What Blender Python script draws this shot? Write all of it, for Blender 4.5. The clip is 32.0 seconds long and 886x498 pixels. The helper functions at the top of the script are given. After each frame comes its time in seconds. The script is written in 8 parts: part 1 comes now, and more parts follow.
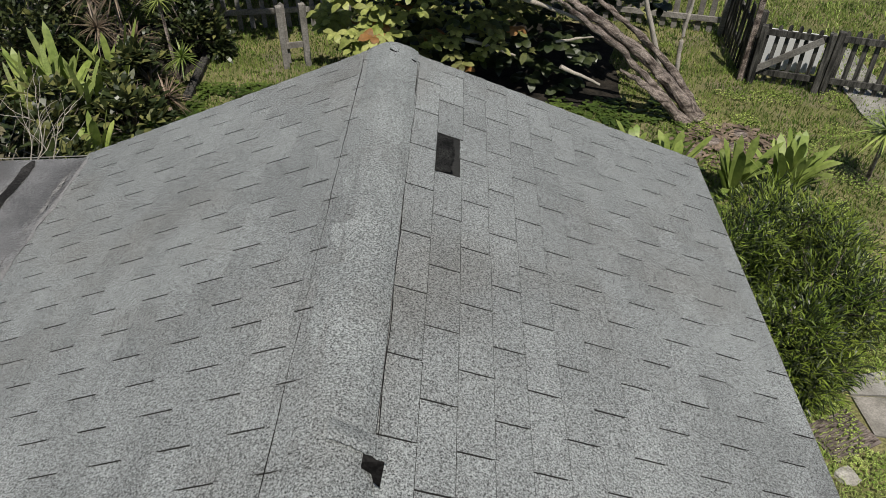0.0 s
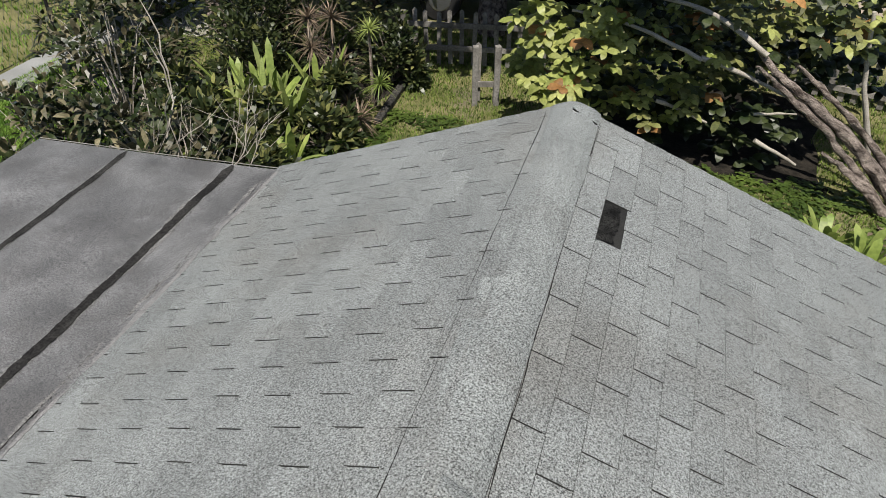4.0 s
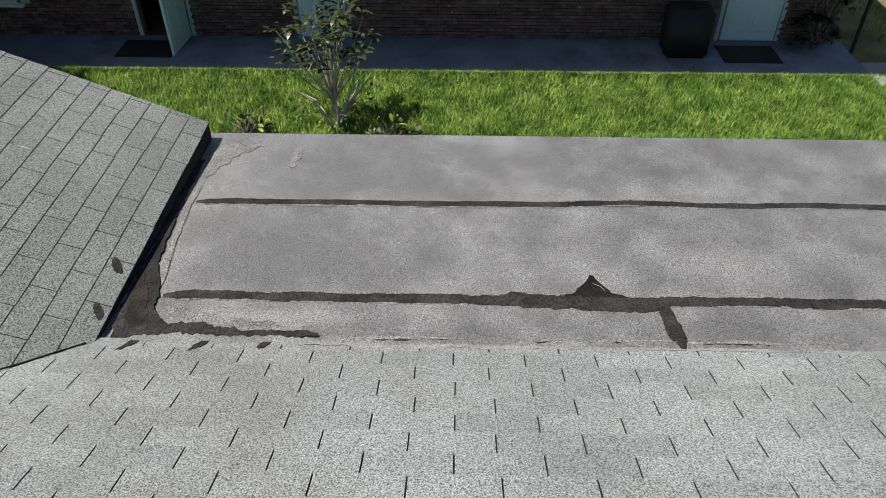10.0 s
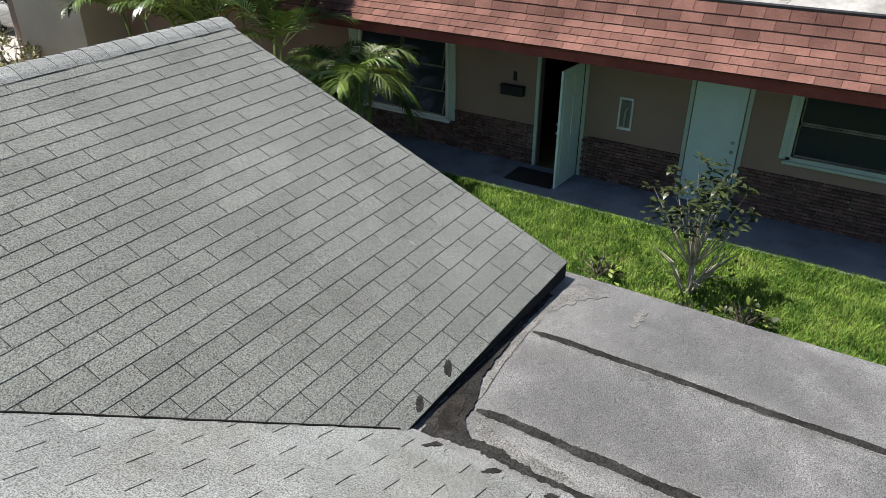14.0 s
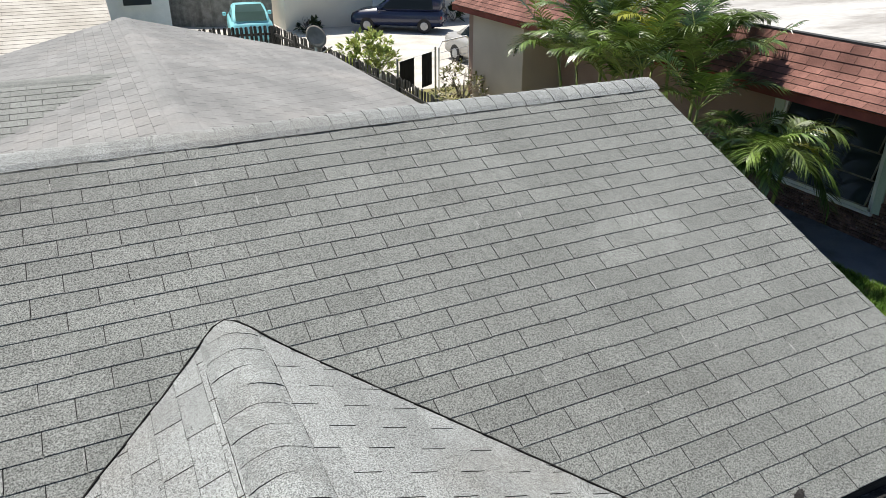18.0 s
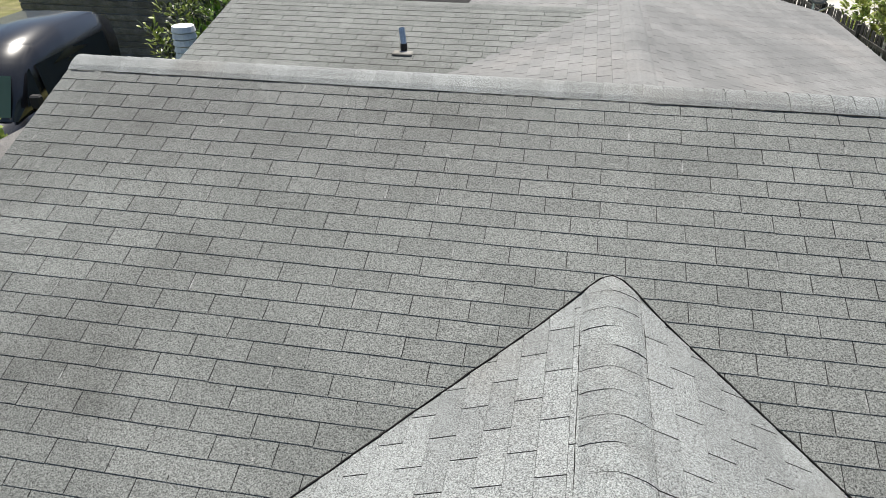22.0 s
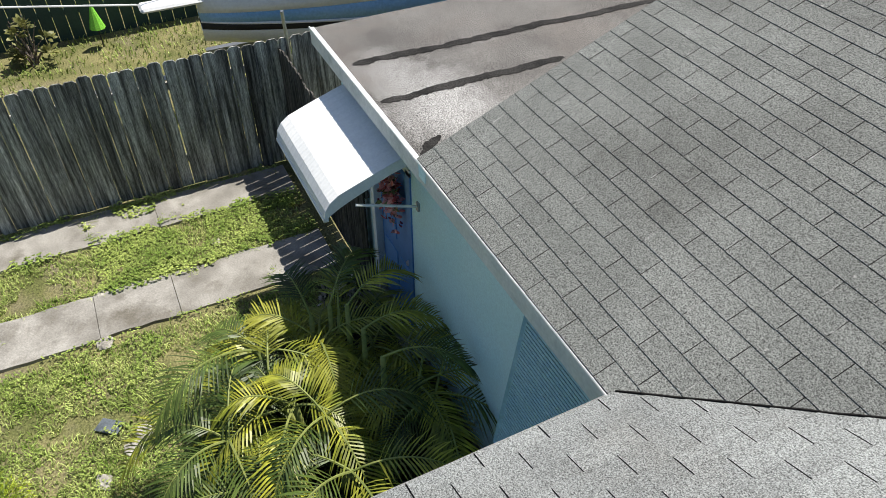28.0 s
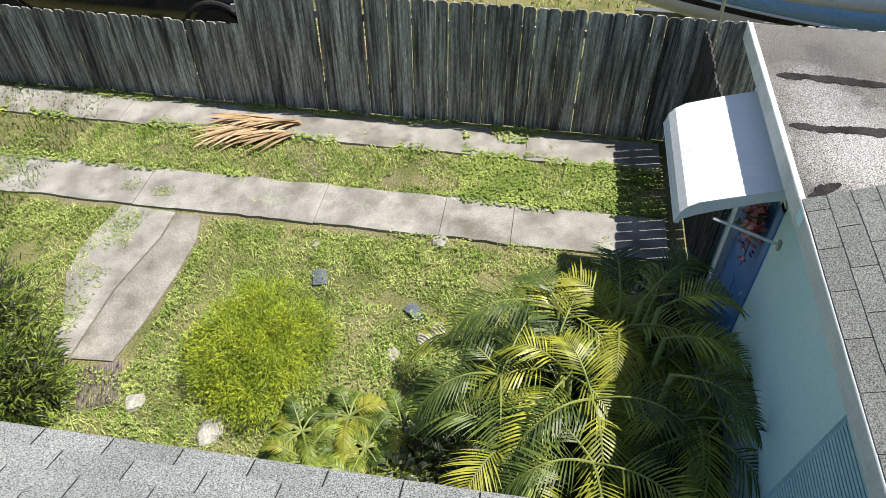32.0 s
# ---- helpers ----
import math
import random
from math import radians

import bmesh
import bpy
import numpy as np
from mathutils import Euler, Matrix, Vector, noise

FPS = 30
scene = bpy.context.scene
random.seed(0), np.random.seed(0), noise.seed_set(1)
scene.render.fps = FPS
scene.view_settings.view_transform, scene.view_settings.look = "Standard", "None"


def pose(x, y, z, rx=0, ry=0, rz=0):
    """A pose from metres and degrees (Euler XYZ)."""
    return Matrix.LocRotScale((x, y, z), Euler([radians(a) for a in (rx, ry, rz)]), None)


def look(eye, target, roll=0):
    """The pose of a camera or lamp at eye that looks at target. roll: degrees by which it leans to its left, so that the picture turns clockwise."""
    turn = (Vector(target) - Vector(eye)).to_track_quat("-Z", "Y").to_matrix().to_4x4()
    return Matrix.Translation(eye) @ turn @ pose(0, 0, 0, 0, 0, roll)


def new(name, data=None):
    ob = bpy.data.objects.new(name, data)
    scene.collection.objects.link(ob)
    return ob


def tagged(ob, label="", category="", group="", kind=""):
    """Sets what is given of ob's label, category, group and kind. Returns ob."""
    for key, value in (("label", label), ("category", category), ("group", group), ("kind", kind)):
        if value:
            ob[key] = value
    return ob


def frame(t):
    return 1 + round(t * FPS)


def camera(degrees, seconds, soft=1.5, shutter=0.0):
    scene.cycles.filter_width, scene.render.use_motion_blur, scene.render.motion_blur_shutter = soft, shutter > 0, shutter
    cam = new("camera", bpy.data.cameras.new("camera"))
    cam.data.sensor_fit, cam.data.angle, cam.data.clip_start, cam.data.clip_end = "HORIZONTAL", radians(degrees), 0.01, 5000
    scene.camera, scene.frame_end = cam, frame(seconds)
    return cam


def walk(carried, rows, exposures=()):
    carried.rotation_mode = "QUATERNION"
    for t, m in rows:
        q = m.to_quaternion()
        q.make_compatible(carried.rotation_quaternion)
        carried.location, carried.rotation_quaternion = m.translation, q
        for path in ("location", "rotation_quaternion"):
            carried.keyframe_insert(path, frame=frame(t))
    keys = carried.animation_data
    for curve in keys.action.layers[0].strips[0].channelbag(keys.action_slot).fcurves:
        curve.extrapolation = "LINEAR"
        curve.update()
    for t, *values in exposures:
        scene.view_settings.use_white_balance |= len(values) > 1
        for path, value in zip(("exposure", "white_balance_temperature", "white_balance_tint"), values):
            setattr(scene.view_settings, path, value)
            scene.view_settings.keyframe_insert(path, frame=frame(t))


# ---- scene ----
cam = camera(62.97, 32.0, soft=0.8)
PATH = [
    (0.0, pose(0.0457, -0.0623, 5.0600, 49.666, 0.054, 1.700)),
    (0.5, pose(0.0514, -0.0660, 5.0686, 51.595, 0.022, 2.179)),
    (1.0, pose(0.0536, -0.0856, 5.0751, 53.435, 0.036, 2.866)),
    (1.5, pose(0.0515, -0.0845, 5.0785, 53.306, 0.018, 3.540)),
    (2.0, pose(0.0580, -0.0713, 5.0862, 53.185, -0.012, 4.964)),
    (2.5, pose(0.0538, -0.0524, 5.0932, 53.112, 0.049, 7.169)),
    (4.5, pose(0.0723, 0.0023, 5.1324, 52.511, 0.004, 22.243)),
    (5.0, pose(0.0580, -0.0523, 5.1434, 52.416, 0.006, 27.032)),
    (5.5, pose(0.0715, -0.0833, 5.1416, 52.564, 0.051, 32.007)),
    (6.0, pose(0.0915, -0.1031, 5.1323, 52.613, -0.020, 37.292)),
    (6.5, pose(0.1123, -0.0877, 5.1348, 52.582, 0.026, 43.916)),
    (7.0, pose(0.1005, -0.0472, 5.1354, 52.589, -0.005, 51.286)),
    (7.5, pose(0.0604, -0.0067, 5.1243, 52.481, -0.126, 58.762)),
    (8.0, pose(0.0368, 0.0285, 5.1141, 52.268, -0.117, 66.145)),
    (8.5, pose(0.0132, 0.0448, 5.1015, 51.815, -0.043, 73.929)),
    (9.0, pose(0.0063, 0.0700, 5.1057, 51.104, 0.010, 80.250)),
    (9.5, pose(-0.0018, 0.0910, 5.1103, 50.407, 0.010, 85.228)),
    (10.0, pose(0.0084, 0.0872, 5.1091, 49.705, 0.013, 91.275)),
    (10.5, pose(0.0221, 0.0858, 5.1132, 49.389, 0.015, 98.964)),
    (11.0, pose(0.0287, 0.0997, 5.1205, 49.317, 0.083, 102.755)),
    (11.5, pose(0.0283, 0.1125, 5.1302, 49.320, 0.036, 105.462)),
    (12.0, pose(0.0183, 0.1168, 5.1375, 50.731, -0.007, 108.905)),
    (12.5, pose(0.0079, 0.1003, 5.1536, 53.168, -0.033, 112.700)),
    (13.0, pose(-0.0012, 0.0704, 5.1577, 55.724, -0.001, 115.907)),
    (13.5, pose(-0.0219, 0.0496, 5.1682, 58.197, -0.002, 118.855)),
    (14.0, pose(-0.0273, 0.0233, 5.1766, 60.774, -0.025, 122.240)),
    (14.5, pose(-0.0350, 0.0021, 5.1750, 63.421, -0.041, 126.901)),
    (16.5, pose(0.0357, 0.0346, 5.2713, 65.482, 0.086, 140.594)),
    (17.0, pose(0.0154, 0.0530, 5.2719, 65.198, 0.115, 145.067)),
    (17.5, pose(0.0013, 0.0384, 5.2740, 64.779, 0.036, 149.576)),
    (18.0, pose(0.0010, -0.0013, 5.2761, 64.361, -0.012, 154.262)),
    (18.5, pose(-0.0057, -0.0352, 5.2708, 63.862, -0.002, 158.881)),
    (19.0, pose(-0.0279, -0.0102, 5.2931, 63.245, 0.050, 163.517)),
    (19.5, pose(-0.0219, 0.0162, 5.3193, 62.613, 0.100, 167.980)),
    (20.0, pose(-0.0380, 0.0254, 5.3381, 62.006, 0.083, 172.644)),
    (20.5, pose(-0.0471, 0.0132, 5.3538, 61.429, 0.072, 177.340)),
    (21.0, pose(-0.0606, 0.0013, 5.3757, 60.828, 0.050, 181.897)),
    (21.5, pose(-0.0713, -0.0089, 5.3929, 60.269, 0.016, 186.187)),
    (22.0, pose(-0.0882, -0.0025, 5.3949, 59.794, 0.016, 190.650)),
    (22.5, pose(-0.1083, 0.0134, 5.4001, 59.240, 0.036, 195.143)),
    (23.0, pose(-0.1295, 0.0353, 5.4136, 58.765, 0.009, 199.760)),
    (23.5, pose(-0.1201, 0.0359, 5.4151, 58.301, -0.035, 204.169)),
    (24.0, pose(-0.0974, 0.0176, 5.4120, 57.547, -0.179, 208.501)),
    (24.5, pose(-0.0813, -0.0163, 5.3901, 56.426, -0.001, 213.069)),
    (26.5, pose(-0.0266, -0.0601, 5.3150, 51.824, 0.004, 230.826)),
    (27.0, pose(-0.0112, -0.0500, 5.3249, 50.448, -0.027, 235.189)),
    (27.5, pose(-0.0021, -0.0198, 5.3377, 49.091, 0.004, 239.609)),
    (28.0, pose(-0.0066, -0.0035, 5.3404, 47.914, -0.024, 243.759)),
    (28.5, pose(-0.0119, -0.0214, 5.3533, 46.624, -0.025, 247.643)),
    (29.0, pose(-0.0043, -0.0338, 5.3659, 45.631, -0.002, 251.610)),
    (29.5, pose(0.0034, -0.0386, 5.3694, 44.986, -0.001, 255.392)),
    (30.0, pose(0.0164, -0.0373, 5.3822, 44.965, 0.013, 259.060)),
    (30.5, pose(0.0376, -0.0390, 5.4089, 44.895, 0.018, 262.660)),
    (31.0, pose(0.0656, -0.0169, 5.4198, 44.855, 0.033, 267.105)),
    (31.5, pose(0.0699, 0.0072, 5.4250, 44.850, -0.004, 273.076)),
    (32.0, pose(0.0750, 0.0234, 5.4255, 44.819, -0.007, 278.762)),
]
SKY, SUN = 0.074, 4.7
EXPOSURES = [(0.0, -0.15), (2.5, 0.08), (6.0, 0.28), (7.5, 0.44), (9.0, 0.47), (13.0, 0.6), (17.0, 0.74), (21.0, 0.62), (24.0, 0.7), (26.0, 0.62), (28.0, 0.54), (29.0, 0.75), (30.0, 1.18), (31.0, 1.05), (32.0, 0.7)]
walk(cam, PATH, EXPOSURES)

# ---- sky and sun ----
SUN_DIR = Vector((-0.12, 0.48, -1.0)).normalized()
world = bpy.data.worlds.new("sky")
scene.world = world
world.use_nodes = True
wn = world.node_tree
sky = wn.nodes.new("ShaderNodeTexSky")
sky.sky_type, sky.sun_disc = "NISHITA", False
sky.sun_elevation = math.asin(-SUN_DIR.z)
sky.sun_rotation = math.atan2(-SUN_DIR.x, -SUN_DIR.y)
wn.links.new(sky.outputs[0], wn.nodes["Background"].inputs[0])
wn.nodes["Background"].inputs[1].default_value = SKY
sun = new("sun", bpy.data.lights.new("sun", "SUN"))
sun.data.energy, sun.data.angle, sun.data.color = SUN, radians(0.55), (1.0, 0.945, 0.86)
sun.matrix_world = look(Vector((0, 0, 30)) - SUN_DIR * 20, Vector((0, 0, 30)))

# ---- materials ----
def mat(name, c1, c2, rough=0.85, scale=3.0, fscale=60.0, fine=0.25, bump=0.2, metal=0.0, rnd=0.0,
        stretch=(1, 1, 1), spec=0.4, contrast=(0.35, 0.65), stain=None, stain_scale=0.8, trans=0.0, bdist=0.004, grit=False, spots=None, tone_patches=()):
    m = bpy.data.materials.new(name)
    m.use_nodes = True
    nt = m.node_tree
    N, L = nt.nodes, nt.links
    bs = N["Principled BSDF"]
    bs.inputs["Roughness"].default_value, bs.inputs["Metallic"].default_value = rough, metal
    bs.inputs["Specular IOR Level"].default_value = spec
    geo = N.new("ShaderNodeNewGeometry")
    mp = N.new("ShaderNodeMapping")
    mp.inputs["Scale"].default_value = stretch
    L.new(geo.outputs["Position"], mp.inputs["Vector"])
    big = N.new("ShaderNodeTexNoise")
    big.inputs["Scale"].default_value, big.inputs["Detail"].default_value = scale, 5
    L.new(mp.outputs[0], big.inputs["Vector"])
    ramp = N.new("ShaderNodeValToRGB")
    ramp.color_ramp.elements[0].position, ramp.color_ramp.elements[1].position = contrast
    ramp.color_ramp.elements[0].color, ramp.color_ramp.elements[1].color = (*c1, 1), (*c2, 1)
    L.new(big.outputs["Fac"], ramp.inputs[0])
    small = N.new("ShaderNodeTexNoise")
    small.inputs["Scale"].default_value, small.inputs["Detail"].default_value = fscale, 3
    if grit:
        small.inputs["Detail"].default_value, small.inputs["Roughness"].default_value = 3, 0.85
    L.new(mp.outputs[0], small.inputs["Vector"])
    mr = N.new("ShaderNodeMapRange")
    mr.inputs["From Min"].default_value, mr.inputs["From Max"].default_value = (0.37, 0.63) if grit else (0.3, 0.7)
    mr.inputs["To Min"].default_value, mr.inputs["To Max"].default_value = 1 - fine, 1 + fine
    L.new(small.outputs["Fac"], mr.inputs["Value"])
    col = ramp.outputs[0]
    if stain:
        st = N.new("ShaderNodeTexNoise")
        st.inputs["Scale"].default_value, st.inputs["Detail"].default_value = stain_scale, 8
        st.inputs["Roughness"].default_value = 0.65
        L.new(mp.outputs[0], st.inputs["Vector"])
        r2 = N.new("ShaderNodeValToRGB")
        r2.color_ramp.elements[0].position, r2.color_ramp.elements[1].position = 0.5, 0.68
        L.new(st.outputs["Fac"], r2.inputs[0])
        mx = N.new("ShaderNodeMixRGB")
        L.new(r2.outputs[0], mx.inputs[0])
        L.new(col, mx.inputs[1])
        mx.inputs[2].default_value = (*stain, 1)
        col = mx.outputs[0]
    for cx, cy, rx, ry, amount, shade in tone_patches:
        sub_ = N.new("ShaderNodeVectorMath")
        sub_.operation = "SUBTRACT"
        L.new(geo.outputs["Position"], sub_.inputs[0])
        sub_.inputs[1].default_value = (cx, cy, 0)
        sc_ = N.new("ShaderNodeVectorMath")
        sc_.operation = "MULTIPLY"
        L.new(sub_.outputs[0], sc_.inputs[0])
        sc_.inputs[1].default_value = (1 / rx, 1 / ry, 0)
        ln_ = N.new("ShaderNodeVectorMath")
        ln_.operation = "LENGTH"
        L.new(sc_.outputs[0], ln_.inputs[0])
        br = N.new("ShaderNodeMath")
        br.operation = "ADD"
        L.new(ln_.outputs["Value"], br.inputs[0])
        bn_ = N.new("ShaderNodeTexNoise")
        bn_.inputs["Scale"].default_value, bn_.inputs["Detail"].default_value = 9.0, 6
        L.new(geo.outputs["Position"], bn_.inputs["Vector"])
        L.new(bn_.outputs["Fac"], br.inputs[1])
        fd = N.new("ShaderNodeMapRange")
        fd.inputs["From Min"].default_value, fd.inputs["From Max"].default_value = 1.55, 0.7
        fd.inputs["To Max"].default_value = amount
        L.new(br.outputs[0], fd.inputs["Value"])
        mx3 = N.new("ShaderNodeMixRGB")
        L.new(fd.outputs[0], mx3.inputs[0])
        L.new(col, mx3.inputs[1])
        mx3.inputs[2].default_value = (shade, shade * 0.99, shade * 0.97, 1)
        col = mx3.outputs[0]
    if spots:
        vo = N.new("ShaderNodeTexVoronoi")
        vo.inputs["Scale"].default_value = spots[0]
        L.new(mp.outputs[0], vo.inputs["Vector"])
        sp = N.new("ShaderNodeMapRange")
        sp.inputs["From Min"].default_value, sp.inputs["From Max"].default_value = spots[1], spots[1] * 0.5
        L.new(vo.outputs["Distance"], sp.inputs["Value"])
        mx2 = N.new("ShaderNodeMixRGB")
        L.new(sp.outputs[0], mx2.inputs[0])
        L.new(col, mx2.inputs[1])
        mx2.inputs[2].default_value = (spots[2], spots[2], spots[2] * 0.95, 1)
        col = mx2.outputs[0]
    val = mr.outputs[0]
    if rnd:
        oi = N.new("ShaderNodeObjectInfo")
        ad = N.new("ShaderNodeMath")
        L.new(oi.outputs["Random"], ad.inputs[0])
        L.new(geo.outputs["Random Per Island"], ad.inputs[1])
        fr = N.new("ShaderNodeMath")
        fr.operation = "FRACT"
        L.new(ad.outputs[0], fr.inputs[0])
        m3 = N.new("ShaderNodeMapRange")
        m3.inputs["To Min"].default_value, m3.inputs["To Max"].default_value = 1 - rnd, 1 + rnd
        L.new(fr.outputs[0], m3.inputs["Value"])
        mu = N.new("ShaderNodeMath")
        mu.operation = "MULTIPLY"
        L.new(val, mu.inputs[0])
        L.new(m3.outputs[0], mu.inputs[1])
        val = mu.outputs[0]
    mul = N.new("ShaderNodeMixRGB")
    mul.blend_type = "MULTIPLY"
    mul.inputs[0].default_value = 1
    L.new(col, mul.inputs[1])
    L.new(val, mul.inputs[2])
    L.new(mul.outputs[0], bs.inputs["Base Color"])
    if bump:
        bp = N.new("ShaderNodeBump")
        bp.inputs["Strength"].default_value, bp.inputs["Distance"].default_value = bump, bdist
        L.new(small.outputs["Fac"], bp.inputs["Height"])
        L.new(bp.outputs[0], bs.inputs["Normal"])
    if trans:
        tr = N.new("ShaderNodeBsdfTranslucent")
        L.new(mul.outputs[0], tr.inputs[0])
        mix = N.new("ShaderNodeMixShader")
        mix.inputs[0].default_value = trans
        L.new(bs.outputs[0], mix.inputs[1])
        L.new(tr.outputs[0], mix.inputs[2])
        L.new(mix.outputs[0], N["Material Output"].inputs[0])
    return m


def glass(name, tint=(0.03, 0.04, 0.05)):
    m = bpy.data.materials.new(name)
    m.use_nodes = True
    b = m.node_tree.nodes["Principled BSDF"]
    b.inputs["Base Color"].default_value = (*tint, 1)
    b.inputs["Roughness"].default_value = 0.06
    b.inputs["Specular IOR Level"].default_value = 0.2
    return m


M_SH = mat("grey asphalt shingle", (0.203, 0.214, 0.211), (0.252, 0.266, 0.261), 0.7, 1.3, 150, 0.92, 1.0, rnd=0.10, spec=0.35, grit=True,
           stain=(0.19, 0.192, 0.182), stain_scale=0.9)
# two soft darker ovals lower the tone near the main ridge
M_SHM = mat("main roof grey shingle", (0.154, 0.1615, 0.152), (0.197, 0.206, 0.195), 0.8, 1.4, 128, 0.82, 1.0, rnd=0.08, spec=0.25, grit=True, spots=(4.2, 0.042, 0.27),
            tone_patches=((2.3, -4.35, 1.6, 0.7, 0.4, 0.1), (0.6, -4.1, 1.9, 0.6, 0.2, 0.11)), stain=(0.118, 0.122, 0.114), stain_scale=0.7)
M_EDGE = mat("cut asphalt shingle edge", (0.025, 0.025, 0.024), (0.06, 0.06, 0.057), 0.95, 4, 120, 0.4, 0.2, spec=0.15)
M_DECK = mat("dark shingle underlayer", (0.02, 0.02, 0.02), (0.035, 0.035, 0.033), 0.95, 4, 150, 0.3, 0.2, spec=0.15)
M_CAP = mat("ridge cap shingle", (0.211, 0.224, 0.22), (0.263, 0.279, 0.273), 0.75, 3.0, 150, 0.92, 1.0, rnd=0.04, spec=0.3, grit=True,
            stain=(0.2, 0.207, 0.2), stain_scale=2.0)
M_HOLE = mat("black tar and shadow line", (0.006, 0.006, 0.006), (0.02, 0.019, 0.018), 0.8, 6, 80, 0.5, 0.6, spec=0.1)
M_BARE = mat("coarse dark bare felt", (0.012, 0.012, 0.012), (0.05, 0.05, 0.047), 0.9, 14, 130, 0.9, 1.0, spec=0.2, grit=True)
M_TAR = mat("black roofing tar", (0.017, 0.0165, 0.016), (0.038, 0.0365, 0.035), 0.9, 6, 80, 0.6, 0.8, spec=0.12)
M_TARD = mat("thick brown black tar", (0.014, 0.0125, 0.011), (0.034, 0.03, 0.026), 0.85, 8, 80, 0.5, 0.6, spec=0.15)
# pale entries are scuffs, dark entries lower the tone locally
M_FLAT = mat("rolled roofing", (0.08, 0.079, 0.077), (0.2, 0.199, 0.197), 0.5, 3.2, 135, 1.0, 1.0, spec=1.0, grit=True,
             tone_patches=((-2.88, 1.55, 0.24, 0.34, 0.75, 0.2), (-3.82, -1.32, 0.26, 0.2, 0.7, 0.2), (-2.44, -0.75, 0.07, 0.5, 0.8, 0.24), (-3.85, -0.9, 0.06, 0.2, 0.7, 0.22), (-3.1, -0.9, 0.4, 0.5, 0.5, 0.07), (-3.0, 2.9, 0.5, 0.5, 0.45, 0.07), (-2.42, 2.3, 0.12, 1.5, 0.25, 0.06), (-2.9, -0.75, 0.62, 0.8, 0.75, 0.074), (-3.75, -0.6, 0.5, 0.85, 0.65, 0.078), (-3.85, 1.2, 0.3, 0.8, 0.4, 0.075)),
             stain=(0.098, 0.094, 0.09), stain_scale=2.3, contrast=(0.3, 0.7))
M_FLAT2 = mat("rolled roofing brown", (0.088, 0.083, 0.078), (0.172, 0.165, 0.156), 0.75, 2.2, 95, 1.0, 1.0, spec=0.35, grit=True, tone_patches=((4.15, -2.1, 0.75, 0.5, 0.9, 0.33), (4.8, -1.9, 0.5, 0.3, 0.7, 0.26)),
              stain=(0.12, 0.105, 0.095), stain_scale=0.7, contrast=(0.3, 0.7))
M_FLATP = mat("pale grey rolled roofing", (0.19, 0.188, 0.185), (0.24, 0.237, 0.233), 0.95, 3, 160, 0.4, 0.4, spec=0.2)
M_SCUFF = mat("pale worn roofing", (0.125, 0.123, 0.118), (0.2, 0.198, 0.192), 0.8, 7, 100, 0.8, 0.8, spec=0.4, grit=True)
M_FASC = mat("white painted wood", (0.62, 0.66, 0.66), (0.78, 0.8, 0.79), 0.6, 3, 40, 0.08, 0.1, stain=(0.5, 0.55, 0.55), stain_scale=4)
M_AQUA = mat("pale aqua painted stucco", (0.64, 0.89, 0.95), (0.72, 0.92, 0.96), 0.8, 1.2, 90, 0.08, 0.3)
M_AQUAD = mat("aqua painted shutter", (0.34, 0.54, 0.63), (0.42, 0.62, 0.7), 0.6, 3, 40, 0.1, 0.1)
M_BLUE = mat("bright blue door paint", (0.07, 0.2, 0.48), (0.09, 0.24, 0.56), 0.5, 3, 40, 0.06, 0.05)
M_GRASS = mat("lawn soil and thatch", (0.115, 0.125, 0.045), (0.23, 0.21, 0.1), 0.95, 1.6, 45, 0.45, 0.8, spec=0.1, bdist=0.02,
              stain=(0.19, 0.165, 0.11), stain_scale=1.3)
M_BLADE = mat("grass blades", (0.085, 0.18, 0.022), (0.26, 0.39, 0.075), 0.65, 3.2, 30, 0.35, 0, rnd=0.55, spec=0.3, trans=0.25)
# darker grass copy with the north garden's shade in its colour
M_BLADEG = mat("shaded olive creeping grass", (0.06, 0.11, 0.018), (0.2, 0.265, 0.055), 0.7, 3.4, 30, 0.35, 0, rnd=0.5, spec=0.25, trans=0.2)
M_BLADE2 = mat("weedy grass blades", (0.18, 0.27, 0.045), (0.44, 0.5, 0.17), 0.7, 3.4, 30, 0.35, 0, rnd=0.55, spec=0.25, trans=0.25)
M_CLOVER = mat("round weed leaves", (0.16, 0.24, 0.04), (0.35, 0.42, 0.11), 0.6, 3.0, 30, 0.3, 0, rnd=0.5, spec=0.3, trans=0.2)
M_CONC = mat("weathered concrete", (0.205, 0.195, 0.175), (0.345, 0.332, 0.305), 0.92, 2.8, 70, 0.2, 0.4, spec=0.25, stain=(0.15, 0.138, 0.115), stain_scale=2.2)
M_CONCD = mat("dark stained concrete", (0.16, 0.15, 0.128), (0.3, 0.28, 0.25), 0.92, 3, 70, 0.25, 0.3, spec=0.25)
M_WALK = mat("grey walkway concrete", (0.25, 0.255, 0.25), (0.32, 0.325, 0.32), 0.9, 1.5, 60, 0.08, 0.2, spec=0.25)
# shaded copy of the walkway concrete, the overhang's blue shade in its colour
M_WALKB = mat("walkway concrete tinted for shade", (0.15, 0.185, 0.23), (0.21, 0.25, 0.3), 0.85, 1.5, 60, 0.15, 0.2, spec=0.3, stain=(0.11, 0.125, 0.14), stain_scale=1.2)
M_STREET = mat("bleached street concrete", (0.38, 0.36, 0.325), (0.52, 0.5, 0.455), 0.9, 0.9, 20, 0.15, 0.1)
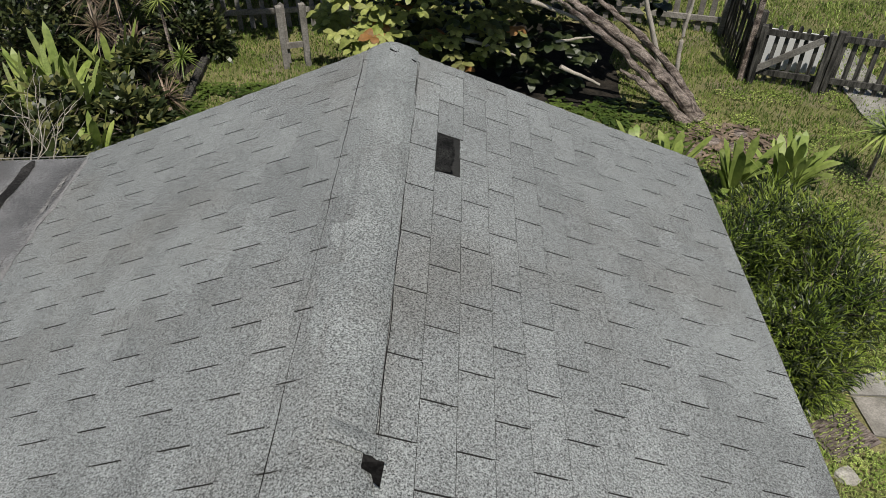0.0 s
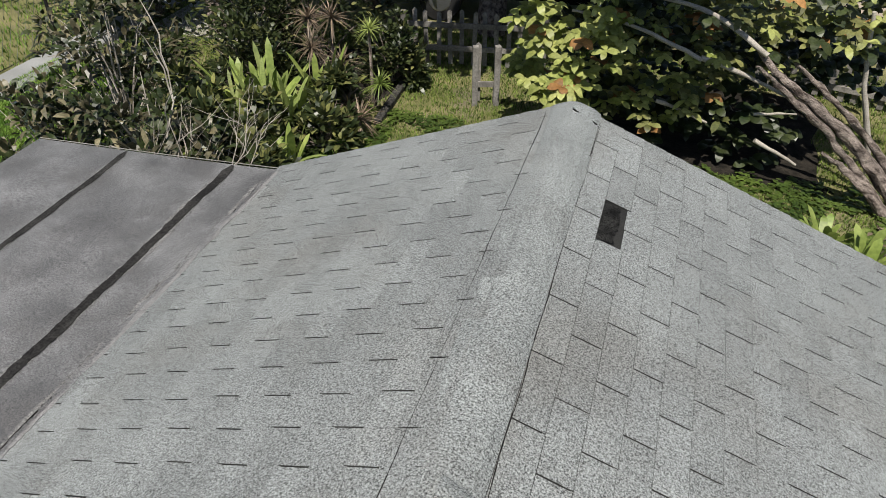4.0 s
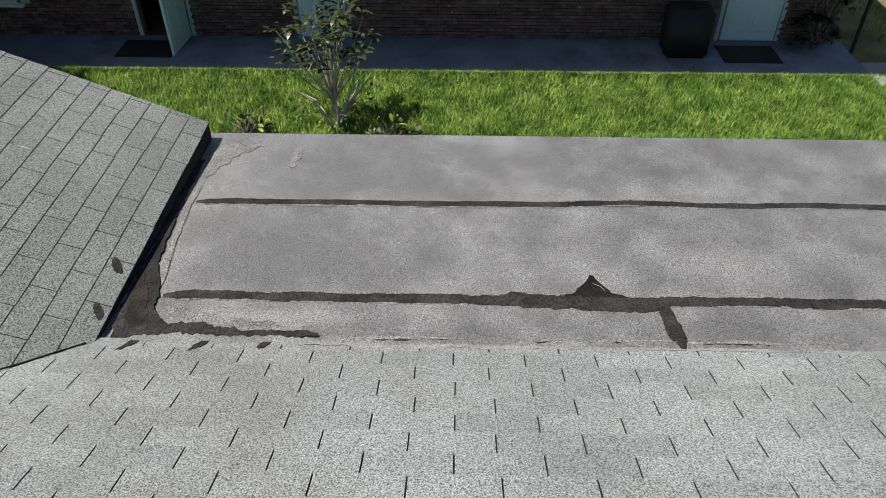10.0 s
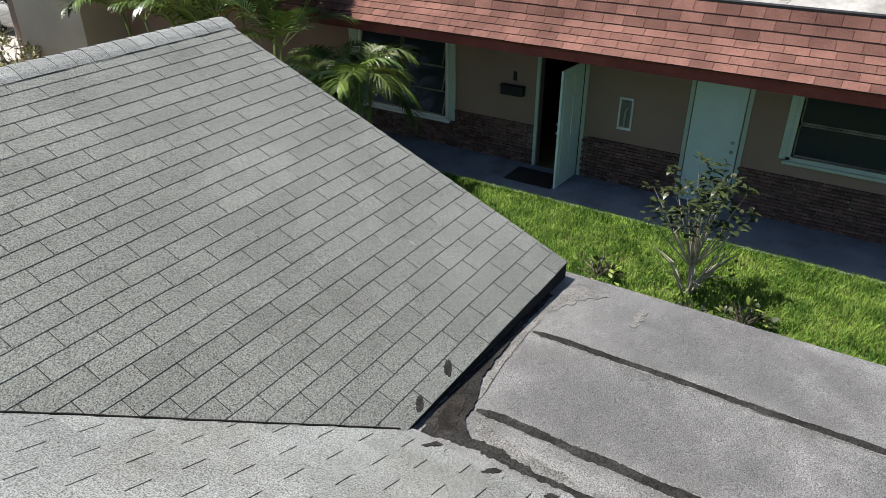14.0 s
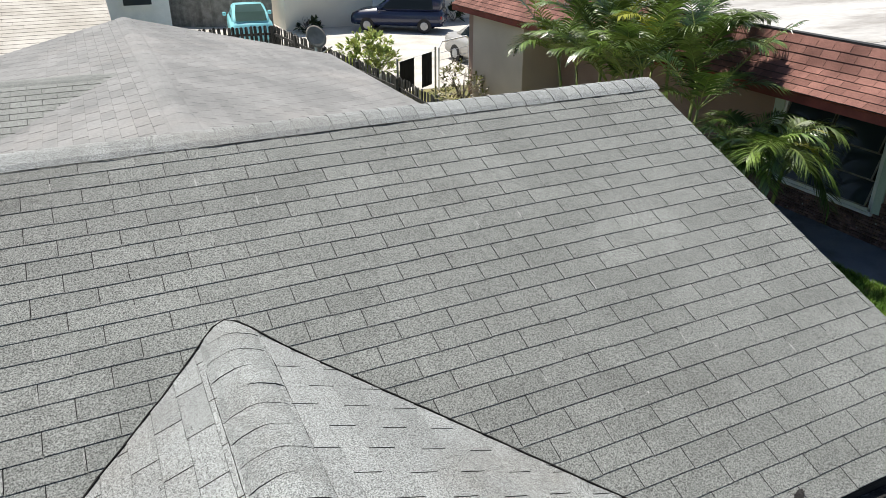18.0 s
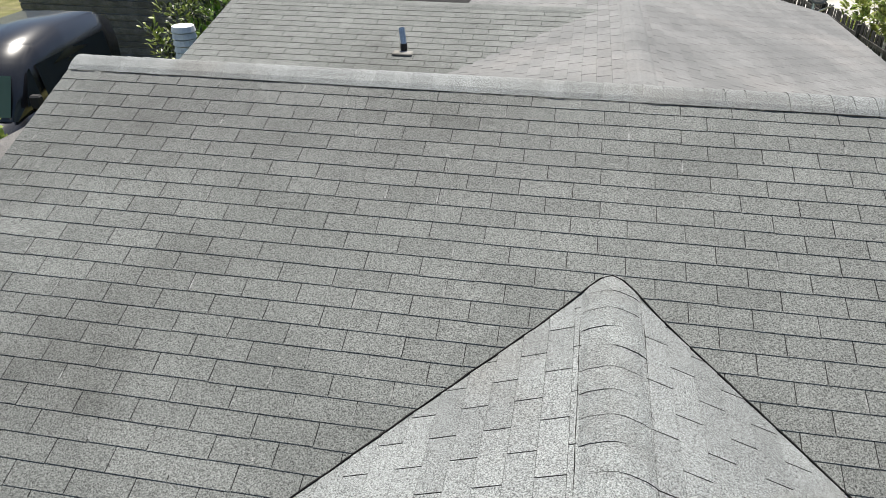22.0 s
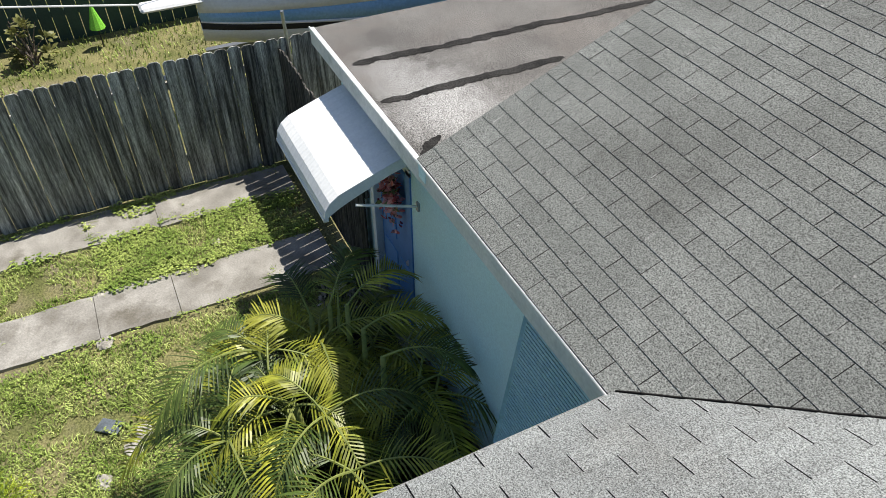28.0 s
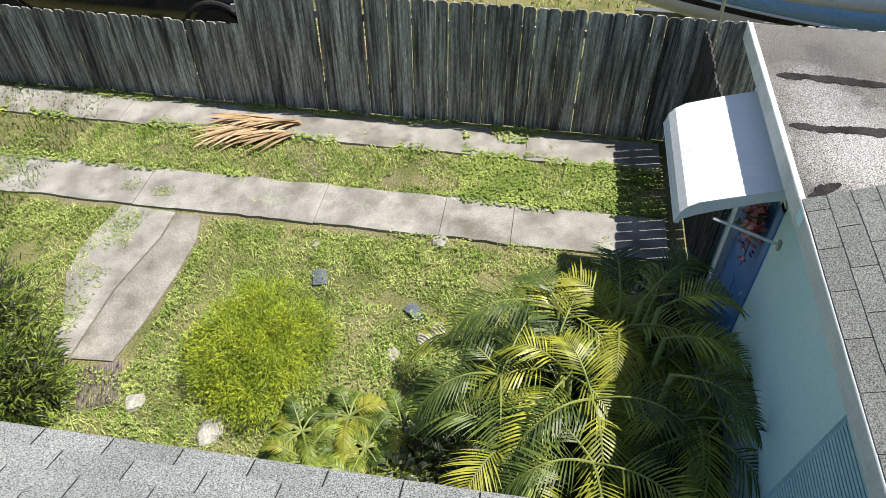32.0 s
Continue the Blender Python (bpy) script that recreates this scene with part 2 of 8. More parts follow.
M_FENCE = mat("weathered grey fence wood", (0.09, 0.09, 0.082), (0.43, 0.435, 0.4), 0.85, 4.5, 42, 0.7, 0.7, rnd=0.45,
              stretch=(7, 7, 0.35), spec=0.25, contrast=(0.36, 0.66), stain=(0.045, 0.043, 0.039), stain_scale=1.3)
M_FENCED = mat("dark rotten and shaded fence wood", (0.02, 0.02, 0.018), (0.11, 0.105, 0.095), 0.9, 5, 42, 0.5, 0.6, rnd=0.3, spec=0.2, stretch=(6, 6, 0.6))
M_PICK = mat("grey picket wood", (0.16, 0.15, 0.135), (0.27, 0.255, 0.235), 0.9, 4, 40, 0.3, 0.3, rnd=0.2, spec=0.2)
M_TAN = mat("tan stucco", (0.3, 0.205, 0.165), (0.355, 0.25, 0.205), 0.9, 0.9, 70, 0.1, 0.35, spec=0.2)
M_BRICK = mat("dark red brick", (0.11, 0.068, 0.058), (0.2, 0.12, 0.1), 0.9, 9, 60, 0.35, 0.4, rnd=0.3, spec=0.2, spots=(6.5, 0.13, 0.36))
M_MORT = mat("brown mortar", (0.1, 0.08, 0.072), (0.22, 0.185, 0.165), 0.95, 5, 60, 0.2, 0.3)
M_REDSH = mat("red asphalt shingle", (0.14, 0.07, 0.058), (0.225, 0.115, 0.094), 0.95, 1.6, 90, 0.5, 0.5, rnd=0.22, spec=0.15)
M_REDD = mat("dark red fascia", (0.16, 0.035, 0.025), (0.22, 0.05, 0.035), 0.8, 3, 40, 0.1, 0.1)
M_WROOF = mat("white coated flat roof", (0.31, 0.3, 0.285), (0.46, 0.45, 0.43), 0.8, 0.5, 10, 0.12, 0.1, stain=(0.22, 0.205, 0.185), stain_scale=0.7, stretch=(0.4, 1.4, 1))
M_WHITE = mat("white paint", (0.7, 0.72, 0.72), (0.8, 0.81, 0.8), 0.5, 2, 40, 0.05, 0.05)
M_DOOR = mat("pale aqua door paint", (0.55, 0.7, 0.7), (0.6, 0.75, 0.75), 0.5, 2, 40, 0.05, 0.05)
M_MINT = mat("pale mint trim", (0.45, 0.55, 0.48), (0.52, 0.62, 0.54), 0.6, 2, 40, 0.06, 0.05)
M_DARK = mat("black rubber", (0.012, 0.012, 0.013), (0.025, 0.025, 0.025), 0.7, 3, 60, 0.2, 0.2)
M_ROOM = mat("dark interior", (0.03, 0.028, 0.025), (0.05, 0.045, 0.04), 0.9, 1, 20, 0.1, 0)
M_GLASS = glass("window glass")
M_METAL = mat("dull metal", (0.35, 0.36, 0.37), (0.48, 0.49, 0.5), 0.4, 3, 50, 0.1, 0.05, metal=0.9)
M_BARK = mat("brown bark", (0.075, 0.058, 0.05), (0.4, 0.335, 0.29), 0.95, 9, 70, 0.6, 1.0, stretch=(0.5, 4, 1.5), spec=0.15, bdist=0.02)
M_TWIG = mat("pale bare twig", (0.3, 0.27, 0.23), (0.48, 0.44, 0.38), 0.9, 5, 60, 0.25, 0.3)
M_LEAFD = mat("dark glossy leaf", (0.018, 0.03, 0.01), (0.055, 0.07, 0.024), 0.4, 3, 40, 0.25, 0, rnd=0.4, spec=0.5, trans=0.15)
M_LEAFO = mat("olive leaf", (0.1, 0.115, 0.036), (0.225, 0.225, 0.075), 0.5, 3, 40, 0.25, 0, rnd=0.4, spec=0.4, trans=0.2)
M_LEAFY = mat("yellow green almond leaf", (0.19, 0.23, 0.05), (0.40, 0.42, 0.14), 0.45, 2.5, 30, 0.2, 0, rnd=0.3, spec=0.4, trans=0.25)
M_LEAFR = mat("rust brown leaf", (0.24, 0.12, 0.04), (0.38, 0.2, 0.07), 0.6, 3, 30, 0.2, 0, rnd=0.3, trans=0.2)
M_LILY = mat("broad strap leaf", (0.16, 0.23, 0.045), (0.33, 0.39, 0.11), 0.45, 2.5, 20, 0.15, 0, rnd=0.3, spec=0.45, trans=0.25)
M_PALM = mat("palm leaflet", (0.105, 0.135, 0.012), (0.32, 0.325, 0.035), 0.42, 3.2, 20, 0.2, 0, rnd=0.38, spec=0.4, trans=0.05)
M_PALMG = mat("glossy green palm leaflet", (0.04, 0.085, 0.014), (0.17, 0.25, 0.05), 0.3, 2.4, 20, 0.2, 0, rnd=0.5, spec=0.8, trans=0.1)
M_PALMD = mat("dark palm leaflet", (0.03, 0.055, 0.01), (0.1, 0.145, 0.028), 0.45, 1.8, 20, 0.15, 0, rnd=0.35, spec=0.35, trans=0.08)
M_PALMY = mat("yellowing palm leaflet", (0.2, 0.23, 0.03), (0.36, 0.36, 0.05), 0.5, 2, 20, 0.15, 0, rnd=0.25, spec=0.4, trans=0.25)
M_PODO = mat("fine bright needle leaf", (0.19, 0.27, 0.015), (0.41, 0.47, 0.03), 0.5, 4, 30, 0.2, 0, rnd=0.4, spec=0.35, trans=0.25)
M_PODOD = mat("needle leaf in older growth", (0.09, 0.14, 0.02), (0.21, 0.27, 0.04), 0.5, 3, 30, 0.2, 0, rnd=0.4, spec=0.35, trans=0.2)
M_STEM = mat("green brown stem", (0.16, 0.2, 0.05), (0.25, 0.28, 0.08), 0.6, 4, 30, 0.2, 0.1)
M_DEAD = mat("dry tan frond", (0.36, 0.24, 0.13), (0.52, 0.38, 0.23), 0.85, 4, 40, 0.2, 0.1, rnd=0.3, trans=0.1)
M_STONE = mat("pale limestone", (0.24, 0.225, 0.195), (0.45, 0.43, 0.38), 0.95, 9, 60, 0.3, 0.6)


# ---- builders ----
def link(name, bm, material, parent=None, label="", smooth=False):
    me = bpy.data.meshes.new(name)
    bm.to_mesh(me)
    bm.free()
    me.materials.append(material)
    if smooth:
        me.shade_smooth()
    ob = new(name, me)
    if parent is not None:
        ob.parent = parent
        ob.matrix_parent_inverse = Matrix.Translation(-parent.location)
    if label:
        ob["label"] = label
    return ob


def part(name, bm, material, parent, label="", smooth=False):
    return link(name, bm, material, parent, label, smooth)


def raw(name, co, faces, material, parent=None, smooth=False):
    me = bpy.data.meshes.new(name)
    me.from_pydata(co, [], faces)
    me.materials.append(material)
    if smooth:
        me.shade_smooth()
    ob = new(name, me)
    if parent is not None:
        ob.parent = parent
        ob.matrix_parent_inverse = Matrix.Translation(-parent.location)
    return ob


def P(ob, parent):
    ob.parent = parent
    ob.matrix_parent_inverse = Matrix.Translation(-parent.location)
    return ob


def thing(name, label, category, group="", kind="", at=(0, 0, 0)):
    ob = new(name)
    ob.location = at
    ob.empty_display_size = 0.1
    return tagged(ob, label, category, group, kind)


def box(bm, lo, hi, bevel=0.0, m=None):
    c = [(a + b) / 2 for a, b in zip(lo, hi)]
    s = [abs(b - a) for a, b in zip(lo, hi)]
    t = Matrix.Translation(c) @ Matrix.Diagonal((*s, 1))
    r = bmesh.ops.create_cube(bm, size=1, matrix=(m @ t) if m is not None else t)
    if bevel:
        es = list({e for v in r["verts"] for e in v.link_edges})
        bmesh.ops.bevel(bm, geom=es, offset=bevel, segments=1, affect="EDGES")
    return r["verts"]


def boxbm(lo, hi, bevel=0.0, m=None):
    bm = bmesh.new()
    box(bm, lo, hi, bevel, m)
    return bm


def tube(bm, pts, radii, sides=6):
    """A tapered tube along a list of points."""
    rings = []
    for i, p in enumerate(pts):
        p = Vector(p)
        d = Vector(pts[min(i + 1, len(pts) - 1)]) - Vector(pts[max(i - 1, 0)])
        q = d.to_track_quat("Z", "Y")
        r = radii[i] if isinstance(radii, (list, tuple)) else radii
        rings.append([bm.verts.new(p + q @ Vector((r * math.cos(a), r * math.sin(a), 0))) for a in (2 * math.pi * k / sides for k in range(sides))])
    for a, b in zip(rings, rings[1:]):
        for k in range(sides):
            bm.faces.new((a[k], a[(k + 1) % sides], b[(k + 1) % sides], b[k]))
    bm.faces.new(rings[0][::-1])
    bm.faces.new(rings[-1])


def tubebm(pts, radii, sides=6):
    bm = bmesh.new()
    tube(bm, pts, radii, sides)
    return bm


def prism(bm, outline, z0, z1):
    """A flat-topped slab from a plan outline."""
    lo = [bm.verts.new((x, y, z0)) for x, y in outline]
    hi = [bm.verts.new((x, y, z1)) for x, y in outline]
    bm.faces.new(hi)
    bm.faces.new(lo[::-1])
    n = len(lo)
    for i in range(n):
        bm.faces.new((lo[i], lo[(i + 1) % n], hi[(i + 1) % n], hi[i]))
    bmesh.ops.recalc_face_normals(bm, faces=bm.faces)


def slab(bm, corners, thick):
    """A sloping sheet with thickness below it."""
    c = [Vector(p) for p in corners]
    n = (c[1] - c[0]).cross(c[2] - c[0]).normalized()
    if n.z < 0:
        n = -n
    top = [bm.verts.new(p) for p in c]
    bot = [bm.verts.new(p - n * thick) for p in c]
    bm.faces.new(top)
    bm.faces.new(bot[::-1])
    k = len(c)
    for i in range(k):
        bm.faces.new((top[i], bot[i], bot[(i + 1) % k], top[(i + 1) % k]))
    bmesh.ops.recalc_face_normals(bm, faces=bm.faces)

# ---- plan of the house ----
RX, RZ, WN, WS = -0.368, 3.357, 3.671, -3.45      # wing ridge line, its north and south ends
EX, WX = 1.4545, -2.257                            # wing east eave, west join with the low roof
SL = 0.3947                                     # fall of the wing slopes
MY, MRY, MZ, MRZ = -1.569, -4.757, 2.627, 3.940    # main roof: eave line, ridge line and their heights
MW, ME = -4.19, 3.55
SM = (MRZ - MZ) / (MY - MRY)
EXPO, TAB = 0.1279, 0.316


def wing_z(x):
    return RZ - SL * abs(x - RX)


def main_z(y):
    return MRZ - SM * abs(y - MRY)


# ---- ground ----
raw("ground", [(-120, -120, 0), (120, -120, 0), (120, 120, 0), (-120, 120, 0)], [(0, 1, 2, 3)], M_GRASS)
tagged(bpy.data.objects["ground"], "green lawn and bare soil round the houses", "ground", kind="structure")


# ---- shingled slopes ----
def tab_mesh(name, w, ln, th, material, gap, worn):
    me = bpy.data.meshes.new(name)
    a, b = gap, gap * 0.9
    co = [(a, 0, -0.002), (w - a, 0, -0.002), (w - a, 0, th * 0.6), (a, 0, th * 0.6), (a, ln, 0.0), (w - a, ln, 0.0), (a, ln, -0.004), (w - a, ln, -0.004),
          (a, b, th + 0.0006), (w - a, b, th + 0.0006)]
    me.from_pydata(co, [], [(0, 1, 2, 3), (3, 2, 9, 8), (8, 9, 5, 4), (0, 3, 8, 4, 6), (1, 7, 5, 9, 2)])
    me.materials.append(material)
    me.materials.append(M_EDGE)
    for k in ((0, 1, 3, 4) if worn else (0, 3, 4)):
        me.polygons[k].material_index = 1
    return me


def shingle_slope(parent, origin, u, up, length, depth, material, keep, near, phase, th=0.004, limit=300, skip=(), gap=0.003, worn=True, expo=EXPO, tab=TAB, lead=0.0):
    """Courses of tabs on a slope. origin: the lower end of the eave; u: along the eave; up: up the slope."""
    u, up, origin = Vector(u).normalized(), Vector(up).normalized(), Vector(origin)
    n = u.cross(up).normalized()
    rot = Matrix((u, up, n)).transposed().to_4x4()
    rng = random.Random(11)
    full, rest_co, rest_f, rest_m = [], [], [], []
    rows = int((depth + lead) / expo + 0.999)
    for i in range(rows):
        off = phase + (0.5 * tab if i % 2 else 0.0) + rng.uniform(-0.008, 0.008)
        k0 = int(-off / tab) - 1
        s0 = max(0.0, i * expo - lead)
        ln = min(expo + 0.012, depth - s0, (i + 1) * expo - lead + 0.012 - s0)
        for k in range(k0, int(length / tab) + 3):
            a, b = off + k * tab, off + (k + 1) * tab
            a2, b2 = max(a, 0.0), min(b, length)
            if b2 - a2 < 0.02:
                continue
            mid = origin + u * ((a2 + b2) / 2) + up * (s0 + ln / 2)
            if not keep(mid) or any((mid - Vector(s)).length < 0.12 for s in skip):
                continue
            jig = rng.uniform(-0.0025, 0.0025)
            if b2 - a2 > tab - 1e-4 and ln > expo + 0.0119:
                full.append((mid, origin + u * a2 + up * (s0 + jig) + n * 0.002))
            else:
                g, o, s = 0.0035, len(rest_co), origin + up * (s0 + jig) + n * 0.002
                p = [s + u * (a2 + g), s + u * (b2 - g)]
                t = [p[1] + up * ln, p[0] + up * ln]
                rest_co += [p[0] - n * 0.002, p[1] - n * 0.002, p[1] + n * th, p[0] + n * th, t[0], t[1]]
                rest_f += [(o, o + 1, o + 2, o + 3), (o + 3, o + 2, o + 4, o + 5), (o, o + 3, o + 5), (o + 1, o + 4, o + 2)]
                rest_m += [1, 0, 1, 1]
    full.sort(key=lambda q: (q[0] - Vector(near)).length)
    me = tab_mesh("shingle", tab, expo + 0.012, th, material, gap, worn)
    for mid, p in full[:limit]:
        ob = new("shingle", me)
        tilt = Matrix.Rotation(rng.uniform(-0.004, 0.004), 4, "X") @ Matrix.Rotation(rng.uniform(-0.004, 0.004), 4, "Z")
        ob.parent = parent
        ob.matrix_parent_inverse = Matrix.Translation(-parent.location)
        ob.matrix_basis = Matrix.Translation(p) @ rot @ tilt
    for mid, p in full[limit:]:
        o = len(rest_co)
        rest_co += [Matrix.Translation(p) @ rot @ v.co for v in me.vertices]
        rest_f += [tuple(o + q for q in f.vertices) for f in me.polygons]
        rest_m += [1, 1 if worn else 0, 0, 1, 1]
    if rest_co:
        ob = raw("shingle_cover", rest_co, rest_f, material, parent)
        ob.data.materials.append(M_EDGE)
        ob.data.polygons.foreach_set("material_index", rest_m)
        tagged(ob, kind="stuff")
    return rot, n


def sheet(name, corners, thick, material, label, category="roof"):
    bm = bmesh.new()
    slab(bm, corners, thick)
    return tagged(link(name, bm, material), label, category, kind="structure")


drop = 0.004
roof_east = sheet("roof_wing_east", [(RX, WS, RZ - drop), (RX, WN, RZ - drop), (EX, WN, wing_z(EX) - drop), (EX, WS, wing_z(EX) - drop)], 0.03, M_DECK,
                  "east slope of the low gable wing in grey three-tab shingles")
roof_west = sheet("roof_wing_west", [(RX, WS, RZ - drop), (WX, WS, wing_z(WX) - drop), (WX, WN, wing_z(WX) - drop), (RX, WN, RZ - drop)], 0.03, M_DECK,
                  "west slope of the low gable wing in grey three-tab shingles")
roof_main = sheet("roof_main_north", [(MW, MY, MZ - drop), (ME, MY, MZ - drop), (ME, MRY, MRZ - drop), (MW, MRY, MRZ - drop)], 0.03, M_DECK,
                  "north slope of the main roof in weathered grey shingles")
sheet("roof_main_south", [(MW, MRY, MRZ - drop), (ME, MRY, MRZ - drop), (ME, -6.9, main_z(-6.9) - drop), (MW, -6.9, main_z(-6.9) - drop)], 0.03, M_SHM,
                  "south slope of the main roof in grey shingles")
DEP = math.hypot(EX - RX, SL * (EX - RX))
DEPW = math.hypot(RX - WX, SL * (RX - WX))
DEPM = math.hypot(MY - MRY, MRZ - MZ)
PATCH = (-0.02, 2.76, wing_z(-0.02))
# wing east: eave runs north to south seen with up the slope towards the ridge
shingle_slope(roof_east, (EX, WS, wing_z(EX)), (0, 1, 0), (-1, 0, SL), WN - WS, DEP, M_SH,
              lambda p: p.z > main_z(p.y) - 0.075 or p.y > MY, (0.5, 1.2, 3.0), 0.0455, skip=[PATCH], lead=0.0231, tab=0.317)
shingle_slope(roof_west, (WX, WN, wing_z(WX)), (0, -1, 0), (1, 0, SL), WN - WS, DEPW, M_SH,
              lambda p: p.z > main_z(p.y) - 0.075 or p.y > MY, (-1.2, 0.2, 3.0), 0.276, lead=0.042, tab=0.315)
shingle_slope(roof_main, (ME, MY, MZ), (-1, 0, 0), (0, -1, SM), ME - MW, DEPM, M_SHM,
              lambda p: p.z > wing_z(p.x) - 0.075, (0.6, -2.8, 3.2), 0.122, th=0.0042, gap=0.0022, worn=False, expo=0.1274, tab=0.309)

# pale chalky streaks where old joints show through the courses
M_CHALK = mat("chalky bleached granules", (0.2, 0.205, 0.195), (0.3, 0.305, 0.295), 0.9, 9, 120, 0.6, 0.8, spec=0.2, grit=True)
rr = random.Random(77)
chalk_co, chalk_f = [], []
for k in range(420):
    row, col = rr.randrange(1, 26), rr.randrange(0, 25)
    x = ME - (0.122 + (0.1545 if row % 2 else 0.0) + col * 0.309)
    s0 = row * 0.1274 + 0.004 + rr.uniform(0, 0.03)
    ln = rr.uniform(0.05, 0.115)
    fade = noise.noise((x * 0.6, s0 * 0.9, 3)) + 0.1
    if x < MW + 0.1 or s0 + ln > (row + 1) * 0.1274 - 0.004 or rr.random() > 0.35 + fade:
        continue
    up_ = Vector((0, -1, SM)).normalized()
    p = Vector((x, MY, MZ)) + up_ * s0 + Vector((0, SM, 1)).normalized() * 0.0072
    if p.z < wing_z(x) + 0.02:
        continue
    w_, o = rr.uniform(0.0025, 0.0055), len(chalk_co)
    chalk_co += [p + Vector((-w_, 0, 0)), p + Vector((w_, 0, 0)), p + up_ * ln * 0.6 + Vector((w_ * 0.9, 0, 0)), p + up_ * ln + Vector((w_ * 0.2, 0, -0.001)), p + up_ * ln + Vector((-w_ * 0.3, 0, -0.001)), p + up_ * ln * 0.5 + Vector((-w_ * 1.1, 0, 0))]
    chalk_f.append(tuple(range(o, o + 6)))
tagged(raw("chalk_streaks", chalk_co, chalk_f, M_CHALK, roof_main), kind="stuff")


# ---- ridge caps ----
def cap_mesh(name, half, ln, fall, th, material, butt=True):
    """One cap folded over a ridge that runs along y."""
    prof = []
    for k in range(9):
        s = -1 + k / 4
        x = half * s
        prof.append((x, -fall * (abs(x) - 0.05) if abs(x) > 0.05 else -fall * 0.5 * (x * x / 0.05 - 0.05) - fall * 0.0))
    z0 = prof[4][1]
    prof[0], prof[8] = (prof[0][0], prof[0][1] - 0.024 * fall - 0.003), (prof[8][0], prof[8][1] - 0.024 * fall - 0.003)
    co, f = [], []
    for y, t in ((0, th), (ln, 0.001)):
        co += [(x, y, z - z0 + t) for x, z in prof]
    co += [(x, 0, z - z0 - 0.004) for x, z in prof]
    n = 9
    for k in range(8):
        f += [(k, k + 1, n + k + 1, n + k), (2 * n + k, 2 * n + k + 1, k + 1, k)]
    f += [(0, n, 2 * n), (n - 1, 3 * n - 1, 2 * n - 1)]
    me = bpy.data.meshes.new(name)
    me.from_pydata(co, [], f)
    me.materials.append(material)
    me.materials.append(M_EDGE)
    for k in range(8):
        me.polygons[2 * k + 1].material_index = 1 if butt else 0
    return me


rng = random.Random(5)


def cap_x(y):
    """Middle of the cap row: the north pieces sit a little off the ridge."""
    return RX if y < 0.5 else RX + 0.04 - 0.006 * (y - 1.0)


caps = thing("ridge_cap_row", "folded grey shingle caps along the wing ridge", "ridge cap", kind="structure", at=(RX, 0, RZ))
joints = [-3.337 + 0.1527 * k for k in range(27)] + [1.12, 1.855, 2.10, 2.735, 3.22, WN]
short = cap_mesh("cap", 0.15, 0.168, SL, 0.004, M_CAP)
for a, b in zip(joints, joints[1:]):
    me = short if b - a < 0.2 else cap_mesh("cap", 0.145, b - a + 0.02, SL, 0.008, M_CAP, False)
    ob = new("cap", me)
    ob.matrix_basis = pose(cap_x((a + b) / 2) + rng.uniform(-0.004, 0.004), b, RZ + 0.003, 0, 0, 180 + rng.uniform(-0.5, 0.5))
    ob.parent = caps
    ob.matrix_parent_inverse = Matrix.Translation((-RX, 0, -RZ))
caps2 = thing("ridge_cap_row", "folded grey shingle caps along the main ridge", "ridge cap", kind="structure", at=(0, MRY, MRZ))
mcap = cap_mesh("cap", 0.15, 0.145, SM, 0.006, M_SH)
x = ME
while x > MW + 0.05:
    ob = new("cap", mcap)
    ob.matrix_basis = pose(x, MRY, MRZ + 0.003 + rng.uniform(0, 0.002), 0, 0, 90 + rng.uniform(-0.8, 0.8))
    ob.parent = caps2
    ob.matrix_parent_inverse = Matrix.Translation((0, -MRY, -MRZ))
    x -= 0.127

def ragged(name, pts, width, lift, material, parent, seed=0, rough=0.35, th=0.0015):
    """A strip of tar with an uneven outline along a line of points."""
    rr = random.Random(seed)
    path = [Vector(p) for p in pts]
    dense = []
    for a, b in zip(path, path[1:]):
        m = max(2, int((b - a).length / 0.016))
        dense += [a.lerp(b, i / m) for i in range(m)]
    dense.append(path[-1])
    bm = bmesh.new()
    rows, w1, w2 = [], 1.0, 1.0
    for i, p in enumerate(dense):
        d = dense[min(i + 1, len(dense) - 1)] - dense[max(i - 1, 0)]
        s = Vector((d.y, -d.x, 0)).normalized()
        w1 += rr.uniform(-0.3, 0.3) - 0.12 * (w1 - 1)
        w2 += rr.uniform(-0.3, 0.3) - 0.12 * (w2 - 1)
        end = min(1.0, 0.3 + 0.17 * min(i, len(dense) - 1 - i))
        h1, h2 = (width / 2 * (1 + rough * 1.6 * (w - 1) + rr.uniform(-0.5, 0.5) * rough) * end for w in (w1, w2))
        up = Vector((0, 0, lift * 0.4))
        rows.append([bm.verts.new(q) for q in (p - s * h1, p - s * h1 * 0.85 + up + Vector((0, 0, th)), p + s * h2 * 0.85 + up + Vector((0, 0, th)), p + s * h2)])
    for a, b in zip(rows, rows[1:]):
        for k in range(3):
            bm.faces.new((a[k], a[k + 1], b[k + 1], b[k]))
    bmesh.ops.recalc_face_normals(bm, faces=bm.faces)
    return link(name, bm, material, parent)


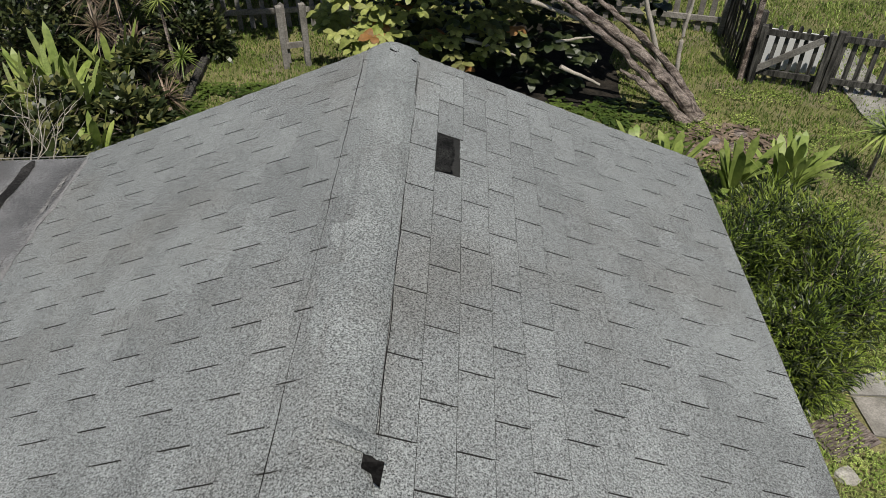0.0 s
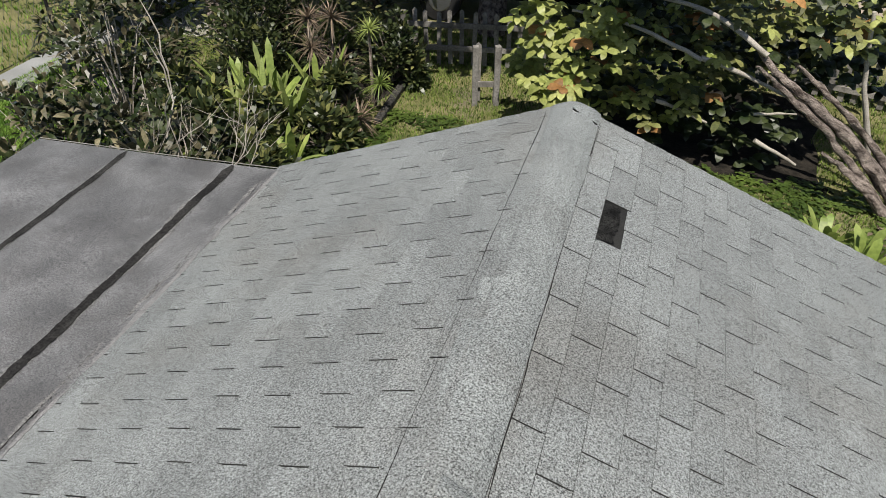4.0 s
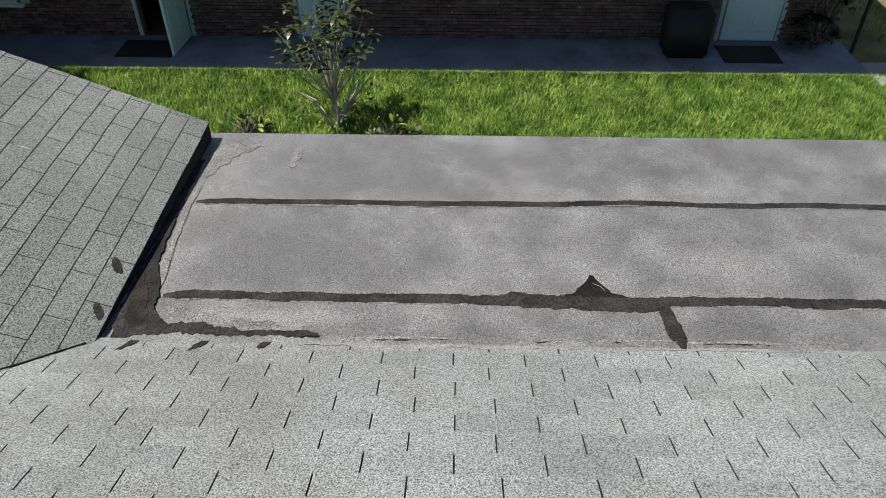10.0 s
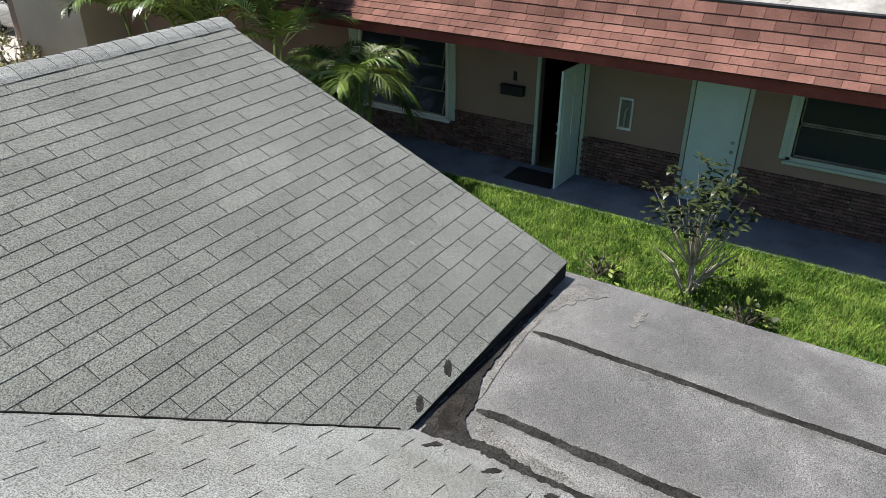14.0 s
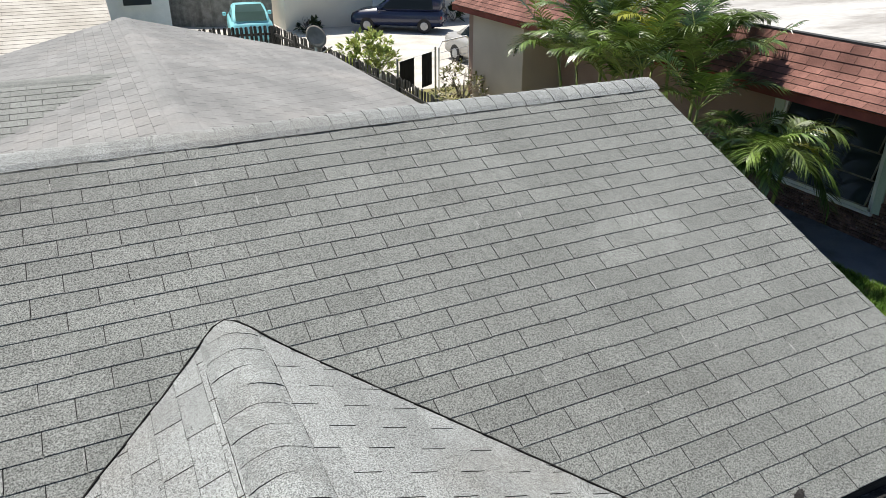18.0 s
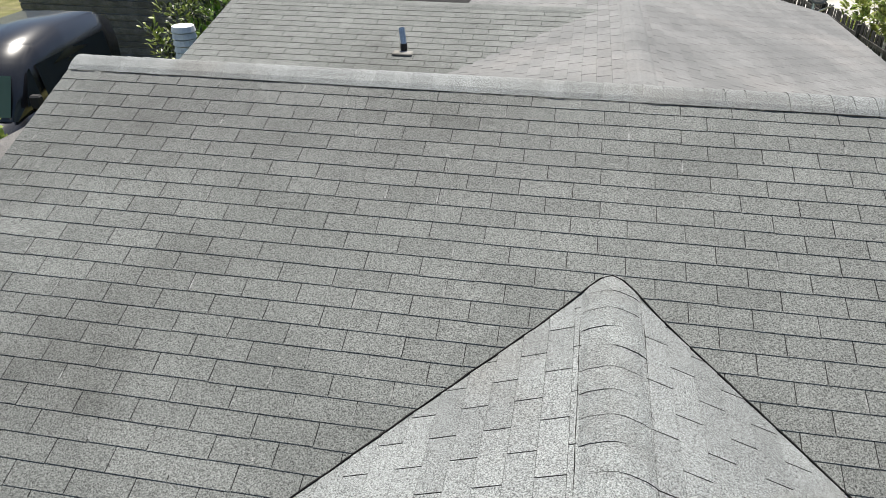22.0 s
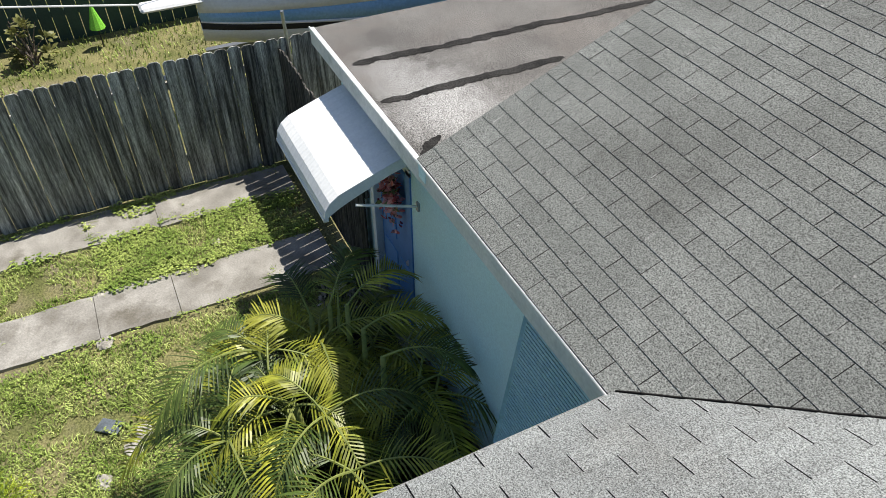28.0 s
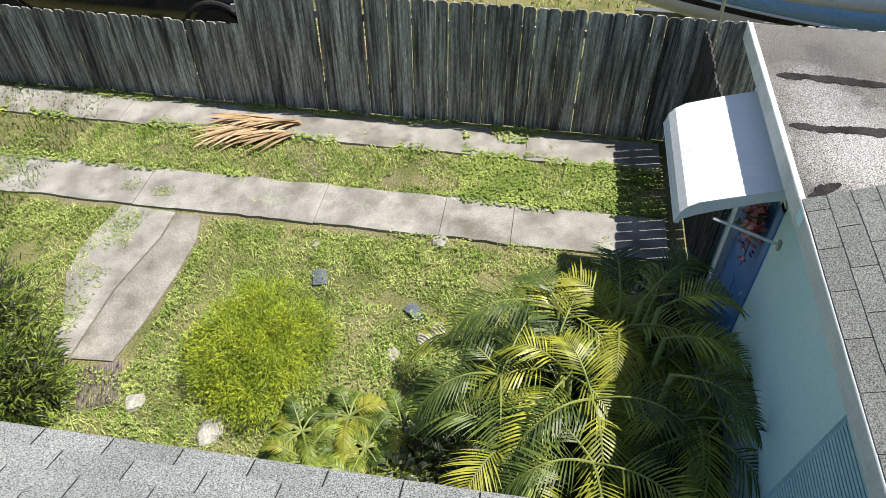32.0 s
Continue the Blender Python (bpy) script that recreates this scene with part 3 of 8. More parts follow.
def blob(name, centre, rx, ry, lift, material, parent, seed=0, jag=0.25, slope=None, turn=0.0):
    """An uneven flat patch."""
    rr = random.Random(seed)
    bm = bmesh.new()
    n = 36
    ring = []
    c = Vector(centre)
    w = 1.0
    for k in range(n):
        a = 2 * math.pi * k / n
        w += rr.uniform(-jag, jag) - 0.35 * (w - 1)
        x, yy = rx * w * math.cos(a), ry * w * math.sin(a)
        x, yy = x * math.cos(turn) - yy * math.sin(turn), x * math.sin(turn) + yy * math.cos(turn)
        ring.append(Vector((c.x + x, c.y + yy, 0)))
    zf = slope or (lambda px, py: c.z)
    top = [bm.verts.new((p.x, p.y, zf(p.x, p.y) + lift)) for p in ring]
    bot = [bm.verts.new((c.x + (p.x - c.x) * 1.04, c.y + (p.y - c.y) * 1.04, zf(p.x, p.y) - 0.002)) for p in ring]
    bm.faces.new(top)
    for k in range(n):
        bm.faces.new((bot[k], bot[(k + 1) % n], top[(k + 1) % n], top[k]))
    bmesh.ops.recalc_face_normals(bm, faces=bm.faces)
    return link(name, bm, material, parent)


# black strip painting the shadow line under the main ridge caps
ragged("cap_edge", [(MW + 0.02 + (ME - MW - 0.04) * j / 76, MRY + 0.156 + 0.006 * noise.noise((j * 0.5, 8, 2)), main_z(MRY + 0.156) + 0.0075) for j in range(77)], 0.009, 0.0, M_HOLE, caps2, 47, 0.8, 0.0015)
# thin black edge-and-shadow line where wing meets main slope, rounded over the ridge caps
rr = random.Random(1)
line = []
for k in range(61):
    t = -1 + k / 30
    x = RX + (EX - RX) * t if t > 0 else RX + (RX - WX - 0.06) * t
    d = x - RX
    zs = RZ - SL * (math.sqrt(d * d + 0.085 ** 2) - 0.04 * math.exp(-(d / 0.2) ** 2))
    y, z = MY - (zs + 0.004 - MZ) / SM - 0.02 * math.exp(-(d / 0.15) ** 2), zs + 0.009 + 0.012 * math.exp(-(d / 0.15) ** 2)
    line.append((x + rr.uniform(-0.002, 0.002), y + rr.uniform(-0.003, 0.003), z))
link("valley_edge_shadow", tubebm(line, [0.0055 + 0.002 * abs(noise.noise((k * 0.5, 3, 1))) for k in range(61)], 6), M_HOLE, roof_main)
# thin black strips painting the shadow line beside the wing caps
for k, s in enumerate((-1, 1)):
    for a, b in ((-3.0, 0.7), (0.95, 3.6)):
        half, m = (0.152, 37) if a < 0 else (0.147, 27)
        pts = [(cap_x(y) + s * (half + 0.005 * noise.noise((y * 4, s, 2))), y) for y in (a + (b - a) * j / m for j in range(m + 1))]
        ragged("cap_edge", [(x, y, wing_z(x) + 0.0065) for x, y in pts], 0.0026, 0.0, M_HOLE, caps, 40 + k, 0.9, 0.0015)

# ---- low flat roof on the west ----
FX, FS, FN = -4.27, -1.62, 3.65
FZ0, FZ1 = wing_z(WX) - 0.012, 2.50


def flat_z(x, y=0):
    t = (WX + 0.02 - x) / (WX + 0.02 - FX)
    return FZ0 + (FZ1 - FZ0) * max(0.0, t) ** 0.8


xs = [WX + 0.10 - (WX + 0.10 - FX) * i / 14 for i in range(15)]
ys = [FS - 0.25 + (FN - FS + 0.25) * i / 30 for i in range(31)]
bm = bmesh.new()
grid = [[bm.verts.new((x, y, flat_z(x) + 0.012 * (noise.noise((x * 1.5, y * 1.1, 3))) * (1 if 0 < j < 30 and 0 < i < 14 else 0) + (0.02 if i == 0 else 0))) for j, y in enumerate(ys)] for i, x in enumerate(xs)]
for i in range(14):
    for j in range(30):
        bm.faces.new((grid[i][j], grid[i][j + 1], grid[i + 1][j + 1], grid[i + 1][j]))
bmesh.ops.recalc_face_normals(bm, faces=bm.faces)
for f in bm.faces:
    if f.normal.z < 0:
        f.normal_flip()
flat_w = tagged(link("roof_flat_west", bm, M_FLAT, smooth=True), "low-slope roof of grey rolled roofing with tarred seams", "roof", kind="structure")
part("roof_edge", boxbm((FX - 0.01, FS - 0.2, FZ1 - 0.16), (FX + 0.012, FN, FZ1 - 0.012)), M_FASC, flat_w)
part("roof_edge", boxbm((FX, FN - 0.012, FZ1 - 0.16), (WX + 0.1, FN + 0.012, FZ1 - 0.02)), M_FASC, flat_w)
part("drip_edge", tubebm([(FX, FN + 0.008, FZ1 + 0.004), (-3.2, FN + 0.01, flat_z(-3.2) + 0.004), (WX, FN + 0.01, flat_z(WX) + 0.006)], 0.003, 5), M_CONC, flat_w)


def fl(x, y, up=0.006):
    return (x, y, flat_z(x) + up + 0.012 * noise.noise((x * 1.5, y * 1.1, 3)))


def seam(x, x1, y0, y1, width, seed, bend=0.025):
    n = 26
    line_ = [(x + (x1 - x) * i / n + bend * noise.noise((seed, i * 0.35, 0)), y0 + (y1 - y0) * i / n) for i in range(n + 1)]
    ragged("pale_edge", [fl(a, b, 0.0045) for a, b in line_], width * 1.3, 0.0005, M_SCUFF, flat_w, seed + 5, 0.22, 0.0005)
    return ragged("tar_seam", [fl(a, b) for a, b in line_], width, 0.002, M_TAR, flat_w, seed, 0.2, 0.001)


def tar_sheet(name, outline, material, seed, lift=0.007, step=0.025, jag=0.008):
    """A spread of tar that follows the roof, with a wavering outline."""
    rr = random.Random(seed)
    ring = []
    for (x0, y0), (x1, y1) in zip(outline, outline[1:] + outline[:1]):
        m = max(1, int(math.hypot(x1 - x0, y1 - y0) / step))
        ring += [(x0 + (x1 - x0) * k / m + rr.uniform(-jag, jag), y0 + (y1 - y0) * k / m + rr.uniform(-jag, jag)) for k in range(m)]
    bm = bmesh.new()
    f = bm.faces.new([bm.verts.new(fl(x, y, lift)) for x, y in ring])
    bmesh.ops.triangulate(bm, faces=[f])
    bmesh.ops.recalc_face_normals(bm, faces=bm.faces)
    r = bmesh.ops.extrude_face_region(bm, geom=bm.faces[:])
    for v in r["geom"]:
        if isinstance(v, bmesh.types.BMVert):
            v.co.z -= lift + 0.002
    bmesh.ops.recalc_face_normals(bm, faces=bm.faces)
    return link(name, bm, material, flat_w)


seam(-3.425, -3.475, -1.46, FN - 0.02, 0.05, 3)
seam(-2.585, -2.60, -1.38, FN - 0.02, 0.062, 4)
ragged("tar_patch", [fl(-2.565, 1.12, 0.01), fl(-2.45, 1.125, 0.012), fl(-2.24, 1.14, 0.022)], 0.078, 0.003, M_TAR, flat_w, 8, 0.18)
tar_sheet("tar_hole", [(-2.575, 0.52), (-2.66, 0.70), (-2.71, 0.735), (-2.80, 0.79), (-2.795, 0.81), (-2.73, 0.83), (-2.65, 0.88), (-2.61, 0.98)], M_HOLE, 61, 0.008)
ragged("torn_edge", [fl(-2.72, 0.79, 0.014), fl(-2.69, 0.83, 0.016), fl(-2.66, 0.845, 0.014)], 0.006, 0.002, M_SCUFF, flat_w, 62, 0.4)
ragged("tar_patch", [fl(-2.60, 0.30), fl(-2.57, 0.6), fl(-2.555, 0.95), fl(-2.57, 1.15)], 0.088, 0.003, M_TAR, flat_w, 15, 0.25)
# tar worked into the inside corner and along both joints
tar_sheet("tar_patch", [(-2.27, -0.60), (-2.215, -0.72), (-2.20, -1.05), (-2.205, -1.40), (-2.27, -1.52), (-2.45, -1.56), (-3.1, -1.565), (-3.9, -1.57), (-3.9, -1.545), (-3.3, -1.53),
                        (-2.85, -1.49), (-2.70, -1.43), (-2.60, -1.40), (-2.50, -1.40), (-2.40, -1.33), (-2.33, -1.18), (-2.29, -1.0), (-2.285, -0.8)], M_TAR, 63, 0.012)
tar_sheet("tar_patch", [(-2.245, -0.9), (-2.235, -1.25), (-2.28, -1.44), (-2.45, -1.52), (-2.75, -1.535), (-2.62, -1.47), (-2.42, -1.41), (-2.33, -1.27), (-2.275, -1.05)], M_TARD, 64, 0.0155, jag=0.012)
tar_sheet("pale_edge", [(-2.34, -0.72), (-2.325, -0.95), (-2.36, -1.13), (-2.43, -1.27), (-2.50, -1.345), (-2.56, -1.34), (-2.47, -1.18), (-2.42, -0.95), (-2.40, -0.75)], M_SCUFF, 65, 0.004, jag=0.014)
ragged("pale_edge", [fl(-2.66, -1.42, 0.0045), fl(-3.0, -1.47, 0.0045), fl(-3.45, -1.49, 0.0045), fl(-3.95, -1.49, 0.0045)], 0.035, 0.0005, M_SCUFF, flat_w, 26, 0.3, 0.0005)
tar_sheet("pale_edge", [(-3.62, -1.49), (-4.05, -1.51), (-4.13, -1.40), (-4.10, -1.20), (-3.95, -1.36), (-3.75, -1.44)], M_SCUFF, 66, 0.004, jag=0.02)
tar_sheet("pale_edge", [(-3.82, -0.98), (-4.08, -0.99), (-4.09, -0.94), (-3.95, -0.93), (-3.80, -0.95)], M_SCUFF, 67, 0.004, jag=0.012)
for k, (y, n_) in enumerate(((-1.07, 0.05), (-1.40, 0.055), (-0.78, 0.03))):
    blob("tar_patch", (-2.262 + n_, y, 0), n_ + 0.02, 0.02, 0.009, M_TAR, flat_w, 31 + k, 0.2, slope=lambda px, py: wing_z(px), turn=-0.4)
for k, (x, y) in enumerate(((-2.395, -1.615), (-2.71, -1.635))):
    blob("tar_patch", (x, y, 0), 0.05, 0.021, 0.009, M_TAR, roof_main, 35 + k, 0.16, slope=lambda px, py: main_z(py), turn=0.5)
ragged("lap_edge", [(-2.235, -1.45, wing_z(-2.235) + 0.007), (-2.25, 0.2, wing_z(-2.25) + 0.008), (-2.25, 1.9, wing_z(-2.25) + 0.008), (-2.25, 3.6, wing_z(-2.25) + 0.008)], 0.06, 0.001, M_FLAT, flat_w, 51, 0.5)
ragged("lap_edge", [(-2.222, -0.6, wing_z(-2.222) + 0.0085), (-2.228, 1.2, wing_z(-2.228) + 0.0085), (-2.225, 3.6, wing_z(-2.225) + 0.0085)], 0.018, 0.001, M_FLATP, flat_w, 52, 1.0)
# missing tab on the east slope, torn ridge end, open cap joint
rr = random.Random(71)
bm = bmesh.new()
edge = [(-0.072 + rr.uniform(0, 0.006), 2.605 + 0.30 * k / 10) for k in range(11)] + [(0.018 - rr.uniform(0, 0.022), 2.92 - 0.28 * k / 16) for k in range(17)]
bm.faces.new([bm.verts.new((x, y, wing_z(x) + 0.009)) for x, y in edge])
bmesh.ops.solidify(bm, geom=bm.faces[:], thickness=0.006)
part("tar_patch", bm, M_BARE, roof_east)
def cap_z(x, y):
    """Height of the cap row's rounded top."""
    d = abs(x - cap_x(y))
    return RZ + 0.0075 - SL * 0.025 - (SL * (d - 0.05) if d > 0.05 else SL * 0.5 * (d * d / 0.05 - 0.05))


bm = bmesh.new()
hole = [(-0.305, 1.09), (-0.28, 1.105), (-0.22, 1.105), (-0.152, 1.08), (-0.158, 1.0), (-0.175, 1.01), (-0.185, 1.035), (-0.21, 1.045), (-0.225, 1.062), (-0.25, 1.06), (-0.28, 1.07)]
bm.faces.new([bm.verts.new((a, b, cap_z(a, b) + 0.003)) for a, b in hole])
bmesh.ops.solidify(bm, geom=bm.faces[:], thickness=0.012)
part("tar_hole", bm, M_HOLE, caps)
bm = bmesh.new()
flap = []
for k in range(13):
    t = k / 12
    x = -0.315 + 0.17 * t
    base = cap_z(x, 1.1) + 0.002
    curl = 0.022 * math.sin(math.pi * min(1, 0.15 + t)) ** 0.5
    y0 = 1.135 - 0.03 * t + 0.006 * noise.noise((k * 0.9, 1, 4))
    flap.append([bm.verts.new(p) for p in ((x, y0 + 0.05, base), (x, y0 + 0.02, base + curl * 0.7), (x, y0 - 0.005, base + curl), (x, y0 - 0.028 + 0.008 * noise.noise((k * 1.7, 2, 4)), base + curl * 0.75))])
for a, b in zip(flap, flap[1:]):
    for k in range(3):
        bm.faces.new((a[k], b[k], b[k + 1], a[k + 1]))
bmesh.ops.recalc_face_normals(bm, faces=bm.faces)
bmesh.ops.solidify(bm, geom=bm.faces[:], thickness=0.004)
part("curled_flap", bm, M_CAP, caps, "curled lifted lip of a torn cap shingle")
ragged("torn_edge", [(-0.345, 3.565, RZ + 0.014), (-0.205, 3.535, wing_z(-0.205) + 0.02)], 0.02, 0.008, M_HOLE, caps, 73, 0.3)
ragged("torn_edge", [(-0.35, 3.59, RZ + 0.016), (-0.21, 3.565, wing_z(-0.21) + 0.024)], 0.03, 0.01, M_CAP, caps, 74, 0.3)

foot = [(-2.315 + 0.012 * noise.noise((j * 0.4, 6, 2)), -1.46 + 0.07 * j) for j in range(14)]
ragged("tar_seam", [(x + 0.015, y, fl(x, y, 0.016)[2]) for x, y in foot[:9]], 0.12, 0.0, M_TAR, flat_w, 91, 0.3)
ragged("tar_seam", [(x + 0.01, y, fl(x, y, 0.014)[2]) for x, y in foot[7:]], 0.035, 0.0, M_TAR, flat_w, 92, 0.6)
edge = [(-2.292 + 0.01 * noise.noise((j * 0.7, 3, 7)), -0.45 + 0.08 * j) for j in range(50)]
ragged("worn_edge", [(x, y, fl(x, y, 0.012)[2]) for x, y in edge], 0.024, 0.0, M_SCUFF, flat_w, 93, 0.7)
for a, b in ((2, 9), (12, 17), (21, 33), (36, 47)):
    ragged("torn_edge", [(x + 0.012, y, fl(x + 0.012, y, 0.014)[2]) for x, y in edge[a:b]], 0.007, 0.0, M_TAR, flat_w, 94 + a, 0.9)

# ---- low flat roof on the east ----
GX, GN, GS, GZ = 5.80, -1.62, -6.6, 2.57
flat_e = sheet("roof_flat_east", [(ME - 0.35, GN, GZ), (GX, GN, GZ), (GX, GS, GZ), (ME - 0.35, GS, GZ)], 0.04, M_FLAT2, "low flat roof of brown grey rolled roofing beside the gable")
ragged("tar_seam", [(5.02 - 0.005 * i + 0.02 * noise.noise((7, i * 0.4, 0)), GN - 0.06 - i * 0.2, GZ + 0.003) for i in range(16)], 0.09, 0.002, M_TAR, flat_e, 81, 0.35)
ragged("tar_seam", [(4.39 + 0.02 * noise.noise((9, i * 0.4, 0)), GN - 0.04 - i * 0.2, GZ + 0.003) for i in range(9)], 0.085, 0.002, M_TAR, flat_e, 82, 0.35)
ragged("tar_patch", [(3.60, GN - 0.01, GZ + 0.004), (3.71, GN - 0.10, GZ + 0.004), (3.80, GN - 0.24, GZ + 0.004)], 0.07, 0.003, M_TAR, flat_e, 83, 0.4)
part("gable_wall", boxbm((ME - 0.12, MRY - 1.2, 2.5), (ME - 0.02, MY, 2.62)), M_AQUA, flat_e)
bm = bmesh.new()
v = [bm.verts.new(p) for p in ((ME - 0.03, MY, 2.55), (ME - 0.03, MRY, 2.55), (ME - 0.03, -6.9, 2.55), (ME - 0.03, -6.9, main_z(-6.9) - 0.03), (ME - 0.03, MRY, MRZ - 0.035), (ME - 0.03, MY, MZ - 0.035))]
bm.faces.new(v)
bmesh.ops.solidify(bm, geom=bm.faces[:], thickness=0.05)
part("gable_wall", bm, M_AQUA, flat_e)
bm = bmesh.new()
bm.faces.new([bm.verts.new(p) for p in ((MW + 0.06, MY - 0.2, 2.4), (MW + 0.06, -6.8, 2.4), (MW + 0.06, -6.8, main_z(-6.8) - 0.04), (MW + 0.06, MRY, MRZ - 0.045), (MW + 0.06, MY - 0.2, MZ + 0.03))])
bmesh.ops.solidify(bm, geom=bm.faces[:], thickness=0.05)
part("gable_wall", bm, M_AQUA, roof_main)

# ---- eaves and walls of the house ----
eave = thing("eave_trim", "white painted fascia boards along the eaves", "fascia", kind="structure")
part("fascia", boxbm((EX, MY - 0.035, MZ - 0.17), (ME, MY - 0.005, MZ - 0.012)), M_FASC, eave)
part("fascia", boxbm((ME, GN - 0.0, GZ - 0.15), (GX, GN + 0.03, GZ + 0.008)), M_FASC, eave)
part("fascia", boxbm((GX, GS, GZ - 0.15), (GX + 0.02, GN + 0.03, GZ - 0.012)), M_FASC, eave)
part("fascia", boxbm((EX - 0.035, MY, wing_z(EX) - 0.16), (EX - 0.008, WN, wing_z(EX) - 0.025)), M_FASC, eave)
# west fascia in the near-black deck colour, its eave shadow painted in
part("fascia", boxbm((MW, MY - 0.035, MZ - 0.17), (WX, MY - 0.008, MZ - 0.03)), M_DECK, eave)
edge_pts = [(EX + 0.006, MY + 0.02 + (WN - MY - 0.02) * i / 40, wing_z(EX) - 0.004 + 0.003 * noise.noise((i * 0.9, 2, 0))) for i in range(41)]
part("drip_edge", tubebm(edge_pts, 0.004, 5), M_FLATP, eave)
edge_pts = [(EX + 0.0 + (ME - EX) * i / 30, MY + 0.006 + 0.004 * noise.noise((i * 1.3, 5, 0)), MZ - 0.006) for i in range(31)]
part("drip_edge", tubebm(edge_pts, 0.007, 5), M_FASC, eave)
part("drip_edge", tubebm([(ME, GN + 0.034, GZ + 0.006), (GX + 0.015, GN + 0.034, GZ + 0.006)], 0.008, 5), M_FASC, eave)
for s in (-1, 1):
    part("rake_board", boxbm((0, 0, -0.12), (math.hypot(1.79, 0.73), 0.025, -0.035), m=pose(RX, WN - 0.03, RZ, 0, math.degrees(math.atan(SL)), 0) if s > 0 else pose(RX, WN - 0.005, RZ, 0, math.degrees(math.atan(SL)), 180)), M_FASC, eave)
WALLN = -1.76
wall_north = tagged(link("wall_north", boxbm((1.25, WALLN - 0.15, 0), (4.13, WALLN, 2.54)), M_AQUA), "pale aqua painted stucco wall under the eave", "wall", kind="structure")
part("wall_pier", boxbm((5.03, WALLN - 0.15, 0), (5.62, WALLN, 2.54)), M_AQUA, wall_north)
part("wall_lintel", boxbm((4.13, WALLN - 0.15, 2.08), (5.03, WALLN, 2.54)), M_AQUA, wall_north)
part("baseboard", boxbm((1.25, WALLN, 0), (4.0, WALLN + 0.012, 0.12)), M_CONCD, wall_north)
tagged(link("wall_east", boxbm((5.47, GS, 0), (5.62, WALLN - 0.15, 2.5)), M_AQUA), "aqua stucco side wall", "wall", kind="structure")
tagged(link("wall_wing_east", boxbm((1.1, WALLN, 0), (1.25, 3.4, 2.56)), M_AQUA), "aqua stucco wall of the wing", "wall", kind="structure")
bm = bmesh.new()
box(bm, (-3.95, 3.28, 0), (1.1, 3.4, 2.45))
box(bm, (-3.95, -1.9, 0), (-3.8, 3.28, 2.42))
tagged(link("wall_wing_outer", bm, M_AQUA), "aqua stucco outer walls of the wing", "wall", kind="structure")
bm = bmesh.new()
box(bm, (-3.95, -6.7, 0), (-3.8, -1.9, 2.6))
tagged(link("wall_west", bm, M_AQUA), "aqua stucco west wall of the main house", "wall", kind="structure")
# soffit and gable infill
bm = bmesh.new()
box(bm, (1.25, WALLN, 2.52), (5.7, MY - 0.04, 2.535))
tagged(link("soffit", bm, M_FASC), "white soffit under the eave", "soffit", kind="structure")
bm = bmesh.new()
bm.faces.new([bm.verts.new(p) for p in ((1.25, 3.39, 2.4), (RX, 3.39, RZ - 0.06), (-2.2, 3.39, 2.5), (-2.2, 3.39, 2.4))])
bmesh.ops.solidify(bm, geom=bm.faces[:], thickness=0.08)
tagged(link("wall_gable", bm, M_AQUA), "aqua gable end wall", "wall", kind="structure")

# ---- blue door ----
door = thing("door_1", "bright blue front door with a dried red flower wreath", "door", kind="structure", at=(4.13, WALLN, 0))
P(link("door_leaf", boxbm((4.19, WALLN - 0.10, 0.08), (4.95, WALLN - 0.055, 2.04), 0.004), M_BLUE), door)
for z0, z1 in ((0.2, 0.85), (1.0, 1.9)):
    for x0 in (4.25, 4.60):
        P(link("door_panel", boxbm((x0, WALLN - 0.06, z0), (x0 + 0.28, WALLN - 0.045, z1), 0.006), M_BLUE), door)
P(link("door_knob", tubebm([(4.27, WALLN - 0.055, 1.0), (4.27, WALLN - 0.02, 1.0), (4.27, WALLN + 0.0, 1.0)], [0.012, 0.028, 0.018], 10), M_METAL), door)
P(link("door_frame", boxbm((4.95, WALLN - 0.11, 0), (5.03, WALLN + 0.015, 2.08)), M_WHITE), door)
P(link("door_frame", boxbm((4.11, WALLN - 0.11, 0), (4.19, WALLN + 0.015, 2.08)), M_BLUE), door)
P(link("door_frame", boxbm((4.11, WALLN - 0.11, 2.04), (5.03, WALLN + 0.015, 2.1)), M_WHITE), door)
P(link("door_sill", boxbm((4.09, WALLN - 0.12, 0), (5.06, WALLN + 0.12, 0.08), 0.006), M_CONC), door)

# ---- awning over the door ----
aw = thing("door_awning", "white aluminium awning with a rounded front over the blue door", "awning", at=(4.5, WALLN, 2.2))
prof = [(0.0, 2.35), (0.2, 2.29), (0.37, 2.235), (0.5, 2.19), (0.61, 2.15), (0.68, 2.10), (0.72, 2.04), (0.735, 1.97)]
AX0, AX1 = 4.0, 5.2
bm = bmesh.new()
cols = []
nx = 84
for i in range(nx + 1):
    x = AX0 + (AX1 - AX0) * i / nx
    lift = 0.003 if (i // 2) % 3 == 0 else 0.0
    cols.append([bm.verts.new((x, WALLN + 0.005 + d, z + lift)) for d, z in prof])
for a, b in zip(cols, cols[1:]):
    for k in range(len(prof) - 1):
        bm.faces.new((a[k], b[k], b[k + 1], a[k + 1]))
bmesh.ops.recalc_face_normals(bm, faces=bm.faces)
bmesh.ops.solidify(bm, geom=bm.faces[:], thickness=0.004)
P(link("canopy", bm, M_WHITE), aw)
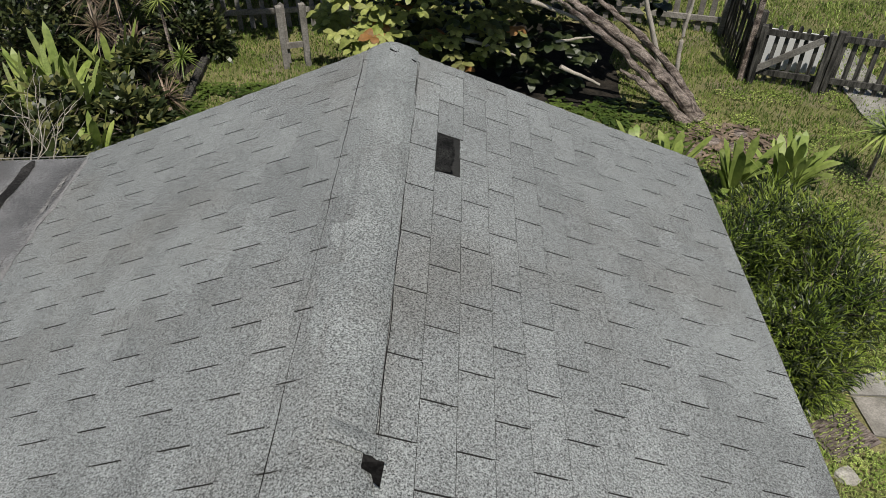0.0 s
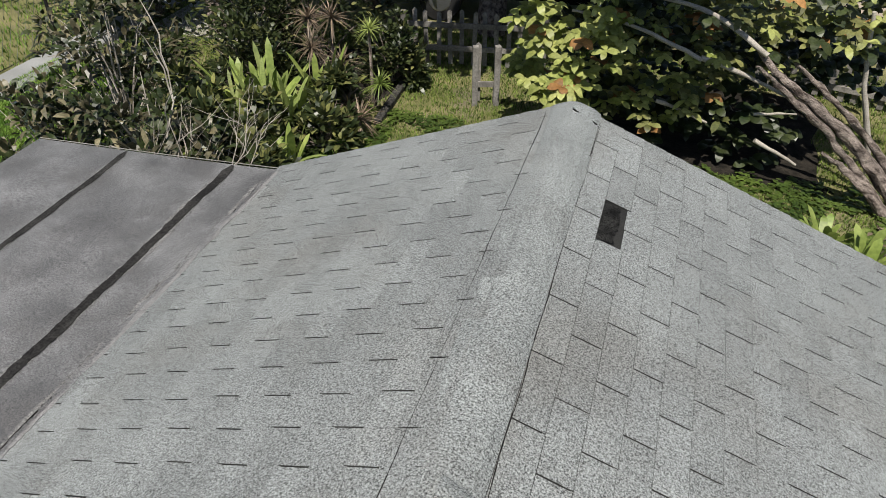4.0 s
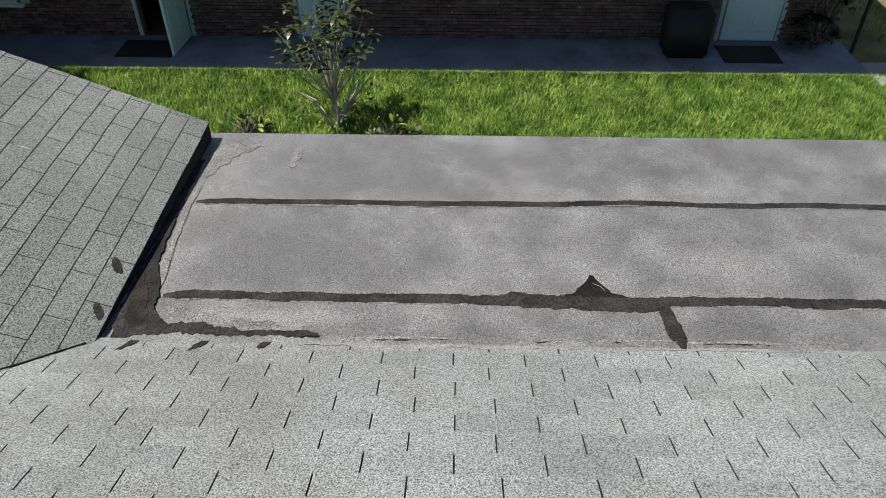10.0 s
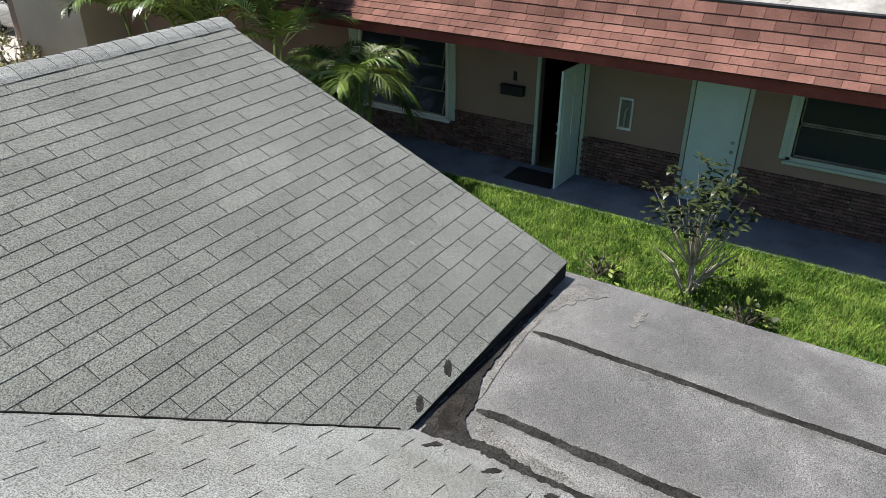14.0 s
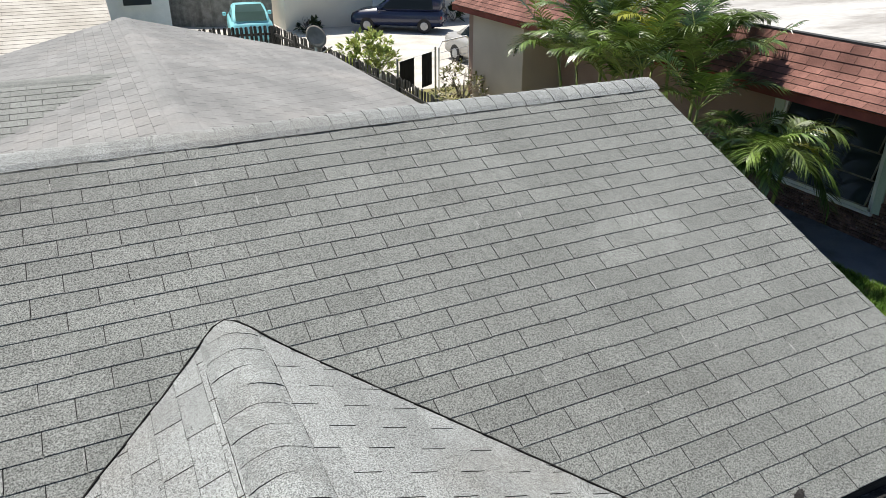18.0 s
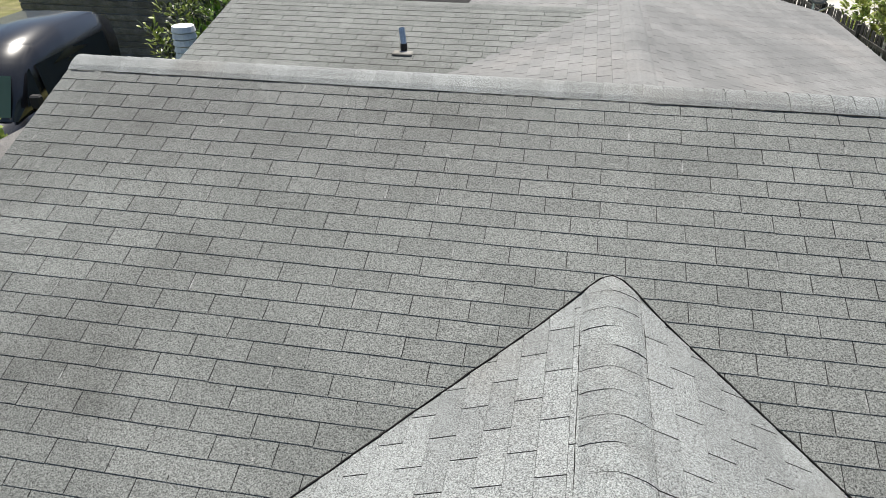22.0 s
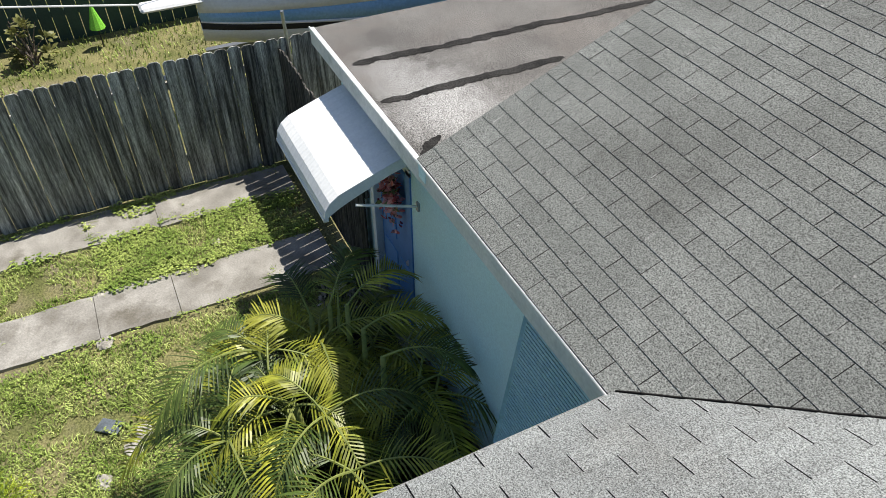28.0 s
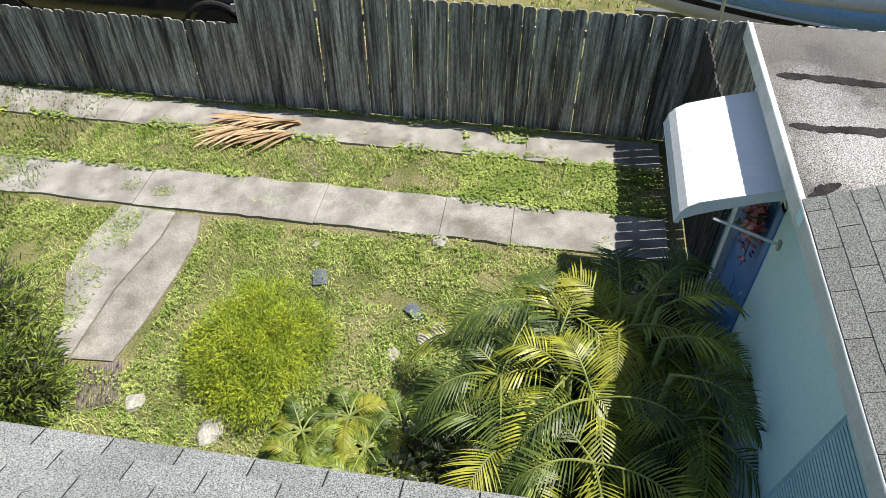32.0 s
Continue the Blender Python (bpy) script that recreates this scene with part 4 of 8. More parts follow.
for x in (AX0, AX1):
    bm = bmesh.new()
    lower = [2.26, 2.21, 2.14, 2.09, 2.04, 2.0, 1.97, 1.945]
    rows_ = [[bm.verts.new((x + dx, WALLN + 0.005 + d, q)) for (d, z), lo_ in zip(prof, lower) for q in (z + 0.002, lo_)] for dx in (-0.004, 0.004)]
    for k in range(7):
        for r_ in rows_:
            bm.faces.new((r_[2 * k], r_[2 * k + 1], r_[2 * k + 3], r_[2 * k + 2]))
        bm.faces.new((rows_[0][2 * k + 1], rows_[1][2 * k + 1], rows_[1][2 * k + 3], rows_[0][2 * k + 3]))
    bmesh.ops.recalc_face_normals(bm, faces=bm.faces)
    P(link("side_panel", bm, M_WHITE), aw)
    P(link("support_arm", tubebm([(x - 0.02, WALLN + 0.5, 2.04), (x - 0.03, WALLN + 0.005, 1.86)], 0.011, 8), M_WHITE), aw)
    P(link("arm_bracket", boxbm((x - 0.05, WALLN, 1.82), (x - 0.01, WALLN + 0.02, 1.90), 0.003), M_METAL), aw)
P(link("front_lip", boxbm((AX0, WALLN + 0.715, 1.945), (AX1, WALLN + 0.748, 1.975), 0.004), M_WHITE), aw)
for x in (AX0 + 0.03, AX0 + 0.12):
    P(link("hook", boxbm((x, WALLN + 0.70, 1.915), (x + 0.03, WALLN + 0.73, 1.96), 0.004), M_WHITE), aw)

# ---- louvred shutter beside the corner ----
shut = thing("louvred_shutter", "aqua louvred storm shutter propped out over a window", "shutter", at=(2.0, WALLN, 1.4))
SX0, SX1, ST, SB = 1.50, 2.36, 2.26, 1.02
def sy(z):
    return WALLN + 0.035 + 0.15 * (ST - z) / (ST - SB)
for x in (SX0, SX1):
    P(link("stile", tubebm([(x, sy(ST), ST), (x, sy(SB), SB)], 0.022, 4), M_AQUAD), shut)
for z in (ST, SB):
    P(link("rail", tubebm([(SX0, sy(z), z), (SX1, sy(z), z)], 0.02, 4), M_AQUAD), shut)
n = 40
step_ = (ST - SB - 0.05) / n
for i in range(n):
    z = SB + 0.03 + step_ * i + step_ / 2
    P(link("slat", boxbm((SX0 + 0.015, -0.006, -step_ * 0.33), (SX1 - 0.015, 0.006, step_ * 0.33), m=pose(0, sy(z), z, 12, 0, 0)), M_AQUAD), shut)
P(link("prop_arm", tubebm([(SX1 + 0.02, WALLN, 1.5), (SX1 + 0.02, sy(1.1), 1.1)], 0.008, 6), M_METAL), shut)
# dark sheet added behind the slats to colour the shade in their gaps
bm = bmesh.new()
slab(bm, [(SX0 + 0.01, sy(SB) - 0.008, SB), (SX1 - 0.01, sy(SB) - 0.008, SB), (SX1 - 0.01, sy(ST) - 0.008, ST), (SX0 + 0.01, sy(ST) - 0.008, ST)], 0.004)
P(link("gap_shade", bm, mat("louvre gap shade", (0.03, 0.06, 0.075), (0.05, 0.085, 0.1), 0.8)), shut)

# ---- apartment building across the lawn ----
NX, NS, NN = -11.3, -19.2, 6.1
apt = thing("apartment_building", "long tan apartment block with brick base and red mansard roof", "building", at=(NX, 0, 0))
MBX, MBZ, MKX, MKZ, MTX, MTZ = -9.82, 2.60, -10.30, 2.93, -10.50, 3.33
OPEN = [(-8.95, -7.0, 0.66, 2.05), (-5.12, -4.27, 0.05, 2.12), (-0.97, 0.58, 1.13, 2.14)]   # windows and the open doorway: y0, y1, z0, z1
def wall_pieces():
    ycuts = [NS]
    out = []
    for y0, y1, z0, z1 in OPEN:
        out.append((ycuts[-1], y0, 0.0, 2.62))
        out.append((y0, y1, z1, 2.62))
        if z0 > 0.1:
            out.append((y0, y1, 0.0, z0))
        ycuts.append(y1)
    out.append((ycuts[-1], NN, 0.0, 2.62))
    return out
for y0, y1, z0, z1 in wall_pieces():
    P(link("wall", boxbm((NX - 0.2, y0, z0), (NX, y1, z1)), M_TAN), apt)
P(link("wall", boxbm((NX - 13, NN - 0.2, 0), (NX, NN, 3.2)), M_TAN), apt)
P(link("wall", boxbm((NX - 13, NS, 0), (NX + 1.2, NS + 0.25, 3.2)), M_TAN), apt)
# tan wall in a paler copy: sunlight painted in, the overhang blocks it
P(link("wall", boxbm((NX, NS + 0.25, 0), (NX + 1.2, NS + 3.0, 2.6)), mat("tan stucco with painted sunlight", (0.5, 0.42, 0.34), (0.58, 0.49, 0.4), 0.9, 1, 60, 0.1, 0.3)), apt)
P(link("wall", boxbm((NX - 13.2, NS, 0), (NX - 13, NN, 3.2)), M_TAN), apt)
P(link("soffit", boxbm((NX, NS - 0.6, 2.585), (MBX - 0.06, NN - 0.35, 2.60)), M_REDD), apt)
P(link("eave_board", boxbm((MBX - 0.06, NS - 0.6, 2.44), (MBX - 0.02, NN - 0.35, 2.585)), M_REDD), apt)
P(link("flat_roof", boxbm((NX - 13, NS - 0.3, 3.22), (MTX - 0.16, NN + 0.1, 3.27)), M_WROOF), apt)
P(link("parapet", boxbm((MTX - 0.16, NS - 0.3, 3.2), (MTX - 0.02, NN + 0.1, 3.36)), M_DARK), apt)
for y in (-13.5, -7.7, -1.6, 3.4):
    P(link("roof_seam", boxbm((NX - 12.8, y, 3.27), (MTX - 0.2, y + 0.12, 3.276)), M_CONC), apt)
bm = bmesh.new()
slab(bm, [(MBX, NS - 0.6, MBZ - 0.01), (MKX, NS - 0.6, MKZ - 0.01), (MKX, NN - 0.35, MKZ - 0.01), (MBX, NN - 0.35, MBZ - 0.01)], 0.03)
slab(bm, [(MKX, NS - 0.6, MKZ - 0.01), (MTX, NS - 0.6, MTZ - 0.01), (MTX, NN - 0.35, MTZ - 0.01), (MKX, NN - 0.35, MKZ - 0.01)], 0.03)
mans = P(link("mansard", bm, M_REDD), apt)
# rear face of the mansard and its north return
P(link("mansard_end", boxbm((NX - 0.4, NN - 0.55, 2.6), (MBX - 0.2, NN - 0.35, 3.2)), M_REDSH), apt)
shingle_slope(mans, (MBX, NS - 0.6, MBZ), (0, 1, 0), (MKX - MBX, 0, MKZ - MBZ), NN - NS + 0.25, math.hypot(MKX - MBX, MKZ - MBZ), M_REDSH, lambda p: True, (MBX, -4.0, 2.7), 0.1, th=0.012, limit=160, expo=0.145, tab=0.305)
shingle_slope(mans, (MKX, NS - 0.6, MKZ), (0, 1, 0), (MTX - MKX, 0, MTZ - MKZ), NN - NS + 0.25, math.hypot(MTX - MKX, MTZ - MKZ), M_REDSH, lambda p: True, (MKX, -4.0, 3.0), 0.2, th=0.014, limit=140, expo=0.15, tab=0.305)
# open doorway to a dark room, window rooms
P(link("room", boxbm((NX - 3.2, -6.0, 0.04), (NX - 3.0, -3.2, 2.5)), M_ROOM), apt)
for y0, y1, z0, z1 in OPEN:
    b = bmesh.new()
    box(b, (NX - 2.9, y0 - 0.5, z0 - 0.3), (NX - 2.8, y1 + 0.5, z1 + 0.3))
    box(b, (NX - 2.8, y0 - 0.6, z0 - 0.3), (NX - 0.2, y0 - 0.5, z1 + 0.3))
    box(b, (NX - 2.8, y1 + 0.5, z0 - 0.3), (NX - 0.2, y1 + 0.6, z1 + 0.3))
    box(b, (NX - 2.8, y0 - 0.6, z1 + 0.28), (NX - 0.2, y1 + 0.6, z1 + 0.34))
    box(b, (NX - 2.8, y0 - 0.6, z0 - 0.36), (NX - 0.2, y1 + 0.6, z0 - 0.3))
    P(link("room_shell", b, M_ROOM), apt)


def panel_door(name, label, y0, y1, hinge=None, six=True, m=None):
    d = thing(name, label, "door", kind="structure", at=(NX, (y0 + y1) / 2, 0.08))
    w = y1 - y0
    T = m if m is not None else Matrix.Translation((NX + 0.004, y0, 0.09))
    leaf = link("door_leaf", boxbm((0, 0.02, 0), (0.042, w - 0.02, 2.0), 0.004, T), M_DOOR)
    P(leaf, d)
    if six:
        for z0, z1 in ((0.15, 0.75), (0.85, 1.5), (1.6, 1.88)):
            for a in (0.12, 0.53):
                q = link("door_panel", boxbm((-0.006, a * w, z0), (0.048, (a + 0.35) * w, z1), 0.01, T), M_DOOR)
                q.parent = leaf
    kn = bmesh.new()
    for z in (0.95, 1.1):
        tube(kn, [T @ Vector((0.04, w - 0.1, z)), T @ Vector((0.08, w - 0.1, z)), T @ Vector((0.1, w - 0.1, z))], [0.015, 0.03, 0.022], 10)
    q = link("door_handle", kn, M_METAL)
    q.parent = leaf
    for a in (y0 - 0.06, y1):
        P(link("door_frame", boxbm((NX - 0.02, a, 0.06), (NX + 0.03, a + 0.06, 2.15)), M_MINT), d)
    P(link("door_frame", boxbm((NX - 0.02, y0 - 0.06, 2.1), (NX + 0.03, y1 + 0.06, 2.16)), M_MINT), d)
    return d


panel_door("door_2", "pale aqua closed flush door in the tan wall", -2.50, -1.70, six=False)
panel_door("door_3", "pale aqua closed six-panel door in the brick base", 4.30, 5.21)
panel_door("door_4", "pale aqua six-panel door standing wide open", -5.10, -4.29, m=Matrix.Translation((NX + 0.02, -4.30, 0.09)) @ Matrix.Rotation(radians(180 + 87), 4, "Z"))


def window(name, label, y0, y1, z0, z1, cols, rows, tilt, trim):
    w = thing(name, label, "window", kind="structure", at=(NX, (y0 + y1) / 2, z0))
    for a, b in ((y0 - 0.06, y0), (y1, y1 + 0.06)):
        P(link("window_frame", boxbm((NX - 0.06, a, z0 - 0.05), (NX + 0.05, b, z1 + 0.05)), trim), w)
    for a, b in ((z0 - 0.06, z0), (z1, z1 + 0.05)):
        P(link("window_frame", boxbm((NX - 0.06, y0 - 0.06, a), (NX + 0.05, y1 + 0.06, b)), trim), w)
    P(link("window_sill", boxbm((NX, y0 - 0.1, z0 - 0.11), (NX + 0.09, y1 + 0.1, z0 - 0.06), 0.006), trim), w)
    for c in range(cols):
        for r in range(rows):
            a, b = y0 + (y1 - y0) * c / cols, y0 + (y1 - y0) * (c + 1) / cols
            lo, hi = z0 + (z1 - z0) * r / rows, z0 + (z1 - z0) * (r + 1) / rows
            T = Matrix.Translation((NX - 0.02, 0, hi)) @ Matrix.Rotation(radians(-tilt), 4, "Y")
            h = hi - lo
            pane = P(link("pane", boxbm((-0.004, a + 0.035, -h + 0.03), (0.004, b - 0.035, -0.03), 0, T), M_GLASS), w)
            fb = bmesh.new()
            for lo2, hi2 in (((-0.012, a + 0.015, -h + 0.005), (0.012, a + 0.036, -0.005)), ((-0.012, b - 0.036, -h + 0.005), (0.012, b - 0.015, -0.005)),
                             ((-0.012, a + 0.015, -h + 0.005), (0.012, b - 0.015, -h + 0.028)), ((-0.012, a + 0.015, -0.028), (0.012, b - 0.015, -0.005))):
                box(fb, lo2, hi2, 0, T)
            q = link("pane_frame", fb, M_CONCD)
            q.parent = pane
    return w


window("window_1", "awning window with tilted panes half hidden by a palm", -8.95, -7.0, 0.66, 2.05, 2, 3, 18, M_WHITE)
window("window_2", "wide single-hung window with mint side trim", -0.97, 0.58, 1.13, 2.14, 1, 2, 0, M_MINT)
for n_, (a, b) in enumerate(((-7.0, -6.8), (-9.25, -9.03), (-1.13, -1.03), (0.64, 0.75))):
    s = tagged(link("side_shutter", boxbm((NX, a, 0.6 if n_ < 2 else 1.08), (NX + 0.04, b, 2.1 if n_ < 2 else 2.19), 0.004), M_MINT), "narrow pale mint folded shutter beside the window", "shutter", "side shutters")
# corrugated mint panel over a window
cp = thing("storm_panel", "pale mint corrugated storm panel screwed over a window", "storm panel", at=(NX, 2.2, 0.75))
bm = bmesh.new()
cols = []
for i in range(93):
    yy = 0.98 + 2.34 * i / 92
    off = 0.03 + 0.014 * math.sin(i * math.pi / 2 + 0.4)
    cols.append((bm.verts.new((NX + off, yy, 0.74)), bm.verts.new((NX + off, yy, 2.15))))
for a, b in zip(cols, cols[1:]):
    bm.faces.new((a[0], b[0], b[1], a[1]))
bmesh.ops.recalc_face_normals(bm, faces=bm.faces)
bmesh.ops.solidify(bm, geom=bm.faces[:], thickness=0.003)
P(link("corrugated_sheet", bm, M_MINT), cp)
P(link("joint_strip", boxbm((NX + 0.05, 2.42, 0.74), (NX + 0.062, 2.47, 2.15)), M_MINT), cp)
P(link("top_rail", boxbm((NX, 0.95, 2.13), (NX + 0.07, 3.36, 2.18)), M_MINT), cp)
# mailbox, meter recess, house number bar, mats, grill cover
mb = thing("mailbox", "dark brown metal mailbox on the tan wall", "mailbox", at=(NX, -5.6, 1.3))
P(link("body", boxbm((NX, -5.82, 1.31), (NX + 0.11, -5.38, 1.47), 0.012), M_DARK), mb)
P(link("lid", boxbm((NX + 0.0, -5.83, 1.455), (NX + 0.125, -5.37, 1.485), 0.006), M_DARK), mb)
tagged(link("house_number", boxbm((NX + 0.001, -5.62, 1.56), (NX + 0.012, -5.55, 1.72)), M_DARK), "small dark house number plate on the wall", "number plate")
mt = thing("meter_box", "recessed white-framed utility box with pipes", "meter box", at=(NX, -3.55, 1.1))
for lo, hi in (((NX, -3.66, 1.08), (NX + 0.03, -3.63, 1.58)), ((NX, -3.45, 1.08), (NX + 0.03, -3.42, 1.58)), ((NX, -3.66, 1.05), (NX + 0.03, -3.42, 1.09)), ((NX, -3.66, 1.56), (NX + 0.03, -3.42, 1.6))):
    P(link("frame", boxbm(lo, hi, 0.004), M_WHITE), mt)
P(link("back_plate", boxbm((NX, -3.63, 1.09), (NX + 0.006, -3.45, 1.56)), M_CONCD), mt)
P(link("pipe", tubebm([(NX + 0.02, -3.54, 1.1), (NX + 0.02, -3.54, 1.35), (NX + 0.03, -3.5, 1.45)], 0.022, 8), M_METAL), mt)
for y0, y1, lbl in ((-5.3, -4.4, "dark door mat on the walkway"), (4.2, 5.1, "dark door mat before the closed door")):
    tagged(link("door_mat", boxbm((NX + 0.25, y0, 0.08), (NX + 0.85, y1, 0.095), 0.004), M_DARK), lbl, "door mat", "door mats")
gb = thing("covered_grill", "black fitted cover over a barbecue grill on the walkway", "grill", at=(-10.85, 3.7, 0.08))
bm = bmesh.new()
bmesh.ops.create_cube(bm, size=1, matrix=Matrix.Translation((-10.82, 3.62, 0.45)) @ Matrix.Diagonal((0.5, 0.66, 0.74, 1)))
bmesh.ops.bevel(bm, geom=bm.edges[:], offset=0.05, segments=2, affect="EDGES")
for v in bm.verts:
    v.co += Vector((noise.noise(v.co * 3), noise.noise(v.co * 3 + Vector((9, 0, 0))), 0)) * 0.03
P(link("cover", bm, M_DARK, smooth=True), gb)
# walkway
tagged(link("pavement_walkway", boxbm((NX, NS, 0), (-10.1, NN + 0.2, 0.078), 0.02), M_WALKB), "concrete walkway along the apartments, tinted slate blue for shade", "walkway", kind="structure")
tagged(link("pavement_path_north", boxbm((-10.55, NN + 0.2, 0), (-9.83, NN + 14, 0.075), 0.02), M_WALK), "bare pale concrete path past the chain fence", "path", kind="structure")

# brick base: bricks laid in courses
bricks = thing("brick_base", "dark red brick base course with chipped white faces", "brickwork", kind="structure", at=(NX, 0, 0))
P(link("mortar", boxbm((NX, NS + 3.0, 0.06), (NX + 0.012, -5.18, 0.80)), M_MORT), bricks)
for a, b in ((-4.21, -2.56), (-1.64, 4.22), (5.28, NN)):
    P(link("mortar", boxbm((NX, a, 0.06), (NX + 0.012, b, 0.80 if a < 4 else 2.0)), M_MORT), bricks)
bme = bpy.data.meshes.new("brick")
co = [(0, -0.098, -0.024), (0, 0.098, -0.024), (0, 0.098, 0.024), (0, -0.098, 0.024), (0.034, -0.094, -0.021), (0.034, 0.094, -0.021), (0.034, 0.094, 0.021), (0.034, -0.094, 0.021)]
bme.from_pydata(co, [], [(4, 5, 6, 7), (0, 1, 5, 4), (1, 2, 6, 5), (2, 3, 7, 6), (3, 0, 4, 7)])
bme.materials.append(M_BRICK)
rng = random.Random(3)
spots = []
for r in range(13):
    yy = -9.6 + (0.1 if r % 2 else 0)
    while yy < NN:
        z = 0.11 + r * 0.057
        if not (-5.2 < yy < -4.18 or -2.58 < yy < -1.62 or 4.2 < yy < 5.3):
            spots.append((yy, z))
        yy += 0.206
spots.sort(key=lambda s: abs(s[0] + 2.4) + s[1] * 0.1)
rc, rf = [], []
for i, (yy, z) in enumerate(spots):
    dx = rng.uniform(-0.012, 0.008)
    if i < 300:
        ob = new("brick", bme)
        ob.location = (NX + dx + 0.004, yy, z)
        P(ob, bricks)
    else:
        o = len(rc)
        rc += [(c[0] + NX + dx + 0.004, c[1] + yy, c[2] + z) for c in co]
        rf += [tuple(o + k for k in q) for q in ((4, 5, 6, 7), (0, 1, 5, 4), (1, 2, 6, 5), (2, 3, 7, 6), (3, 0, 4, 7))]
tagged(P(raw("brick_courses", rc, rf, M_BRICK), bricks), kind="stuff")

# ---- tall board fence on the east ----
FEX = 7.68
fence = thing("board_fence", "tall weathered grey dog-eared board fence", "fence", at=(FEX, 0, 0))
def board_mesh(name, w, h, th, ear, material):
    me = bpy.data.meshes.new(name)
    o = [(-w / 2, 0), (w / 2, 0), (w / 2, h - ear), (w / 2 - ear, h), (-w / 2 + ear, h), (-w / 2, h - ear)]
    co = [(-th / 2, a, b) for a, b in o] + [(th / 2, a, b) for a, b in o]
    me.from_pydata(co, [], [(5, 4, 3, 2, 1, 0), (6, 7, 8, 9, 10, 11)] + [(i, (i + 1) % 6, 6 + (i + 1) % 6, 6 + i) for i in range(6)])
    me.materials.append(material)
    return me
tall = [board_mesh("board", w, h, 0.018, 0.03, M_FENCE) for w, h in ((0.1385, 1.618), (0.1395, 1.612), (0.138, 1.622))]
low = [board_mesh("board", w, h, 0.018, 0.03, M_FENCE) for w, h in ((0.1395, 1.14), (0.138, 1.132))]
rng = random.Random(9)
yy, step = -9.0, 1
while yy < 11.0:
    hi = yy < 3.75
    ob = new("board", rng.choice(tall if hi else low))
    ob.matrix_basis = pose(FEX + step * (0.006 + rng.uniform(0, 0.006)), yy, 0.02 + rng.uniform(-0.008, 0.008), rng.uniform(-0.4, 0.4), rng.uniform(-0.5, 0.5), rng.uniform(-1.5, 1.5))
    P(ob, fence)
    step = -step if rng.random() < 0.85 else step
    yy += 0.1415 + (0.006 if rng.random() < 0.04 else 0)
for z in (0.35, 1.3):
    P(link("rail", boxbm((FEX + 0.012, -9, z), (FEX + 0.05, 3.75, z + 0.085)), M_FENCE), fence)
for z in (0.3, 0.9):
    P(link("rail", boxbm((FEX + 0.012, 3.75, z), (FEX + 0.05, 11, z + 0.085)), M_FENCE), fence)
for k in range(9):
    P(link("post", boxbm((FEX + 0.05, -8.6 + k * 2.4, 0), (FEX + 0.14, -8.51 + k * 2.4, 1.45 if k < 6 else 1.0)), M_FENCE), fence)
P(link("post", tubebm([(FEX - 0.03, -1.86, 0), (FEX - 0.03, -1.80, 1.95)], 0.02, 8), M_METAL), fence)
# side gate of boards between house and fence
gate = thing("side_gate", "weathered board gate between house and fence, darkened for shade", "gate", at=(6.6, -1.72, 0))
# gate boards use the dark wood so the awning's shade is in their colour
gb_ = [board_mesh("board", 0.135, 1.5, 0.018, 0.03, M_FENCED), board_mesh("board", 0.13, 1.54, 0.018, 0.03, M_FENCED)]
xx = 5.1
while xx < FEX - 0.06:
    ob = new("board", rng.choice(gb_))
    ob.matrix_basis = pose(xx + 0.07, -1.70, 0.04, 0, 0, 90 + rng.uniform(-1, 1))
    P(ob, gate)
    xx += 0.143
for z in (0.3, 1.15):
    P(link("rail", boxbm((5.1, -1.75, z), (FEX - 0.04, -1.715, z + 0.08)), M_FENCED), gate)

# ---- concrete strips and path ----
def ragged_slab(name, label, x0, x1, y0, y1, z, material, seed, joints=(), wob=0.03):
    """A cast strip split at its joints into slabs with uneven sides."""
    st = thing(name, label, "pavement", kind="structure", at=((x0 + x1) / 2, (y0 + y1) / 2, 0))
    cuts = [y0, *joints, y1]
    rr = random.Random(seed)
    for a, b in zip(cuts, cuts[1:]):
        n = max(3, int((b - a) / 0.12))
        L_, R_ = [], []
        for i in range(n + 1):
            q = a + 0.003 + (b - a - 0.006) * i / n
            L_.append((x0 + wob * noise.noise((q * 2.3, seed, 0)) + rr.uniform(-0.01, 0.01), q))
            R_.append((x1 + wob * noise.noise((q * 2.3, seed, 7)) + rr.uniform(-0.01, 0.01), q))
        bm = bmesh.new()
        prism(bm, R_ + L_[::-1], -0.02, z + rr.uniform(-0.006, 0.006))
        P(link("slab", bm, material), st)
    return st


ragged_slab("pavement_strip_outer", "weathered concrete wheel strip along the fence", 7.02, 7.58, -1.5, 11, 0.03, M_CONC, 1, (0.1, 3.1, 5.3, 7.6, 9.4))
ragged_slab("pavement_strip_inner", "weathered concrete wheel strip beside the lawn", 5.56, 6.2, -1.5, 11, 0.03, M_CONC, 2, (0.15, 0.92, 2.3, 3.9, 4.4, 6.6, 8.8))
path = thing("pavement_path", "short concrete path from the strip towards the house", "path", kind="structure", at=(4.5, 3.8, 0))
bm = bmesh.new()
prism(bm, [(5.5, 3.86), (5.52, 4.5), (4.9, 4.62), (4.45, 4.58), (3.9, 4.3), (3.45, 4.2), (3.47, 4.02), (4.34, 4.0), (5.1, 3.86)], -0.02, 0.025)
P(link("slab", bm, M_CONC), path)
bm = bmesh.new()
prism(bm, [(5.5, 3.56), (5.5, 3.84), (5.1, 3.84), (4.34, 3.98), (3.47, 4.0), (3.5, 3.6), (4.0, 3.52), (4.6, 3.47), (5.1, 3.46)], -0.02, 0.02)
